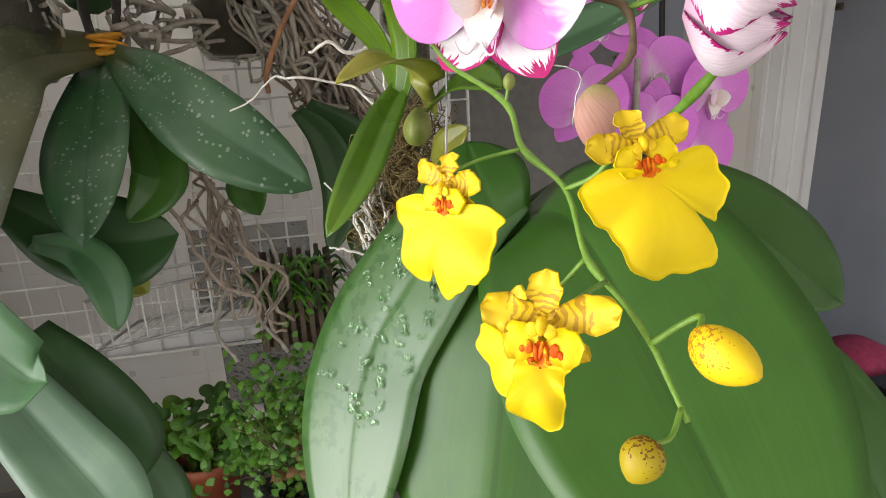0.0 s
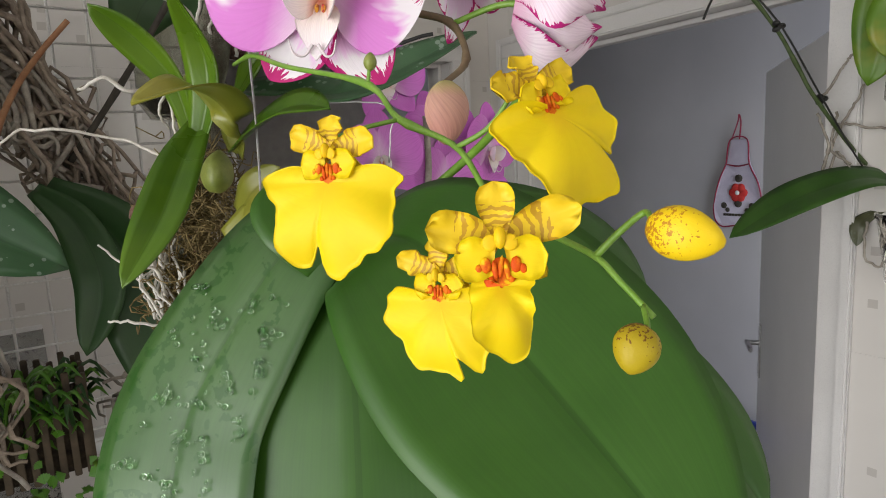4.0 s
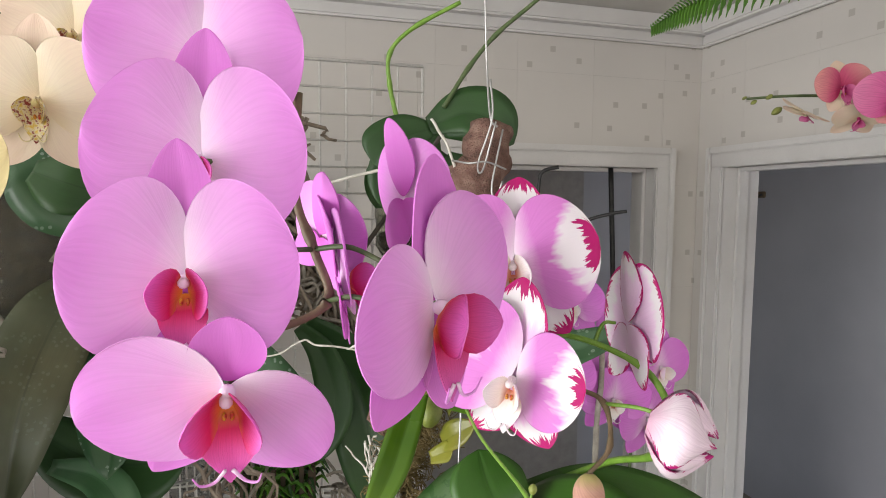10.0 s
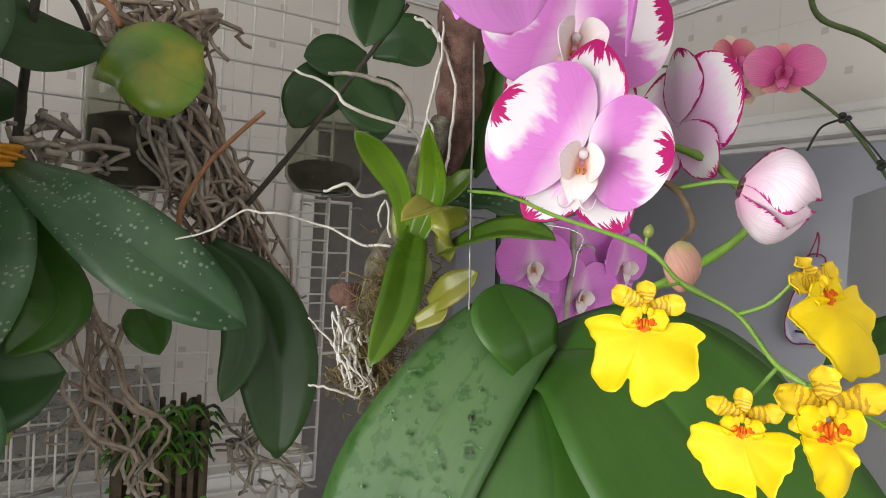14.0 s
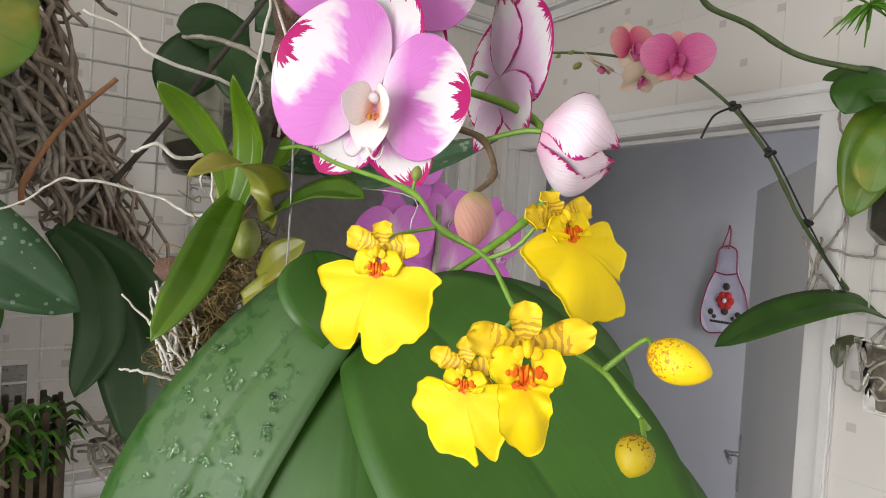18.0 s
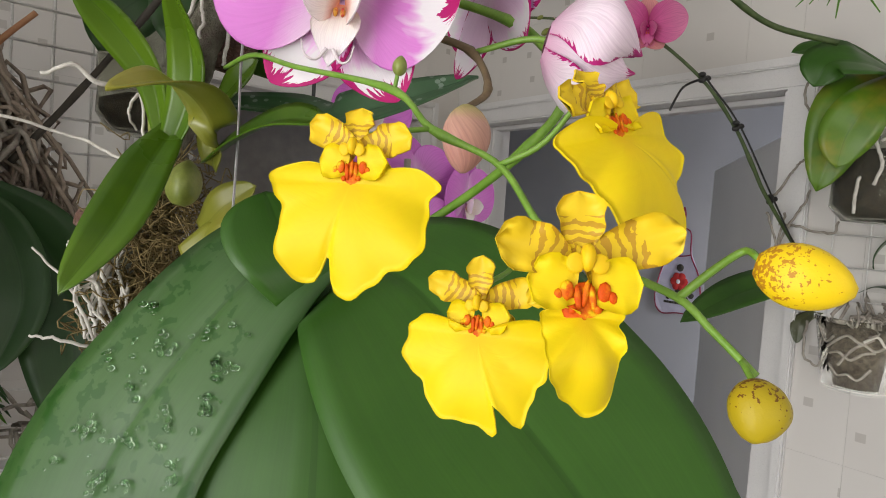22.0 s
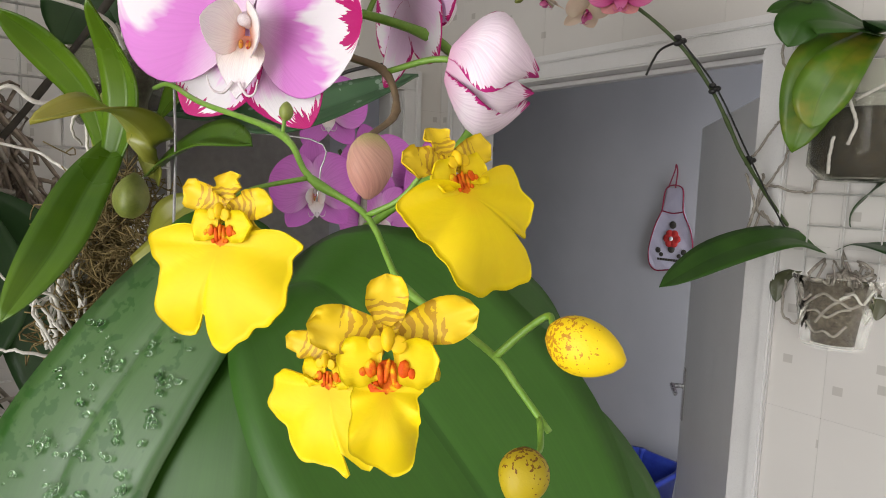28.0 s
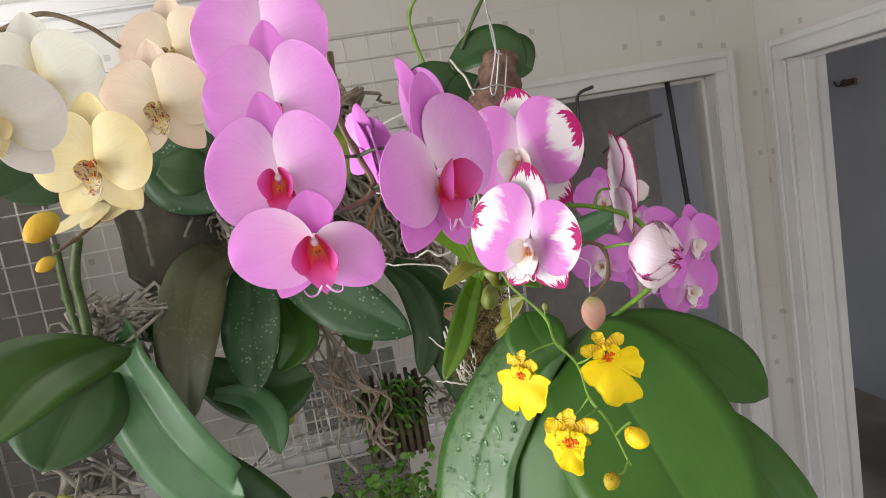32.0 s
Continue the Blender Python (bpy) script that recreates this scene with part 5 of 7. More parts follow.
def scribble(rg, a, b, wob, k=5):
    a, b = np.array(a, float), np.array(b, float)
    pts = [tuple(a)]
    for i in range(1, k):
        pts.append(tuple(a + (b - a) * i / k + rg.normal(size=3) * wob))
    return pts + [tuple(b)]


def roots_between(name, starts, ends, count, r, mat, parent, wob, seed, label="", k=6):
    """Roots as separate strands: each from a random place of one stretch to a random place of another."""
    rg = np.random.default_rng(seed)
    out = []
    for i in range(count):
        s = starts[0] + (np.array(starts[1]) - starts[0]) * rg.uniform() + rg.normal(size=3) * wob * 0.8
        e = ends[0] + (np.array(ends[1]) - ends[0]) * rg.uniform() + rg.normal(size=3) * wob * 0.8
        pts = scribble(rg, s, e, wob, k)
        rr = r * rg.uniform(0.7, 1.25)
        out.append(hang(tube(name, pts, [rr, rr * 0.95, rr * 0.7], mat, None, label, n=18, sides=6, wobble=wob * 0.25, seed=seed * 100 + i), parent))
    return out


def bottle_planter(at, r, h, label, fill):
    b = world_thing("bottle_planter", at, label, "plant pot")
    shell = lathe("shell", at, [(0.2 * r, 0), (0.75 * r, 0.004), (r, 0.03), (r * 0.98, 0.4 * h), (r * 1.02, 0.5 * h), (r, 0.9 * h), (r * 0.97, h), (r * 0.95, h), (r * 0.98, 0.9 * h), (r * 0.97, 0.03), (0.7 * r, 0.008), (0, 0.006)], SMOKY, b, "cut plastic bottle")
    shell.visible_shadow = False
    lathe("filling", at, [(0, 0.008), (0.68 * r, 0.01), (0.94 * r, 0.034), (0.93 * r, fill * h), (0.5 * r, fill * h + 0.01), (0, fill * h + 0.004)], SOIL, b, "dark wet potting mix")
    return b


P1 = (-0.032, 1.059, 1.796)
b1 = bottle_planter(P1, 0.068, 0.19, "cut dark plastic bottle holding potting mix and roots", 0.55)
P2 = (0.248, 1.033, 1.813)
b2 = bottle_planter(P2, 0.064, 0.17, "cut dark plastic bottle half full, hung on the grid", 0.28)
for bb, top in ((b1, off(P1, 0, 0.06, 0.19)), (b2, off(P2, 0, 0.06, 0.17))):
    sprig("hanger", [off(top, 0, 0, -0.02), off(top, 0, 0.03, 0.03), (top[0], GY, top[2] + 0.05)], 0.001, WIRE_STEEL, bb)

# orchid in the first bottle: a round blotched leaf, a long dark leaf, a beard of roots
o1 = world_thing("moth_orchid", off(P1, 0, 0, 0.19), "moth orchid with a blotched leaf and a beard of grey roots", "orchid plant")
hang(blade("leaf", [(-0.076, 0.881, 1.957), (-0.040, 0.821, 1.948), (-0.010, 0.785, 1.920), (0.020, 0.774, 1.907)], 0.105, (-0.3, -0.9, 0.25), GREEN_BLOTCH, None, "yellow-blotched round leaf", fold=0.03, cup=-0.15, tip=0.5, root=0.7, power=3), o1)
hang(blade("leaf", [(-0.077, 0.919, 1.971), (-0.130, 0.878, 1.956), (-0.176, 0.853, 1.954), (-0.230, 0.824, 1.942)], 0.10, (-0.1, -0.9, 0.4), GREEN_DARK, None, fold=0.08, tip=0.5, root=0.3), o1)
hang(blade("leaf", [(-0.198, 0.938, 1.915), (-0.189, 0.923, 1.887), (-0.185, 0.916, 1.859)], 0.07, (-0.1, -0.95, 0.2), GREEN_DARK, None, fold=0.05), o1)
roots_between("root", (np.array((-0.081, 0.988, 2.025)), np.array((0.037, 0.985, 2.020))), (np.array((0.051, 1.002, 1.815)), np.array((0.168, 0.982, 1.638))), 52, 0.0034, ROOT_BROWN, o1, 0.021, 1)
roots_between("root", (np.array((-0.033, 0.960, 1.908)), np.array((0.032, 0.955, 1.917))), (np.array((-0.028, 0.958, 1.795)), np.array((0.113, 0.953, 1.744))), 18, 0.0038, ROOT_GREY, o1, 0.014, 2)
roots_between("root", (np.array((0.040, 1.009, 1.883)), np.array((0.076, 1.009, 1.818))), (np.array((0.074, 1.006, 1.696)), np.array((0.176, 0.982, 1.656))), 30, 0.0030, ROOT_BROWN, o1, 0.025, 3)
roots_between("root", (np.array((-0.074, 0.989, 2.023)), np.array((0.029, 0.982, 2.034))), (np.array((-0.081, 0.964, 2.037)), np.array((0.076, 0.965, 1.999))), 16, 0.0038, ROOT_BROWN, o1, 0.02, 4)
sprig("root", [(0.013, 0.876, 1.754), (0.015, 0.866, 1.780), (0.040, 0.852, 1.832), (0.068, 0.824, 1.869), (0.095, 0.805, 1.899)], [0.0036, 0.0034, 0.003], ROOT_ORANGE, o1, "dry orange flower stub", n=24, knots=((0.3, 0.0008),))
sprig("root", [(-0.089, 0.905, 2.024), (-0.073, 0.889, 2.011), (-0.060, 0.875, 1.986)], 0.004, ROOT_ORANGE, o1, "dry orange flower stub")
sprig("flower_stub", [(-0.141, 0.898, 2.039), (-0.111, 0.926, 2.020), (-0.095, 0.944, 1.992)], 0.004, STEM_GREY, o1)

# second bottle: dark leaves and a leaning dry stem
o2 = world_thing("moth_orchid", off(P2, 0, 0, 0.17), "moth orchid with broad dark leaves in a hung bottle", "orchid plant")
for sp, wd, mt in (([(0.295, 0.954, 1.978), (0.236, 0.951, 1.990), (0.195, 0.959, 1.959), (0.175, 0.972, 1.910)], 0.085, GREEN_DARK), ([(0.280, 0.949, 2.024), (0.231, 0.944, 2.023), (0.180, 0.950, 2.015)], 0.07, GREEN_DARK),
                   ([(0.234, 0.918, 1.993), (0.257, 0.898, 1.951), (0.301, 0.876, 1.916)], 0.075, GREEN_DARK), ([(0.284, 0.940, 2.050), (0.324, 0.899, 2.057), (0.361, 0.891, 2.027)], 0.09, GREEN_DARK), ([(0.292, 0.950, 2.000), (0.318, 0.925, 1.969), (0.287, 0.940, 1.890)], 0.04, GREEN_DARK)):
    hang(blade("leaf", sp, wd, (-0.2, -0.95, 0.2), mt, None, fold=0.06, root=0.5), o2)
sprig("dry_stem", [(0.088, 0.957, 1.759), (0.138, 0.937, 1.830), (0.191, 0.905, 1.913), (0.245, 0.857, 2.006), (0.284, 0.818, 2.077)], [0.0045, 0.004, 0.0035], STEM_GREY, o2, "dark dry flower stem", n=30, knots=((0.3, 0.001), (0.6, 0.001)))
sprig("root", [(0.143, 0.713, 1.936), (0.164, 0.686, 1.932), (0.190, 0.657, 1.922), (0.205, 0.633, 1.900), (0.206, 0.627, 1.869)], [0.002, 0.003, 0.003], ROOT_GREY, o2, n=24, wobble=0.001, seed=9)

# ---------------------------------------------------------------- dark plant with spotted leaves
TIE = (-0.17, 0.862, 1.816)
darkp = world_thing("moth_orchid", TIE, "moth orchid with dark water-spotted hanging leaves", "orchid plant")
for spine, wd, up, mat, kw in (
    ([TIE, (-0.095, 0.754, 1.773), (-0.023, 0.688, 1.718), (0.06, 0.672, 1.66)], 0.086, (-0.27, -0.8, 0.54), GREEN_SPOT, dict(fold=0.15, tip=0.59, root=0.2)),
    ([TIE, (-0.166, 0.787, 1.763), (-0.164, 0.714, 1.702), (-0.163, 0.652, 1.626)], 0.0875, (-0.08, -0.99, 0.15), GREEN_SPOT, dict(fold=0.15, tip=0.6, root=0.37)),
    ([TIE, (-0.211, 0.727, 1.802), (-0.226, 0.678, 1.765), (-0.237, 0.636, 1.701), (-0.245, 0.616, 1.615)], 0.085, (0.35, -0.9, 0.25), GREEN_OLIVE, dict(tip=0.5, root=0.4)),
    ([off(TIE, 0, 0.02, -0.02), (-0.110, 0.770, 1.692), (-0.112, 0.744, 1.659), (-0.143, 0.731, 1.629)], 0.06, (0.1, -0.9, 0.4), GREEN_BIG, dict(tip=0.45)),
    ([(-0.271, 0.758, 1.657), (-0.213, 0.750, 1.615), (-0.153, 0.743, 1.601), (-0.095, 0.738, 1.609)], 0.105, (0.0, -0.9, 0.4), GREEN_DARK, dict(tip=0.6)),
    ([(-0.025, 0.829, 1.657), (-0.019, 0.805, 1.638), (-0.009, 0.788, 1.611)], 0.05, (-0.1, -0.95, 0.2), GREEN_BIG, dict(fold=0.5, tip=0.4, root=0.6)),
    ([(-0.237, 0.720, 1.618), (-0.183, 0.694, 1.610), (-0.156, 0.672, 1.578), (-0.151, 0.659, 1.532)], 0.045, (0.5, -0.8, 0.3), GREEN_GREY, dict(fold=0.3)),
    ([(-0.219, 0.764, 1.590), (-0.176, 0.751, 1.573), (-0.139, 0.741, 1.542)], 0.055, (0.1, -0.9, 0.4), GREEN_YELLOW, dict()),
):
    hang(blade("leaf", spine, wd, up, mat, None, **kw), darkp)
for sp in ([off(TIE, -0.01, 0, 0), (-0.197, 0.903, 1.876), (-0.183, 0.884, 1.947), (-0.166, 0.857, 2.025), (-0.153, 0.834, 2.094)], [off(TIE, 0.015, 0, 0), (-0.156, 0.906, 1.896), (-0.147, 0.883, 1.973), (-0.138, 0.854, 2.044), (-0.132, 0.834, 2.100)]):
    sprig("flower_stem", sp, [0.0055, 0.005, 0.0045], STEM_GREY, darkp, "dark segmented flower stem", n=40, sides=8, knots=((0.2, 0.0012), (0.45, 0.0012), (0.7, 0.001)))
for k in range(7):
    bm = bmesh.new()
    bmesh.ops.create_cone(bm, segments=14, radius1=0.024, radius2=0.022, depth=0.004, cap_ends=True, matrix=Matrix.Translation(off(TIE, 0.004 * math.sin(k * 2.1), 0.003 * math.cos(k * 3), -0.006 + 0.003 * k)) @ R("X", 12 * math.sin(k)) @ R("Y", 12 * math.cos(k * 1.7)))
    hang(part("ribbon", bm, ORANGE_TIE, None, "orange tie wound round the stems", True), darkp)
roots_between("root", (np.array(off(TIE, 0.0, 0.03, 0.01)), np.array(off(TIE, 0.04, 0.03, 0.02))), (np.array((-0.132, 0.952, 1.870)), np.array((-0.027, 0.958, 1.776))), 9, 0.004, ROOT_GREY, darkp, 0.015, 6)
roots_between("root", (np.array((-0.128, 0.855, 1.665)), np.array((-0.060, 0.863, 1.639))), (np.array((-0.113, 0.844, 1.508)), np.array((0.007, 0.834, 1.437))), 14, 0.003, ROOT_BROWN, darkp, 0.016, 7)
for sp in ([(-0.026, 0.886, 1.578), (-0.004, 0.876, 1.530), (-0.035, 0.843, 1.471), (0.000, 0.812, 1.411)], [(-0.061, 0.866, 1.517), (-0.089, 0.832, 1.460), (-0.066, 0.804, 1.410)], [(0.005, 0.866, 1.497), (-0.032, 0.823, 1.443)]):
    sprig("root", sp, [0.003, 0.0026], ROOT_GREY, darkp, n=20, wobble=0.003, seed=5)

# two dark leaves hanging beside the roots
o3 = world_thing("moth_orchid", (0.070, 0.928, 1.727), "moth orchid with two long dark hanging leaves", "orchid plant")
for sp, wd in (([(0.055, 0.930, 1.726), (0.117, 0.904, 1.666), (0.145, 0.870, 1.575), (0.146, 0.851, 1.450)], 0.108), ([(0.045, 0.911, 1.727), (0.081, 0.882, 1.684), (0.096, 0.857, 1.611), (0.071, 0.852, 1.533)], 0.055)):
    hang(blade("leaf", sp, wd, (-0.3, -0.9, 0.3), GREEN_DARK, None, tip=0.6, root=0.35), o3)
roots_between("root", (np.array((0.089, 0.962, 1.487)), np.array((0.145, 0.940, 1.455))), (np.array((0.068, 0.963, 1.420)), np.array((0.220, 0.908, 1.371))), 12, 0.0028, ROOT_GREY, o3, 0.018, 8)

# ---------------------------------------------------------------- long white root of the bark orchid, and the bark orchid
KB = (0.125, 0.443, 1.76)
keiki = world_thing("bark_orchid", KB, "young orchid with bright leaves tied to a mossy bark mount", "orchid plant")


def log(name, pts, radii, mat, parent, label="", seed=0, sides=16):
    """A rough log: a tube with lumps."""
    v, f, u = tube_data(pts, radii, sides=sides, n=34)
    v = [np.array(p) for p in v]
    c = spline(pts, 34)
    for i, p in enumerate(v):
        q = p - c[i // sides]
        k = noise.noise(Vector(p) * 60 + Vector((seed, 0, 0))) * 0.28 + noise.noise(Vector(p) * 170) * 0.14
        v[i] = tuple(c[i // sides] + q * (1 + k))
    return hang(mesh_part(name, raw(name, v, f, u), mat, None, label, True), parent)


mount = world_thing("bark_mount", (0.184, 0.490, 1.877), "reddish bark log hung on a wire with lichened twigs", "bark mount")
log("bark_log", [(0.193, 0.461, 1.988), (0.185, 0.456, 1.950), (0.171, 0.469, 1.936), (0.184, 0.490, 1.877), (0.178, 0.501, 1.815)], [0.018, 0.022, 0.020, 0.019, 0.013], BARK, mount)
log("twig", [(0.165, 0.481, 1.855), (0.150, 0.482, 1.817), (0.145, 0.497, 1.779), (0.135, 0.518, 1.719), (0.125, 0.522, 1.660), (0.119, 0.514, 1.628)], [0.010, 0.012, 0.013, 0.016, 0.015, 0.008], LICHEN, mount, "lichen-covered twig", seed=4)
log("bark_chip", [(0.099, 0.541, 1.713), (0.116, 0.534, 1.707), (0.139, 0.524, 1.698)], [0.006, 0.013, 0.012], BARK, mount, "broken bark chip", seed=7)
rg = np.random.default_rng(5)
specs = []
for i in range(760):
    s = rg.uniform()
    c = np.array((0.146, 0.494, 1.746)) * (1 - s) + np.array((0.119, 0.507, 1.639)) * s
    a = c + rg.normal(size=3) * 0.011
    specs.append(([tuple(a), tuple(a + rg.normal(size=3) * 0.005), tuple(a + rg.normal(size=3) * 0.006), tuple(a + rg.normal(size=3) * 0.009)], [0.0005, 0.0004], dict(n=8)))
moss = hang(many_tubes("moss", specs, MOSS, None, "tangled dry sphagnum moss", sides=4), mount)
moss["kind"] = "stuff"
for sp, r0 in (([(0.152, 0.468, 1.932), (0.151, 0.467, 1.900), (0.148, 0.478, 1.857), (0.141, 0.480, 1.825)], 0.0016), ([(0.150, 0.472, 1.921), (0.164, 0.465, 1.880), (0.166, 0.472, 1.836), (0.165, 0.475, 1.813)], 0.0016),
               ([(0.040, 0.469, 1.871), (0.064, 0.465, 1.863), (0.081, 0.462, 1.850), (0.131, 0.466, 1.840), (0.143, 0.473, 1.825)], 0.0016), ([(0.148, 0.478, 1.857), (0.149, 0.468, 1.843), (0.149, 0.470, 1.825)], 0.0014),
               ([(0.072, 0.491, 1.792), (0.085, 0.482, 1.797), (0.101, 0.482, 1.791), (0.121, 0.485, 1.795)], 0.0018), ([(0.072, 0.502, 1.644), (0.088, 0.496, 1.641), (0.113, 0.496, 1.631)], 0.0014),
               ([(0.073, 0.514, 1.694), (0.091, 0.504, 1.674), (0.096, 0.498, 1.657), (0.099, 0.493, 1.642)], 0.0013), ([(0.090, 0.509, 1.697), (0.095, 0.502, 1.672), (0.106, 0.494, 1.655)], 0.0012), ([(0.110, 0.500, 1.684), (0.102, 0.498, 1.662), (0.105, 0.490, 1.640)], 0.0014),
               ([(0.122, 0.495, 1.768), (0.116, 0.487, 1.778), (0.121, 0.485, 1.787), (0.125, 0.483, 1.760)], 0.0012), ([(0.132, 0.478, 1.930), (0.143, 0.474, 1.925), (0.153, 0.473, 1.915)], 0.002)):
    sprig("root", sp, [r0 * 0.55, r0 * 0.8, r0 * 0.8], ROOT_WHITE, keiki, n=26, wobble=0.0009, seed=int(r0 * 1e5))
roots_between("root", (np.array((0.091, 0.510, 1.701)), np.array((0.117, 0.498, 1.684))), (np.array((0.095, 0.496, 1.648)), np.array((0.122, 0.493, 1.633))), 16, 0.0011, ROOT_WHITE, keiki, 0.005, 21)
RB = (0.046, 0.598, 1.775)
sprig("long_root", [(-0.01, 0.666, 1.745), off(RB, -0.03, 0.03, -0.018), off(RB, -0.008, 0.008, -0.001), RB, off(RB, 0.012, -0.018, -0.001), (0.103, 0.575, 1.766), (0.115, 0.529, 1.754), (0.129, 0.491, 1.753)], [0.0009, 0.0011, 0.0012], ROOT_WHITE, keiki, "long white aerial root", n=44, wobble=0.001, seed=3)
for sp, wd, up, mat, kw in (
    ([(0.133, 0.456, 1.768), (0.115, 0.430, 1.745), (0.095, 0.402, 1.715), (0.0714, 0.3847, 1.6846)], 0.027, (-0.35, -0.8, 0.48), GREEN_FRESH, dict(tip=0.5, root=0.5, fold=0.32)),
    ([(0.150, 0.440, 1.748), (0.144, 0.426, 1.771), (0.118, 0.398, 1.783), (0.0852, 0.382, 1.773)], 0.030, (-0.35, -0.5, 0.8), GREEN_YELLOW, dict(fold=0.3, tip=0.5, root=0.5)),
    ([(0.131, 0.470, 1.760), (0.1207, 0.459, 1.794), (0.101, 0.456, 1.818), (0.0793, 0.452, 1.833)], 0.023, (-0.7, -0.6, -0.2), GREEN_FRESH, dict(fold=0.35, tip=0.6)),
    ([(0.128, 0.455, 1.748), (0.136, 0.440, 1.785), (0.131, 0.428, 1.812), (0.1124, 0.4065, 1.8353)], 0.024, (-0.75, -0.6, 0.1), GREEN_FRESH, dict(fold=0.45, tip=0.42)),
    ([(0.148, 0.444, 1.752), (0.155, 0.412, 1.764), (0.162, 0.376, 1.771), (0.167, 0.338, 1.767)], 0.027, (-0.5, -0.4, 0.75), GREEN_FRESH, dict(fold=0.25, tip=0.5)),
    ([(0.163, 0.477, 1.788), (0.169, 0.462, 1.802), (0.177, 0.451, 1.816)], 0.018, (-0.5, -0.7, 0.5), GREEN_FRESH, dict(fold=0.3)),
    ([(0.171, 0.506, 1.795), (0.204, 0.465, 1.791), (0.224, 0.428, 1.787), (0.300, 0.387, 1.822)], 0.048, (-0.1, -0.6, 0.8), GREEN_SPOT, dict(tip=0.5, root=0.5)),
    ([(0.207, 0.508, 1.818), (0.208, 0.491, 1.862), (0.209, 0.478, 1.913)], 0.05, (-0.7, -0.7, 0.0), GREEN_BIG, dict(tip=0.5)),
    ([(0.153, 0.464, 1.709), (0.156, 0.443, 1.723), (0.170, 0.425, 1.739)], 0.024, (-0.3, -0.8, 0.5), GREEN_YELLOW, dict(fold=0.2, root=0.6)),
    ([(0.143, 0.467, 1.695), (0.153, 0.453, 1.705), (0.156, 0.441, 1.713)], 0.018, (-0.3, -0.8, 0.5), GREEN_YELLOW, dict(fold=0.2, root=0.6)),
):
    hang(blade("leaf", sp, wd, up, mat, None, **kw), keiki)
hang(bud("pseudobulb", (0.139, 0.462, 1.725), (0.25, 0.2, 1), 0.028, 0.02, PSEUDO, None, "ribbed green pseudobulb", 0.14), keiki)
hang(bud("pseudobulb", (0.129, 0.481, 1.761), (0.1, 0.0, 1), 0.04, 0.012, PSEUDO, None, "", 0.08), keiki)
hangwire = world_thing("wire_hanger", (0.167, 0.438, 1.826), "bent galvanised wire hanger", "hanger")
sprig("wire", [(0.174, 0.459, 1.925), (0.165, 0.436, 1.847), (0.157, 0.422, 1.811), (0.154, 0.413, 1.762), (0.148, 0.399, 1.714)], 0.0008, WIRE_STEEL, hangwire, n=24)
sprig("wire", [(0.182, 0.461, 1.780), (0.226, 0.388, 1.774), (0.228, 0.386, 1.755), (0.226, 0.386, 1.738)], 0.0005, WIRE_STEEL, hangwire, n=14)

# ---------------------------------------------------------------- hook and leaves at the top of the bark mount
sprig("hook_wire", [(0.173, 0.425, 2.106), (0.182, 0.443, 2.042), (0.182, 0.432, 1.992), (0.188, 0.431, 1.983)], 0.0009, WIRE_STEEL, mount, "galvanised hanging wire", n=20)
sprig("hook_wire", [(0.180, 0.427, 2.020), (0.180, 0.422, 1.988), (0.171, 0.429, 1.953), (0.175, 0.428, 1.948), (0.183, 0.421, 1.986)], 0.0008, WIRE_STEEL, mount, n=26)
sprig("hook_wire", [(0.154, 0.445, 1.956), (0.163, 0.427, 1.953), (0.176, 0.422, 1.954), (0.196, 0.431, 1.949)], 0.0008, WIRE_STEEL, mount, n=16)
sprig("hook_wire", [(0.192, 0.429, 1.981), (0.182, 0.426, 1.935), (0.186, 0.425, 1.926), (0.190, 0.423, 1.939)], 0.0008, WIRE_STEEL, mount, n=16)
barkp = world_thing("moth_orchid", (0.150, 0.505, 1.988), "moth orchid with dark leaves growing on the bark mount", "orchid plant")
for sp, wd, kw in (([(0.150, 0.505, 1.988), (0.128, 0.501, 1.981), (0.106, 0.496, 1.965), (0.097, 0.499, 1.955)], 0.05, {}), ([(0.152, 0.515, 1.991), (0.182, 0.505, 2.004), (0.207, 0.497, 1.997), (0.231, 0.501, 1.977)], 0.055, {}),
                   ([(0.142, 0.518, 1.984), (0.122, 0.525, 1.957), (0.112, 0.527, 1.915)], 0.045, {})):
    hang(blade("leaf", sp, wd, (-0.2, -0.9, 0.4), GREEN_DARK, None, **kw), barkp)
for sp in ([(0.124, 0.521, 1.993), (0.115, 0.517, 2.028), (0.114, 0.511, 2.055), (0.133, 0.502, 2.076), (0.172, 0.485, 2.097)], [(0.164, 0.509, 2.009), (0.187, 0.506, 2.046), (0.212, 0.500, 2.077), (0.246, 0.488, 2.107), (0.268, 0.467, 2.132)]):
    sprig("flower_stem", sp, [0.0022, 0.002, 0.0019], STEM_DULL if sp[0][0] > 0.16 else STEM_GREEN, barkp, "bare green flower stem", n=34, knots=((0.25, 0.0006), (0.5, 0.0007), (0.8, 0.0006)))
sprig("root", [(0.141, 0.465, 1.992), (0.152, 0.464, 1.976), (0.158, 0.454, 1.954), (0.157, 0.455, 1.945)], [0.0012, 0.0014], ROOT_WHITE, barkp, n=18, wobble=0.0006)
sprig("root", [(0.049, 0.465, 1.934), (0.081, 0.461, 1.944), (0.109, 0.456, 1.948), (0.127, 0.453, 1.935)], [0.0012, 0.0014], ROOT_WHITE, barkp, n=18, wobble=0.0006)

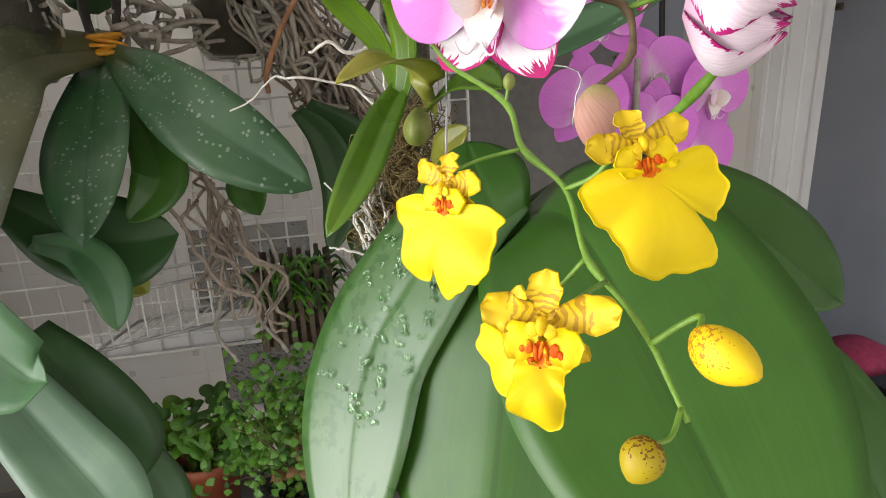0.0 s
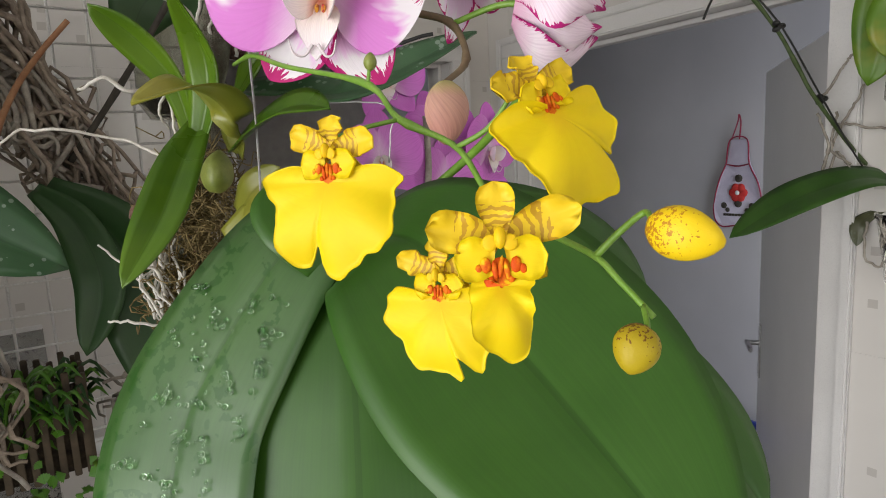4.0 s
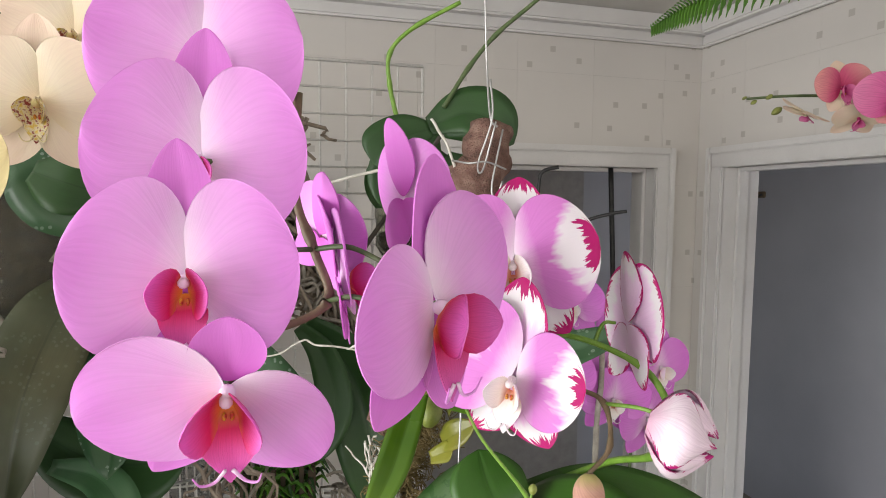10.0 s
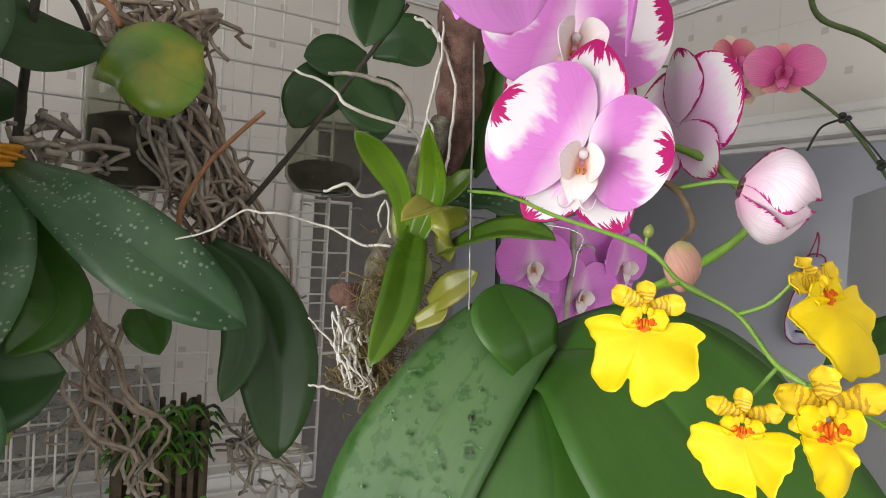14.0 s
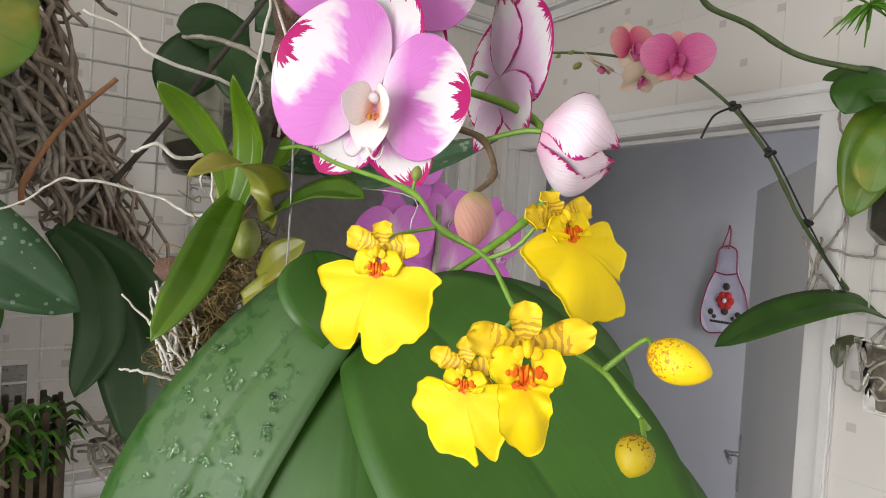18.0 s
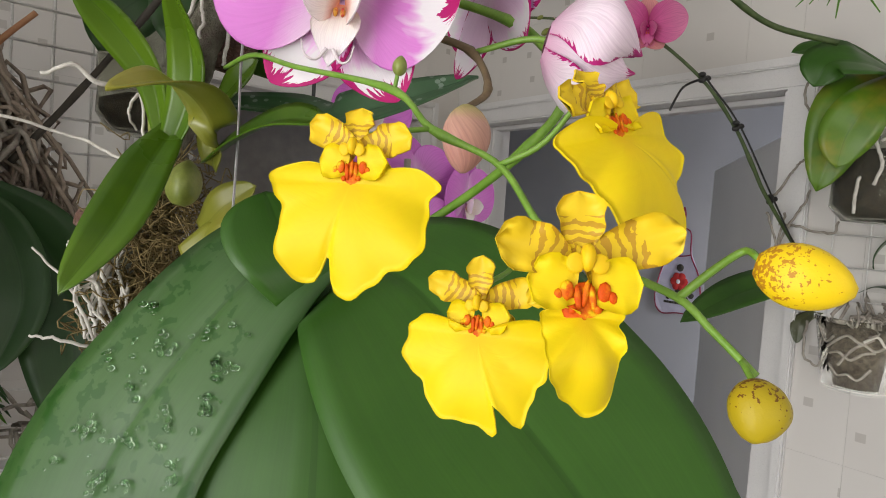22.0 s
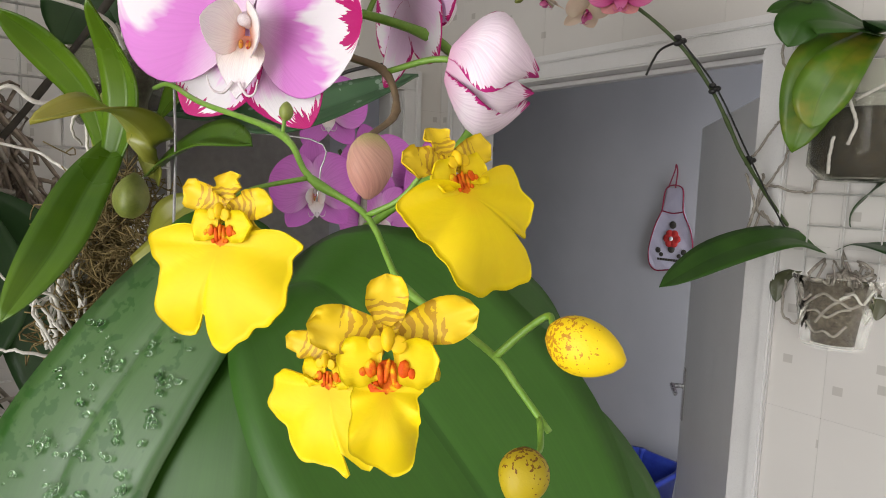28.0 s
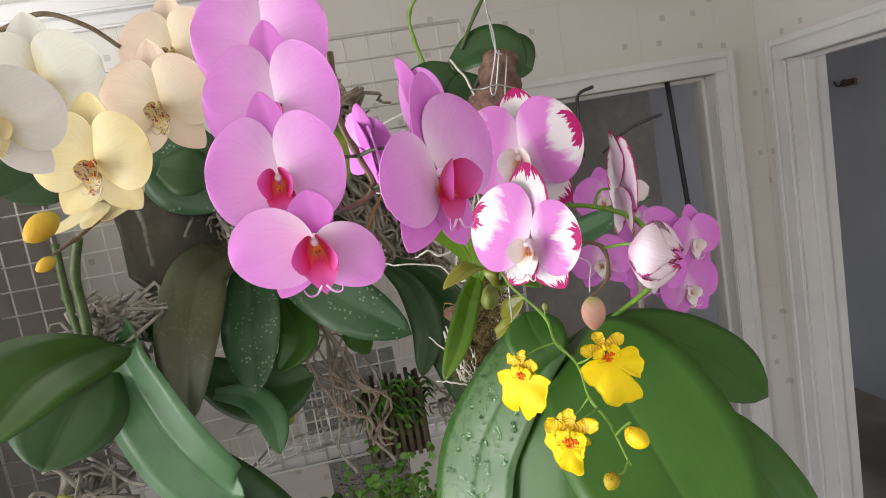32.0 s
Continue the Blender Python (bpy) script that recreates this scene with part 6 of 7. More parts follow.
# ---------------------------------------------------------------- lilac orchid further back
LL = "lilac moth orchid flower with a pale heart"
for k, (p, nrm, sz, rl) in enumerate((((0.295, 0.521, 1.741), (-0.45, -0.88, 0), 0.068, 5), ((0.356, 0.518, 1.714), (-0.2, -0.97, 0), 0.072, -8), ((0.400, 0.521, 1.688), (0.1, -0.98, 0), 0.076, 6), ((0.316, 0.541, 1.811), (-0.3, -0.9, 0.2), 0.066, 0), ((0.365, 0.533, 1.759), (-0.2, -0.95, 0.1), 0.07, 12), ((0.411, 0.517, 1.745), (0.2, -0.97, 0), 0.07, 0))):
    moth_orchid_flower(p, nrm, sz, LL, LILAC, LILAC, WHITE_LIP, COLUMN_WHITE, roll=rl, seed=60 + k, group="lilac flowers", lip_size=0.8)
lspike = world_thing("lilac_spike", (0.325, 0.550, 1.733), "flower spike of the lilac orchid tied to a thin stake", "flower stem")
sprig("stake", [(0.340, 0.516, 1.777), (0.339, 0.514, 1.734), (0.334, 0.512, 1.694), (0.326, 0.500, 1.624)], 0.0032, ROOT_GREY, lspike, "pale bamboo stake", n=12)
sprig("stem", [(0.345, 0.569, 1.779), (0.366, 0.565, 1.742), (0.381, 0.561, 1.704), (0.398, 0.549, 1.655), (0.396, 0.545, 1.606)], 0.002, STEM_DULL, lspike, n=20)
sprig("hook", [(0.426, 0.874, 1.862), (0.428, 0.876, 1.945), (0.433, 0.873, 1.972), (0.456, 0.861, 1.980)], 0.003, WIRE_BLACK, lspike, "black bent wire", n=20)
sprig("hook", [(0.448, 0.841, 1.864), (0.482, 0.814, 1.894), (0.510, 0.786, 1.906), (0.529, 0.775, 1.910)], 0.0026, WIRE_BLACK, lspike, "black bent wire", n=16)
RT, RE = (1.042, 1.680, 2.039), (1.078, 1.680, 1.386)
rod = tube("hanging_rod", [(RT[0], RT[1], 2.0345), mid(RT, RE), RE], 0.009, WIRE_BLACK, None, n=8)
tagged(rod, "thin black rod hanging in the north doorway", "rod")

# ---------------------------------------------------------------- coral orchid spike in front of the bedroom door
cor = world_thing("coral_spike", (1.13, 0.6, 1.95), "long arching orchid spike tied to a wire stake", "flower stem")
C1, C2, C3, C4 = (1.084, 0.661, 2.016), (1.145, 0.621, 1.935), (1.188, 0.60, 1.865), (1.221, 0.583, 1.809)
CT = (0.856, 0.906, 2.117)
RP1, RP2 = (0.954, 0.796, 2.118), (0.985, 0.715, 2.093)
sprig("stem", [CT, mid(CT, RP1, 0, 0.01, 0.0), off(RP1, 0.01, 0.02, -0.005), off(RP2, 0.02, 0.02, 0.0), C1, C2, C3, C4, (1.335, 0.544, 1.690), (1.352, 0.485, 1.640)], [0.0022, 0.003, 0.0038, 0.0042], STEM_DULL, cor, n=60, knots=((0.35, 0.001), (0.5, 0.001), (0.65, 0.001)))
sprig("wire_stake", [off(C1, 0.004, -0.01, -0.003), off(C2, 0.006, -0.008, 0), off(C4, 0.006, -0.008, 0), (1.327, 0.534, 1.669), (1.351, 0.483, 1.619)], 0.0018, WIRE_BLACK, cor, "dark wire stake", n=24)
sprig("wire_tail", [off(C1, 0, -0.008, 0.0), (1.091, 0.694, 2.008), (1.079, 0.702, 1.987), (1.070, 0.709, 1.960)], 0.0022, WIRE_BLACK, cor, "loose black tie end", n=14)
for c in (C1, C2, (1.251, 0.593, 1.809)):
    bm = bmesh.new()
    for k in range(3):
        ell(bm, off(c, 0.006 * math.cos(k * 2.1), -0.004, 0.006 * math.sin(k * 2.1)), (0.007, 0.007, 0.005), seg=8, rings=6)
    ell(bm, off(c, 0.014, -0.006, 0.002), (0.008, 0.005, 0.005), seg=8, rings=6)
    hang(part("clip", bm, WIRE_BLACK, None, "small black plant clip", True), cor)
for q, ln in ((off(CT, 0, 0, 0.004), 0.009), (off(CT, 0.012, -0.012, -0.004), 0.012), (off(CT, 0.03, -0.03, 0.004), 0.013), (off(CT, 0.042, -0.04, -0.02), 0.02)):
    hang(bud("bud", q, (-0.5, 0.3, -0.4), ln, ln * 0.62, PSEUDO, None, "small green bud"), cor)
KL = "coral-pink moth orchid flower with a dark red lip"
moth_orchid_flower((0.940, 0.784, 2.118), (-0.25, -0.96, 0.1), 0.094, KL, CORAL, CREAM_ROSE, ROSE, ROSE, roll=10, seed=71, pw=1.3, dorsal=1.05, lat_len=0.85, group="coral flowers", lip_size=0.8)
moth_orchid_flower(RP2, (-0.80, -0.60, 0.0), 0.120, "rose-pink moth orchid flower with a dark red lip", ROSE, CORAL, ROSE, ROSE, seed=72, pw=1.25, lift=12, dorsal=0.85, lat_len=0.72, group="coral flowers", lip_size=0.8)
moth_orchid_flower((0.975, 0.780, 2.072), (-0.3, -0.6, -0.75), 0.085, "pale coral moth orchid flower hanging down", CREAM_ROSE, CREAM_ROSE, ROSE, ROSE, seed=73, pw=1.15, group="coral flowers", lip_size=0.7)
moth_orchid_flower((0.886, 0.803, 2.079), (-0.2, 0.5, -0.8), 0.075, "pale coral moth orchid flower hanging down", CREAM_ROSE, CREAM_ROSE, ROSE, ROSE, seed=74, pw=1.15, group="coral flowers", lip_size=0.7)

# ---------------------------------------------------------------- pots on the east wall
grid3 = world_thing("wire_grid", (1.325, 0.3, 1.6), "white wire grid fixed on the tiles beside the door", "wire grid")
for i in range(11):
    y = 0.50 - i * 0.06
    sprig("wire", [(1.322, y, 1.57), (1.322, y, 1.8), (1.322, y, 2.05)], 0.0015, WIRE_WHITE, grid3, n=3)
for i in range(9):
    z = 1.57 + i * 0.06
    sprig("wire", [(1.32, 0.50, z), (1.32, 0.2, z), (1.32, -0.1, z)], 0.0015, WIRE_WHITE, grid3, n=3)

PC = (1.338, 0.445, 1.464)
pot = world_thing("clear_pot", PC, "clear plastic orchid pot full of pale roots", "plant pot")
sh = lathe("shell", PC, [(0.0, 0.0), (0.052, 0.001), (0.054, 0.004), (0.072, 0.125), (0.076, 0.127), (0.076, 0.135), (0.071, 0.135), (0.052, 0.008), (0.0, 0.006)], CLEAR, pot, "clear plastic shell", seg=32)
sh.visible_shadow = False
lathe("filling", PC, [(0, 0.01), (0.048, 0.01), (0.066, 0.118), (0.03, 0.124), (0, 0.122)], POT_MIX, pot, "bark chips")
rg = np.random.default_rng(12)
for i in range(16):
    a0, z0 = rg.uniform(0, 6.28), rg.uniform(0.02, 0.1)
    pts = []
    for k in range(5):
        a = a0 + k * 0.3
        z = z0 + rg.normal() * 0.015 + 0.004 * k
        r = 0.0505 + 0.14 * min(max(z, 0.008), 0.12)
        pts.append(off(PC, r * math.cos(a), r * math.sin(a), min(max(z, 0.008), 0.12)))
    sprig("root", pts, 0.0026, ROOT_WHITE if i % 2 else ROOT_GREY, pot, n=16)
rp = world_thing("moth_orchid", off(PC, 0, 0, 0.13), "moth orchid with long spreading leaves in a clear pot", "orchid plant")
RC = (1.356, 0.472, 1.642)
for sp, wd, mt in (([RC, (1.288, 0.525, 1.665), (1.165, 0.584, 1.635), (1.034, 0.631, 1.576)], 0.085, GREEN_BIG), ([RC, (1.347, 0.443, 1.709), (1.319, 0.391, 1.772), (1.306, 0.344, 1.811)], 0.06, GREEN_DARK), ([RC, (1.341, 0.420, 1.664), (1.305, 0.352, 1.658), (1.282, 0.300, 1.629)], 0.065, GREEN_DARK),
                   ([(1.342, 0.508, 1.605), (1.318, 0.538, 1.579), (1.311, 0.541, 1.535)], 0.03, GREEN_OLIVE), ([(1.343, 0.388, 1.601), (1.332, 0.374, 1.564), (1.326, 0.377, 1.528)], 0.025, GREEN_OLIVE)):
    hang(blade("leaf", sp, wd, (-0.4, -0.3, 0.85), mt, None, fold=0.12), rp)
roots_between("root", (np.array(off(PC, -0.05, -0.02, 0.135)), np.array(off(PC, 0.03, -0.05, 0.135))), (np.array(off(PC, -0.07, 0.0, 0.13)), np.array(off(PC, 0.05, -0.06, 0.125))), 16, 0.003, ROOT_GREY, rp, 0.016, 13)
for sp in ([(1.303, 0.523, 1.583), (1.294, 0.524, 1.528), (1.297, 0.503, 1.503), (1.302, 0.491, 1.512)], [(1.272, 0.594, 1.818), (1.280, 0.565, 1.862), (1.283, 0.549, 1.888)], [(1.283, 0.596, 1.675), (1.291, 0.579, 1.743), (1.300, 0.552, 1.799), (1.302, 0.540, 1.831)], [(1.288, 0.585, 1.764), (1.302, 0.549, 1.761), (1.318, 0.504, 1.752), (1.321, 0.493, 1.774)], [(1.286, 0.587, 1.675), (1.294, 0.572, 1.710), (1.302, 0.545, 1.668)],
           [(1.269, 0.543, 2.035), (1.268, 0.555, 2.017), (1.285, 0.542, 1.961), (1.291, 0.532, 1.945)], [(1.300, 0.528, 1.967), (1.302, 0.503, 1.996), (1.309, 0.478, 2.004)], [(1.261, 0.598, 1.785), (1.270, 0.579, 1.720), (1.265, 0.587, 1.676)], [(1.281, 0.574, 1.786), (1.281, 0.578, 1.720), (1.291, 0.550, 1.690)]):
    sprig("aerial_root", sp, [0.0026, 0.0022], ROOT_GREY, rp, n=22, wobble=0.003, seed=len(sp))

UC = (1.312, 0.418, 1.771)
bottle_planter(UC, 0.088, 0.20, "cut clear bottle with brown potting mix and roots", 0.6)
up_ = world_thing("moth_orchid", off(UC, 0, 0, 0.2), "moth orchid with yellow-mottled leaves in a cut bottle", "orchid plant")
UT = (1.262, 0.405, 2.019)
for sp, wd, mt in (([UT, (1.197, 0.437, 1.988), (1.179, 0.459, 1.933), (1.174, 0.485, 1.819)], 0.105, GREEN_BLOTCH), ([UT, (1.165, 0.417, 1.962), (1.147, 0.439, 1.909), (1.141, 0.448, 1.855)], 0.085, GREEN_BLOTCH), ([UT, (1.167, 0.432, 2.026), (1.134, 0.470, 2.025), (1.126, 0.488, 1.987)], 0.09, GREEN_BIG), ([UT, (1.200, 0.469, 2.062), (1.173, 0.512, 2.064), (1.154, 0.538, 2.058)], 0.04, GREEN_BIG), ([UT, (1.190, 0.355, 2.018), (1.189, 0.298, 1.984)], 0.09, GREEN_DARK)):
    hang(blade("leaf", sp, wd, (-0.6, -0.4, 0.6), mt, None, fold=0.15), up_)
sprig("flower_stem", [(1.133, 0.461, 2.055), (1.053, 0.532, 2.077), (0.970, 0.576, 2.118), (0.896, 0.604, 2.137), (0.857, 0.602, 2.170), (0.830, 0.595, 2.228)], [0.005, 0.0048, 0.004], STEM_DULL, up_, "dark green arching flower stem", n=40, knots=((0.3, 0.001), (0.6, 0.001)))
for sp in ([(1.183, 0.430, 1.784), (1.181, 0.429, 1.821), (1.180, 0.426, 1.844)], [(1.179, 0.408, 1.901), (1.186, 0.398, 1.866), (1.187, 0.407, 1.831)], [(1.190, 0.403, 1.903), (1.195, 0.376, 1.919), (1.199, 0.349, 1.934)]):
    sprig("root", sp, 0.0028, ROOT_WHITE, up_, n=14, wobble=0.002)

# air plant at the top of the wall
air = world_thing("air_plant", (1.069, 0.441, 2.140), "spiky pale green air plant hanging on a cord", "plant")
rg = np.random.default_rng(31)
AP = np.array((1.069, 0.441, 2.139))
for i in range(26):
    d = rg.normal(size=3)
    d[2] = -abs(d[2]) * 0.6 + 0.1
    d /= np.linalg.norm(d)
    L = rg.uniform(0.03, 0.075)
    hang(blade("leaf", [tuple(AP), tuple(AP + d * L * 0.5), tuple(AP + d * L + np.array([0, 0, -0.012]))], 0.007, (0.1, -0.6, 0.7), GREEN_FERN, None, fold=0.4, n=7, m=3, tip=0.2, root=0.9, power=1.2), air)
sprig("cord", [tuple(AP), tuple(AP + np.array([0.01, 0, 0.1])), tuple(AP + np.array([0.02, 0, 0.37]))], 0.001, STEM_BROWN, air)

# ---------------------------------------------------------------- fern frond at the ceiling
fern = world_thing("fern", (0.790, 1.120, 2.295), "drooping green sword fern frond under the ceiling", "fern")
fr = spline([(0.792, 1.119, 2.295), (0.808, 1.051, 2.312), (0.836, 0.972, 2.325), (0.895, 0.834, 2.324), (0.977, 0.719, 2.301)], 40)
sprig("rachis", [tuple(p) for p in fr[::4]] + [(1.035, 0.675, 2.39), (1.06, 0.66, 2.499)], [0.0008, 0.0016, 0.002], STEM_DULL, fern, n=36)
tgf = np.gradient(fr, axis=0)
for i in range(1, 39):
    L = 0.012 + 0.036 * min(1, i / 20)
    t_ = tgf[i] / np.linalg.norm(tgf[i])
    for side in (-1, 1):
        d = side * np.array([0.05, 0.35, 0.9]) - t_ * 0.5
        d /= np.linalg.norm(d)
        e_ = fr[i] + d * L + np.array([0, 0, -0.006])
        hang(blade("leaflet", [tuple(fr[i]), tuple(fr[i] + d * L * 0.5), tuple(e_)], 0.013, (0.2, -0.9, 0.2), GREEN_FERN, None, fold=0.1, n=7, m=5, tip=0.3, root=0.8, power=1.3, wave=0.1, seed=i), fern)

# ---------------------------------------------------------------- lower left: long leaves, grass pot, basket, ferns
lowp = world_thing("moth_orchid", (-0.290, 0.574, 1.752), "moth orchid with long pale green arching leaves", "orchid plant")
LC = (-0.290, 0.572, 1.745)
for sp, wd, up, mt, kw in (
    ([(-0.325, 0.650, 1.733), (-0.306, 0.615, 1.738), (-0.291, 0.600, 1.687), (-0.255, 0.585, 1.604), (-0.210, 0.580, 1.536), (-0.184, 0.568, 1.527)], 0.100, (-0.35, -0.75, 0.5), GREEN_GREY, dict(fold=0.3, tip=0.55, root=0.35, n=34)),
    ([(-0.264, 0.66, 1.474), (-0.213, 0.62, 1.425), (-0.166, 0.58, 1.386), (-0.133, 0.55, 1.345)], 0.088, (0.1, -0.7, 0.7), GREEN_SILVER, dict(fold=0.3, tip=0.5, root=0.8)),
    ([(-0.26, 0.71, 1.519), (-0.22, 0.69, 1.463), (-0.182, 0.67, 1.398), (-0.169, 0.66, 1.345)], 0.10, (0.3, -0.85, 0.4), GREEN_DARK, dict(fold=0.1, tip=0.6, root=0.5)),
    ([(-0.20, 0.72, 1.39), (-0.161, 0.71, 1.303), (-0.144, 0.69, 1.255)], 0.06, (0.3, -0.85, 0.4), GREEN_DARK, dict(fold=0.1, tip=0.5, root=0.5)),
    ([LC, (-0.301, 0.500, 1.753), (-0.311, 0.424, 1.748), (-0.316, 0.340, 1.721)], 0.12, (0.2, -0.7, 0.7), GREEN_BIG, dict(fold=0.2, tip=0.5)),
    ([(-0.333, 0.615, 1.721), (-0.352, 0.574, 1.682), (-0.375, 0.521, 1.630)], 0.13, (0.1, -0.9, 0.4), GREEN_DARK, dict(fold=0.1)),
    ([LC, (-0.282, 0.641, 1.735), (-0.253, 0.671, 1.724), (-0.213, 0.706, 1.721)], 0.05, (0.0, -0.8, 0.6), GREEN_DARK, dict(fold=0.1)),
    ([(-0.357, 0.498, 1.606), (-0.347, 0.486, 1.592), (-0.334, 0.470, 1.567)], 0.04, (0.1, -0.8, 0.6), GREEN_YELLOW, dict(fold=0.1)),
):
    hang(blade("leaf", sp, wd, up, mt, None, **kw), lowp)
roots_between("root", (np.array((-0.375, 0.585, 1.743)), np.array((-0.321, 0.614, 1.747))), (np.array((-0.350, 0.595, 1.803)), np.array((-0.256, 0.675, 1.754))), 18, 0.003, ROOT_GREY, lowp, 0.018, 14)
roots_between("root", (np.array((-0.392, 0.582, 1.562)), np.array((-0.347, 0.610, 1.567))), (np.array((-0.401, 0.569, 1.543)), np.array((-0.337, 0.606, 1.545))), 14, 0.0028, ROOT_GREY, lowp, 0.02, 15)
sprig("flower_stem", [(-0.322, 0.578, 1.736), (-0.313, 0.567, 1.783), (-0.305, 0.552, 1.835), (-0.287, 0.539, 1.876)], 0.0055, STEM_DULL, lowp, "grey-green flower stem", n=24, knots=((0.3, 0.001), (0.7, 0.001)))
sprig("flower_stem", [(-0.332, 0.586, 1.749), (-0.333, 0.581, 1.809), (-0.324, 0.566, 1.873)], 0.0045, STEM_DULL, lowp, "grey-green flower stem", n=20, knots=((0.5, 0.001),))
LPC = (-0.365, 0.640, 1.613)
lpot = world_thing("clear_pot", LPC, "clear plastic pot with roots behind long leaves", "plant pot")
ls = lathe("shell", LPC, [(0.0, 0.0), (0.05, 0.001), (0.066, 0.13), (0.07, 0.135), (0.063, 0.135), (0.048, 0.006), (0, 0.006)], CLEAR, lpot, "clear plastic shell")
ls.visible_shadow = False
lathe("filling", LPC, [(0, 0.01), (0.045, 0.01), (0.06, 0.11), (0, 0.115)], SOIL, lpot, "potting mix")
# large dark bottle behind the cream flowers, with a broad leaf
DB = (-0.266, 0.801, 1.775)
bottle_planter(DB, 0.075, 0.24, "tall dark plastic bottle planter hung on the grid", 0.9)
o5 = world_thing("moth_orchid", off(DB, 0, 0, 0.24), "moth orchid with a broad dark leaf in a tall bottle", "orchid plant")
hang(blade("leaf", [(-0.253, 0.717, 1.984), (-0.222, 0.709, 1.965), (-0.193, 0.710, 1.924), (-0.166, 0.719, 1.882)], 0.12, (-0.1, -0.9, 0.35), GREEN_SPOT, None, fold=0.1, tip=0.5), o5)
hang(blade("leaf", [(-0.231, 0.686, 1.950), (-0.196, 0.677, 1.938), (-0.165, 0.686, 1.927)], 0.07, (-0.1, -0.9, 0.35), GREEN_DARK, None, fold=0.1, tip=0.5), o5)
hang(blade("leaf", [(-0.361, 0.708, 1.966), (-0.380, 0.677, 1.960), (-0.413, 0.650, 1.942)], 0.11, (-0.1, -0.9, 0.35), GREEN_DARK, None, fold=0.1, tip=0.5), o5)
roots_between("root", (np.array((-0.228, 0.764, 1.906)), np.array((-0.202, 0.772, 1.887))), (np.array((-0.206, 0.771, 1.862)), np.array((-0.182, 0.777, 1.826))), 7, 0.0024, ROOT_GREY, o5, 0.012, 16)
roots_between("root", (np.array((-0.358, 0.706, 1.732)), np.array((-0.288, 0.735, 1.731))), (np.array((-0.324, 0.738, 1.784)), np.array((-0.266, 0.750, 1.708))), 12, 0.0034, ROOT_GREY, o5, 0.02, 17)

# slatted pot with grass-like leaves
GP = (0.011, 0.972, 1.365)
gpot = world_thing("slatted_pot", GP, "square slatted wooden pot of grassy leaves on the rail", "plant pot")
SLAT = mottled("dry_wood_slat", [(0.3, (0.05, 0.036, 0.022)), (0.7, (0.11, 0.08, 0.05))], 40, 0.8)
for k in range(8):
    for ax in (0, 1):
        c = -0.05 + k * 0.0143
        for s_ in (-1, 1):
            q = (c - 0.004, c + 0.004, s_ * 0.055 - 0.003, s_ * 0.055 + 0.003) if ax == 0 else (s_ * 0.055 - 0.003, s_ * 0.055 + 0.003, c - 0.004, c + 0.004)
            hang(part("slat", one_box(GP[0] + q[0], GP[0] + q[1], GP[1] + q[2], GP[1] + q[3], GP[2], GP[2] + 0.13 + 0.006 * math.sin(k * 2.3), bevel=0.001), SLAT), gpot)
hang(part("filling", one_box(GP[0] - 0.048, GP[0] + 0.048, GP[1] - 0.048, GP[1] + 0.048, GP[2] + 0.004, GP[2] + 0.09), SOIL), gpot)
rg = np.random.default_rng(3)
for k in range(120):
    a, L = rg.uniform(0, 6.28), rg.uniform(0.06, 0.15)
    s0 = np.array(GP) + np.array([rg.uniform(-0.04, 0.04), rg.uniform(-0.05, 0.03), rg.uniform(0.03, 0.09)])
    d = np.array([math.cos(a) * 0.6, math.sin(a) * 0.5 - 0.35, 0.75])
    hang(blade("blade", [tuple(s0), tuple(s0 + d * L * 0.55), tuple(s0 + d * L * 0.8 + np.array([0, 0, -0.3 * L]))], 0.007, (0, -0.6, 0.7), GREEN_FERN if k % 3 else GREEN_DARK, None, fold=0.3, n=8, m=3, tip=0.3, root=0.7, power=1.4), gpot)

# wire basket on the rail
bk = world_thing("wire_basket", (-0.175, 0.866, 1.398), "small white wire basket hung on the grid", "basket")
BA, BB = np.array((-0.261, 0.871, 1.420)), np.array((-0.109, 0.913, 1.425))
BD = np.array([0.03, 0.10, 0.0])
BH = np.array([0, 0, 0.075])
for pts_ in ((BA + BH, BB + BH), (BA, BB), (BA + BH, BA + BD + BH), (BB + BH, BB + BD + BH), (BA, BA + BD), (BB, BB + BD), (BA + BD + BH, BB + BD + BH), (BA + BD, BB + BD)):
    sprig("frame_wire", [tuple(pts_[0]), tuple((pts_[0] + pts_[1]) / 2), tuple(pts_[1])], 0.0026, WIRE_STEEL, bk, n=4)
for k in range(8):
    p = BA + (BB - BA) * k / 7
    sprig("wire", [tuple(p), tuple(p + BH / 2), tuple(p + BH)], 0.0014, WIRE_WHITE, bk, n=4)
    sprig("wire", [tuple(p), tuple(p + BD / 2), tuple(p + BD)], 0.0014, WIRE_WHITE, bk, n=4)
    sprig("wire", [tuple(p + BD), tuple(p + BD + BH / 2), tuple(p + BD + BH)], 0.0014, WIRE_WHITE, bk, n=4)

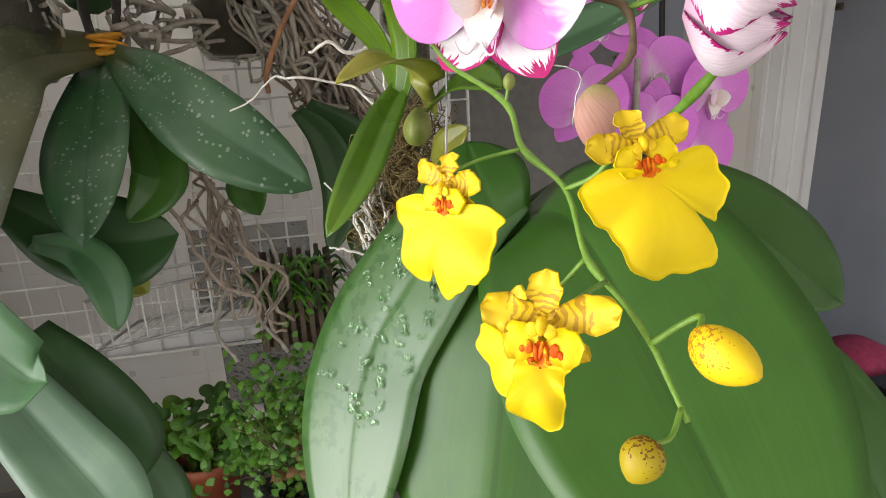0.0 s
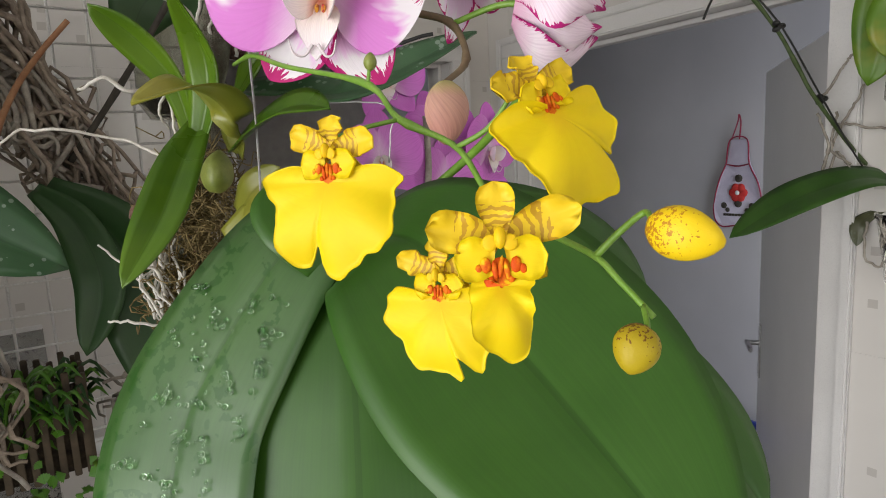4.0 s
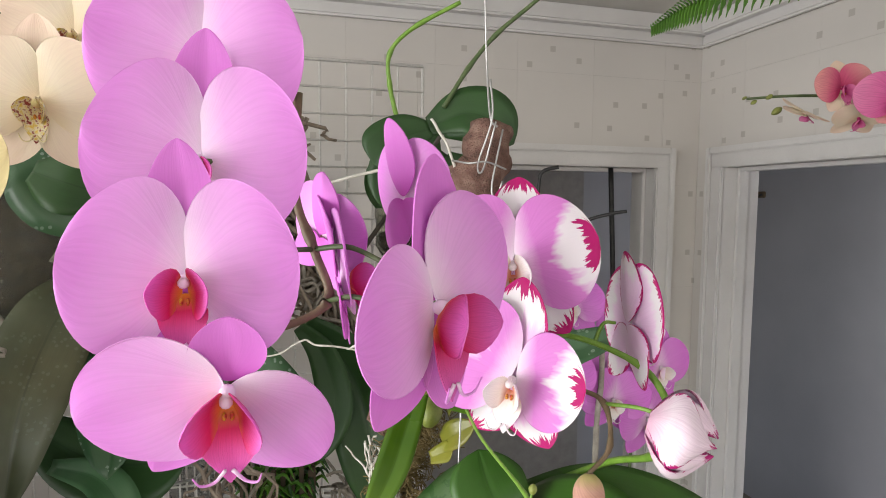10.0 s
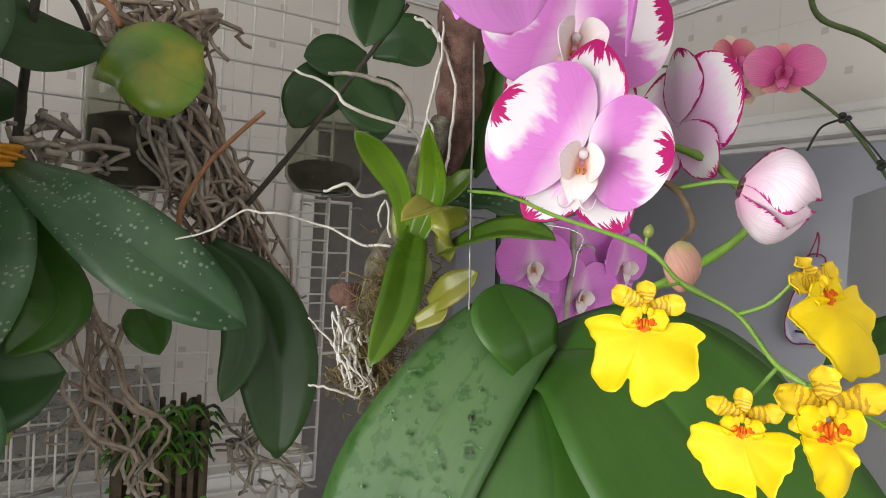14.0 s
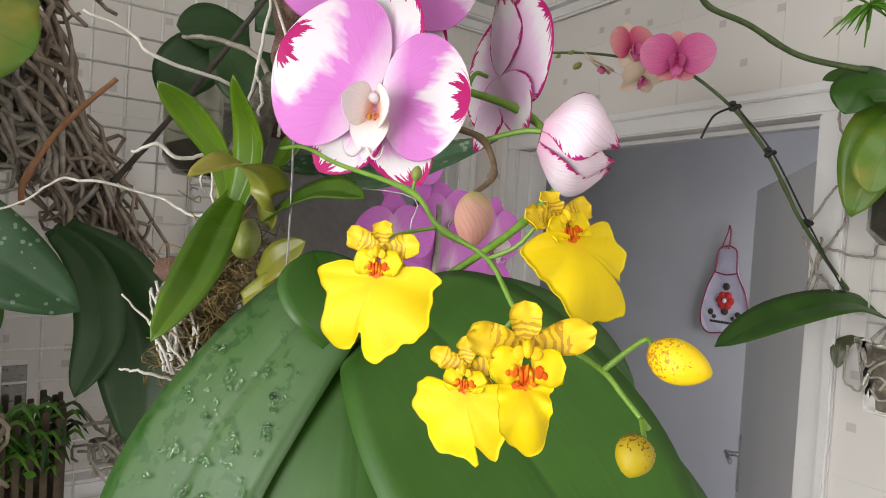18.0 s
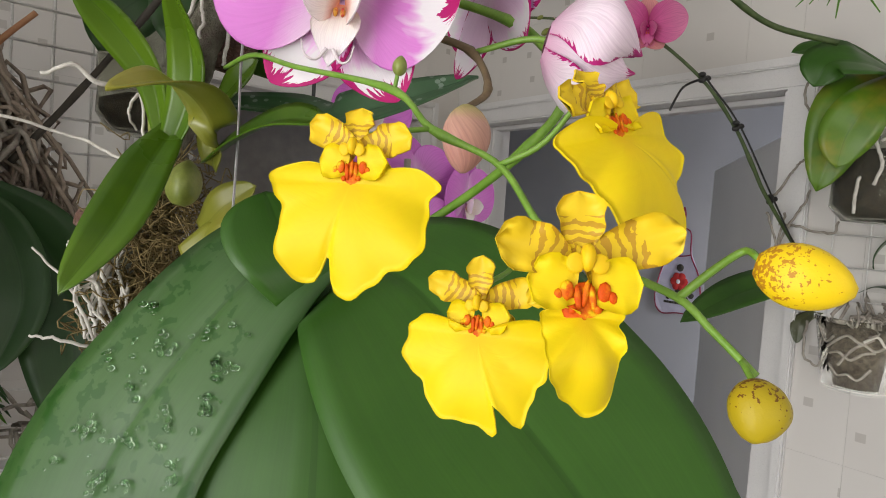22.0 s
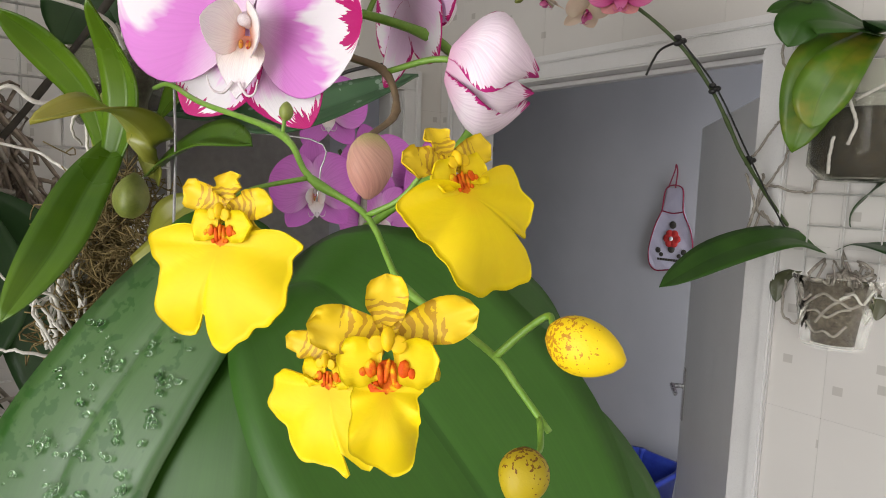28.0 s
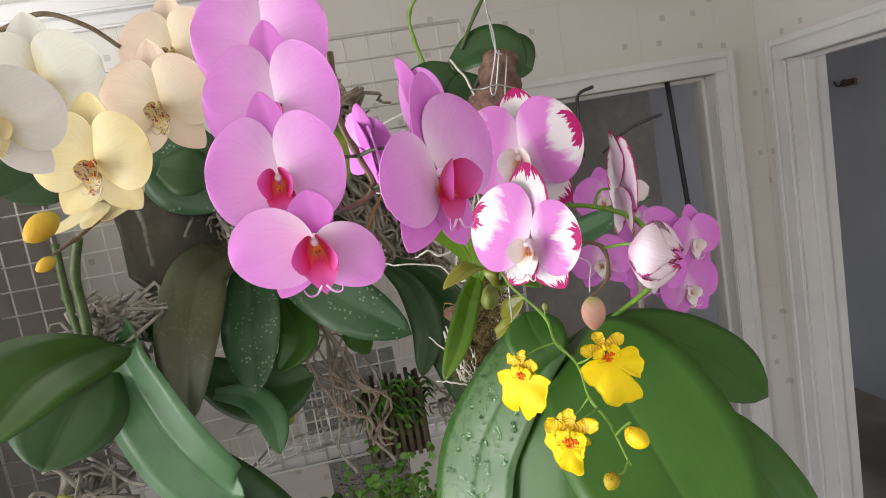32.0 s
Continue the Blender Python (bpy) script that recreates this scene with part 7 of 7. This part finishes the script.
# bench carrying the potted ivy and the maidenhair fern
BENCH = mottled("grey_board", [(0.3, (0.13, 0.12, 0.11)), (0.7, (0.2, 0.185, 0.17))], 9, 0.8)
bench = part("plant_bench", one_box(-0.75, 0.35, 0.86, 1.13, 1.02, 1.05, bevel=0.004), BENCH)
tagged(bench, "grey shelf board carrying small potted plants", "shelf", kind="structure")
IP = (-0.176, 0.997, 1.060)
ip = world_thing("flower_pot", (IP[0], IP[1], 1.051), "orange plastic flower pot with ivy", "plant pot")
lathe("pot", (IP[0], IP[1], 1.051), [(0, 0), (0.042, 0), (0.056, 0.085), (0.061, 0.086), (0.062, 0.105), (0.056, 0.105), (0.052, 0.08), (0, 0.08)], TERRACOTTA, ip, "orange plastic pot", seg=28)
ivy = world_thing("ivy", (IP[0], IP[1], 1.14), "ivy with lobed green leaves in an orange pot", "plant")
rg = np.random.default_rng(8)


def small_leaf(lobes):
    """A thin lobed ivy leaf, or a fan-shaped maidenhair leaflet with a toothed rim, one unit long."""
    n = 29
    rim = []
    for i in range(n):
        if lobes:
            a = -2.75 + 5.5 * i / (n - 1)
            r = 0.28 + 0.3 * abs(math.cos(a * 1.3)) ** 1.5 + 0.14 * max(0.0, math.cos(a)) ** 3
            rim.append((r * math.sin(a), 0.35 + r * math.cos(a), 0.16 * r * r - 0.1 * r * math.cos(a)))
        else:
            a = -0.95 + 1.9 * i / (n - 1)
            r = 0.92 + 0.07 * math.cos(i * 1.57)
            rim.append((0.8 * r * math.sin(a), r * math.cos(a), -0.12 * a * a))
    hub = (0.0, 0.33 if lobes else 0.0, 0.0)
    top = [hub] + rim
    V = top + [(x, y, z - 0.02) for x, y, z in top]
    k = n + 1
    Fc = []
    for i in range(1, n):
        Fc += [(0, i + 1, i), (k, k + i, k + i + 1), (i, i + 1, k + i + 1, k + i)]
    Fc += [(0, 1, k + 1, k), (n, 0, k, k + n)]
    return V, Fc, [(0.5 + x * 0.5, y) for x, y, z in V]


def leaf_cluster(parent, centre, spread, count, size, mats, seed, name="leaf", lobes=True):
    """Small leaves on a few twigs; alike leaves share one mesh."""
    r_ = np.random.default_rng(seed)
    meshes = []
    for mt in mats:
        V, Fc, U = small_leaf(lobes)
        me = raw(name, V, Fc, U)
        me.materials.append(mt)
        me.polygons.foreach_set("use_smooth", [True] * len(me.polygons))
        meshes.append(me)
    for i in range(count):
        p = Vector(centre) + Vector([float(r_.normal() * s) for s in spread])
        o = new(name, meshes[i % len(meshes)])
        k = size * float(r_.uniform(0.6, 1.2))
        o.parent = parent
        o.matrix_parent_inverse = parent.matrix_world.inverted()
        nrm = Vector((float(r_.normal() * 0.5), -0.8 + float(r_.normal() * 0.4), 0.7 + float(r_.normal() * 0.4)))
        o.matrix_basis = facing(p, nrm, float(r_.uniform(0, 360))) @ Matrix.Diagonal((k, k, k, 1))
        if i % 4 == 0:
            q = Vector(centre) + (p - Vector(centre)) * 0.3 - Vector((0, 0, spread[2]))
            sprig("twig", [tuple(q), tuple((p + q) / 2 + Vector((0, 0, 0.01))), tuple(p)], 0.0008, STEM_BROWN, parent, n=6, sides=4)


leaf_cluster(ivy, (IP[0], IP[1] - 0.01, 1.19), (0.045, 0.03, 0.03), 64, 0.042, [GREEN_FERN, GREEN_BIG, GREEN_FRESH], 4)
MP = (-0.011, 0.860, 1.259)
maid = world_thing("maidenhair", (MP[0], MP[1], 1.06), "maidenhair fern with many small fresh green leaflets", "fern")
leaf_cluster(maid, off(MP, 0.0, 0, 0.0), (0.05, 0.03, 0.055), 300, 0.0135, [GREEN_FERN, GREEN_FRESH, GREEN_BIG], 5, "leaflet", False)
leaf_cluster(maid, off(MP, 0.02, -0.03, -0.02), (0.02, 0.015, 0.02), 26, 0.022, [mottled("withered_leaf", [(0.3, (0.12, 0.06, 0.02)), (0.7, (0.3, 0.18, 0.07))], 90, 0.8)], 6, "dry_leaflet", False)
V0, F0, U0 = small_leaf(False)
r_ = np.random.default_rng(77)
Vm, Fm, Um = [], [], []
for i in range(650):
    p = Vector(MP) + Vector((float(r_.normal() * 0.055), float(r_.normal() * 0.03) + 0.012, float(r_.normal() * 0.058)))
    k = 0.0125 * float(r_.uniform(0.6, 1.2))
    mt = facing(p, Vector((float(r_.normal() * 0.5), -0.8 + float(r_.normal() * 0.4), 0.7 + float(r_.normal() * 0.4))), float(r_.uniform(0, 360))) @ Matrix.Diagonal((k, k, k, 1))
    n0 = len(Vm)
    Vm += [tuple(mt @ Vector(v)) for v in V0]
    Fm += [tuple(n0 + a for a in q) for q in F0]
    Um += U0
small = hang(mesh_part("foliage", raw("foliage", Vm, Fm, Um), GREEN_FERN, None, "dense small leaflets"), maid)
small["kind"] = "stuff"
mp_ = (MP[0], MP[1] + 0.02, 1.051)
lathe("pot", mp_, [(0, 0), (0.045, 0), (0.06, 0.1), (0.065, 0.1), (0.065, 0.115), (0.058, 0.115), (0.05, 0.09), (0, 0.09)], PLASTIC_BLACK, maid, "black plastic pot", seg=28)

# ---------------------------------------------------------------- bedroom: apron, blue box, red box, weights
CLOTH = mottled("apron_cloth_lilac", [(0.3, (0.5, 0.46, 0.58)), (0.7, (0.62, 0.58, 0.68))], 14, 0.9, fine=400)
RED_TRIM = mottled("apron_trim_red", [(0.3, (0.22, 0.02, 0.05)), (0.7, (0.34, 0.03, 0.07))], 40, 0.9)
RED_CLOTH = mottled("flower_patch_red", [(0.3, (0.5, 0.02, 0.02)), (0.7, (0.62, 0.05, 0.04))], 40, 0.9)
BLUE_PL = mottled("blue_plastic", [(0.3, (0.015, 0.03, 0.26)), (0.7, (0.03, 0.06, 0.36))], 10, 0.4)
AX = 2.985
apron = world_thing("apron", (AX, 1.63, 1.5), "lilac apron with red piping and a red flower patch", "apron")


def ap(px, py, dx=0.0):
    """A place on the apron, from its own outline: across and up, in its width and height."""
    return (AX - dx, AYC - px * 0.25, AZT - py * 0.55)


AZT, AYC = 1.865, 1.7125
outline = [(-0.25, 0.42), (-0.17, 0.2), (0.17, 0.2), (0.23, 0.42), (0.42, 0.6), (0.5, 0.8), (0.46, 0.92), (0.3, 0.97), (0.0, 0.98), (-0.3, 1.0), (-0.46, 0.94), (-0.5, 0.8), (-0.4, 0.58)]
bm = bmesh.new()
front = [bm.verts.new(ap(x, y, 0.012 + 0.006 * math.sin(9 * x))) for x, y in outline]
back = [bm.verts.new(ap(x, y, 0.004)) for x, y in outline]
bm.faces.new(front)
bm.faces.new(back[::-1])
for i in range(len(outline)):
    j = (i + 1) % len(outline)
    bm.faces.new((front[i], back[i], back[j], front[j]))
bmesh.ops.recalc_face_normals(bm, faces=bm.faces)
hang(part("cloth", bm, CLOTH, None, "lilac cloth"), apron)
for nm, o_ in (("piping", outline + [outline[0]]), ("neck_loop", [(-0.14, 0.2), (-0.02, 0.04), (0.0, -0.02), (0.04, 0.05), (0.02, 0.2)]), ("waist_band", [(-0.26, 0.42), (0.0, 0.44), (0.24, 0.42)])):
    sprig(nm, [ap(x, y, 0.016) for x, y in o_], 0.0036, RED_TRIM, apron, n=6 * len(o_), sides=6)
bm = bmesh.new()
for k in range(6):
    a = k * 1.047
    ell(bm, ap(0.02 + 0.11 * math.cos(a), 0.68 + 0.05 * math.sin(a), 0.018), (0.006, 0.022, 0.022), seg=10, rings=6)
hang(part("flower_patch", bm, RED_CLOTH, None, "red cloth flower", True), apron)
bm = bmesh.new()
ell(bm, ap(0.02, 0.68, 0.026), (0.005, 0.012, 0.012), seg=10, rings=6)
hang(part("patch_heart", bm, PAINT_WHITE, None, "pale heart of the patch", True), apron)
for x, y, r in ((0.02, 0.55, 0.02), (-0.28, 0.8, 0.016), (-0.2, 0.84, 0.012), (0.3, 0.8, 0.016), (0.2, 0.84, 0.012), (0.02, 0.78, 0.02)):
    bm = bmesh.new()
    ell(bm, ap(x, y, 0.016), (0.004, r, r), seg=8, rings=6)
    hang(part("printed_spot", bm, STEM_GREY, None, "", True), apron)
for k in range(9):
    x = -0.26 + k * 0.06
    bm = bmesh.new()
    box(bm, AX - 0.018, AX - 0.014, AYC - x * 0.25 - 0.006, AYC - x * 0.25 + 0.006, AZT - 0.885 * 0.55 - 0.006, AZT - 0.885 * 0.55 + 0.006)
    hang(part("printed_dot", bm, STEM_GREY, None), apron)

bb_ = (2.600, 1.608, 0.275)
tub = world_thing("blue_crate", bb_, "open blue plastic tub standing in the bedroom", "tub")
bx, by, bz = bb_
bm = bmesh.new()
rings = []
for w_, d_, h_ in ((0.155, 0.115, 0.0), (0.19, 0.15, bz + 0.09), (0.212, 0.172, bz + 0.095), (0.212, 0.172, bz + 0.118), (0.192, 0.152, bz + 0.118), (0.186, 0.146, bz + 0.08), (0.15, 0.11, 0.012)):
    rings.append([bm.verts.new((bx + w_ * math.copysign(abs(math.cos(a)) ** 0.4, math.cos(a)), by + d_ * math.copysign(abs(math.sin(a)) ** 0.4, math.sin(a)), h_)) for a in (k * math.tau / 36 for k in range(36))])
for lo, hi in zip(rings, rings[1:]):
    for k in range(36):
        bm.faces.new((lo[k], lo[(k + 1) % 36], hi[(k + 1) % 36], hi[k]))
bm.faces.new(rings[0][::-1])
bm.faces.new(rings[-1])
hang(part("body", bm, BLUE_PL, None, "open blue tub with a rolled rim", True), tub)
sprig("knob", [(bx + 0.03, by + 0.0, bz + 0.02), (bx + 0.035, by - 0.005, bz + 0.15), (bx + 0.04, by - 0.01, bz + 0.2)], [0.012, 0.01, 0.017], BLUE_PL, tub)
cab = part("low_cabinet", one_box(2.30, 2.60, 1.79, 2.005, 0.0, 0.37, bevel=0.02), PLASTIC_BLACK)
tagged(cab, "low black cabinet in the bedroom", "cabinet")
bm = bmesh.new()
bmesh.ops.create_uvsphere(bm, u_segments=28, v_segments=18, radius=1.0)
for v in bm.verts:
    x, y, z = v.co
    k = 1 - 0.25 * max(0.0, z) ** 2
    v.co = (2.53 + 0.215 * x * k + 0.006 * math.sin(9 * y + 5 * z), 2.235 + 0.215 * y * k, max(0.0, 0.205 + 0.215 * math.copysign(abs(z) ** 0.8, z)))
redb = part("red_bag", bm, RED_TRIM, None, "", True)
tagged(redb, "dark red rounded cloth bag on the bedroom floor", "bag")

HK = (2.986, 3.15, 1.985)
hk = world_thing("coat_hook", HK, "small dark coat hook on the bedroom wall", "hook")
hang(part("hook_plate", one_box(HK[0], HK[0] + 0.012, HK[1] - 0.06, HK[1] + 0.06, HK[2] - 0.02, HK[2] + 0.02, bevel=0.004), STEM_BROWN), hk)
for dy in (-0.035, 0.035):
    sprig("peg", [(HK[0], HK[1] + dy, HK[2]), (HK[0] - 0.04, HK[1] + dy, HK[2] - 0.01), (HK[0] - 0.06, HK[1] + dy, HK[2] + 0.02)], 0.006, WIRE_BLACK, hk, n=8)

DBL = (2.6, 1.32, 0.055)
dumb = world_thing("dumbbell", (DBL[0], DBL[1], 0.0), "small black dumbbell lying on the bedroom floor", "dumbbell")
sprig("bar", [off(DBL, -0.1), DBL, off(DBL, 0.1)], 0.014, WIRE_BLACK, dumb, n=3, sides=10)
for sx in (-1, 1):
    bm = bmesh.new()
    bmesh.ops.create_cone(bm, segments=20, radius1=0.055, radius2=0.055, depth=0.06, cap_ends=True, matrix=T(DBL[0] + sx * 0.08, DBL[1], DBL[2]) @ R("Y", 90))
    bmesh.ops.bevel(bm, geom=[e for e in bm.edges if len(e.link_faces) == 2 and e.calc_face_angle() > 1.0], offset=0.012, segments=2, affect="EDGES")
    hang(part("weight", bm, PLASTIC_BLACK, None), dumb)
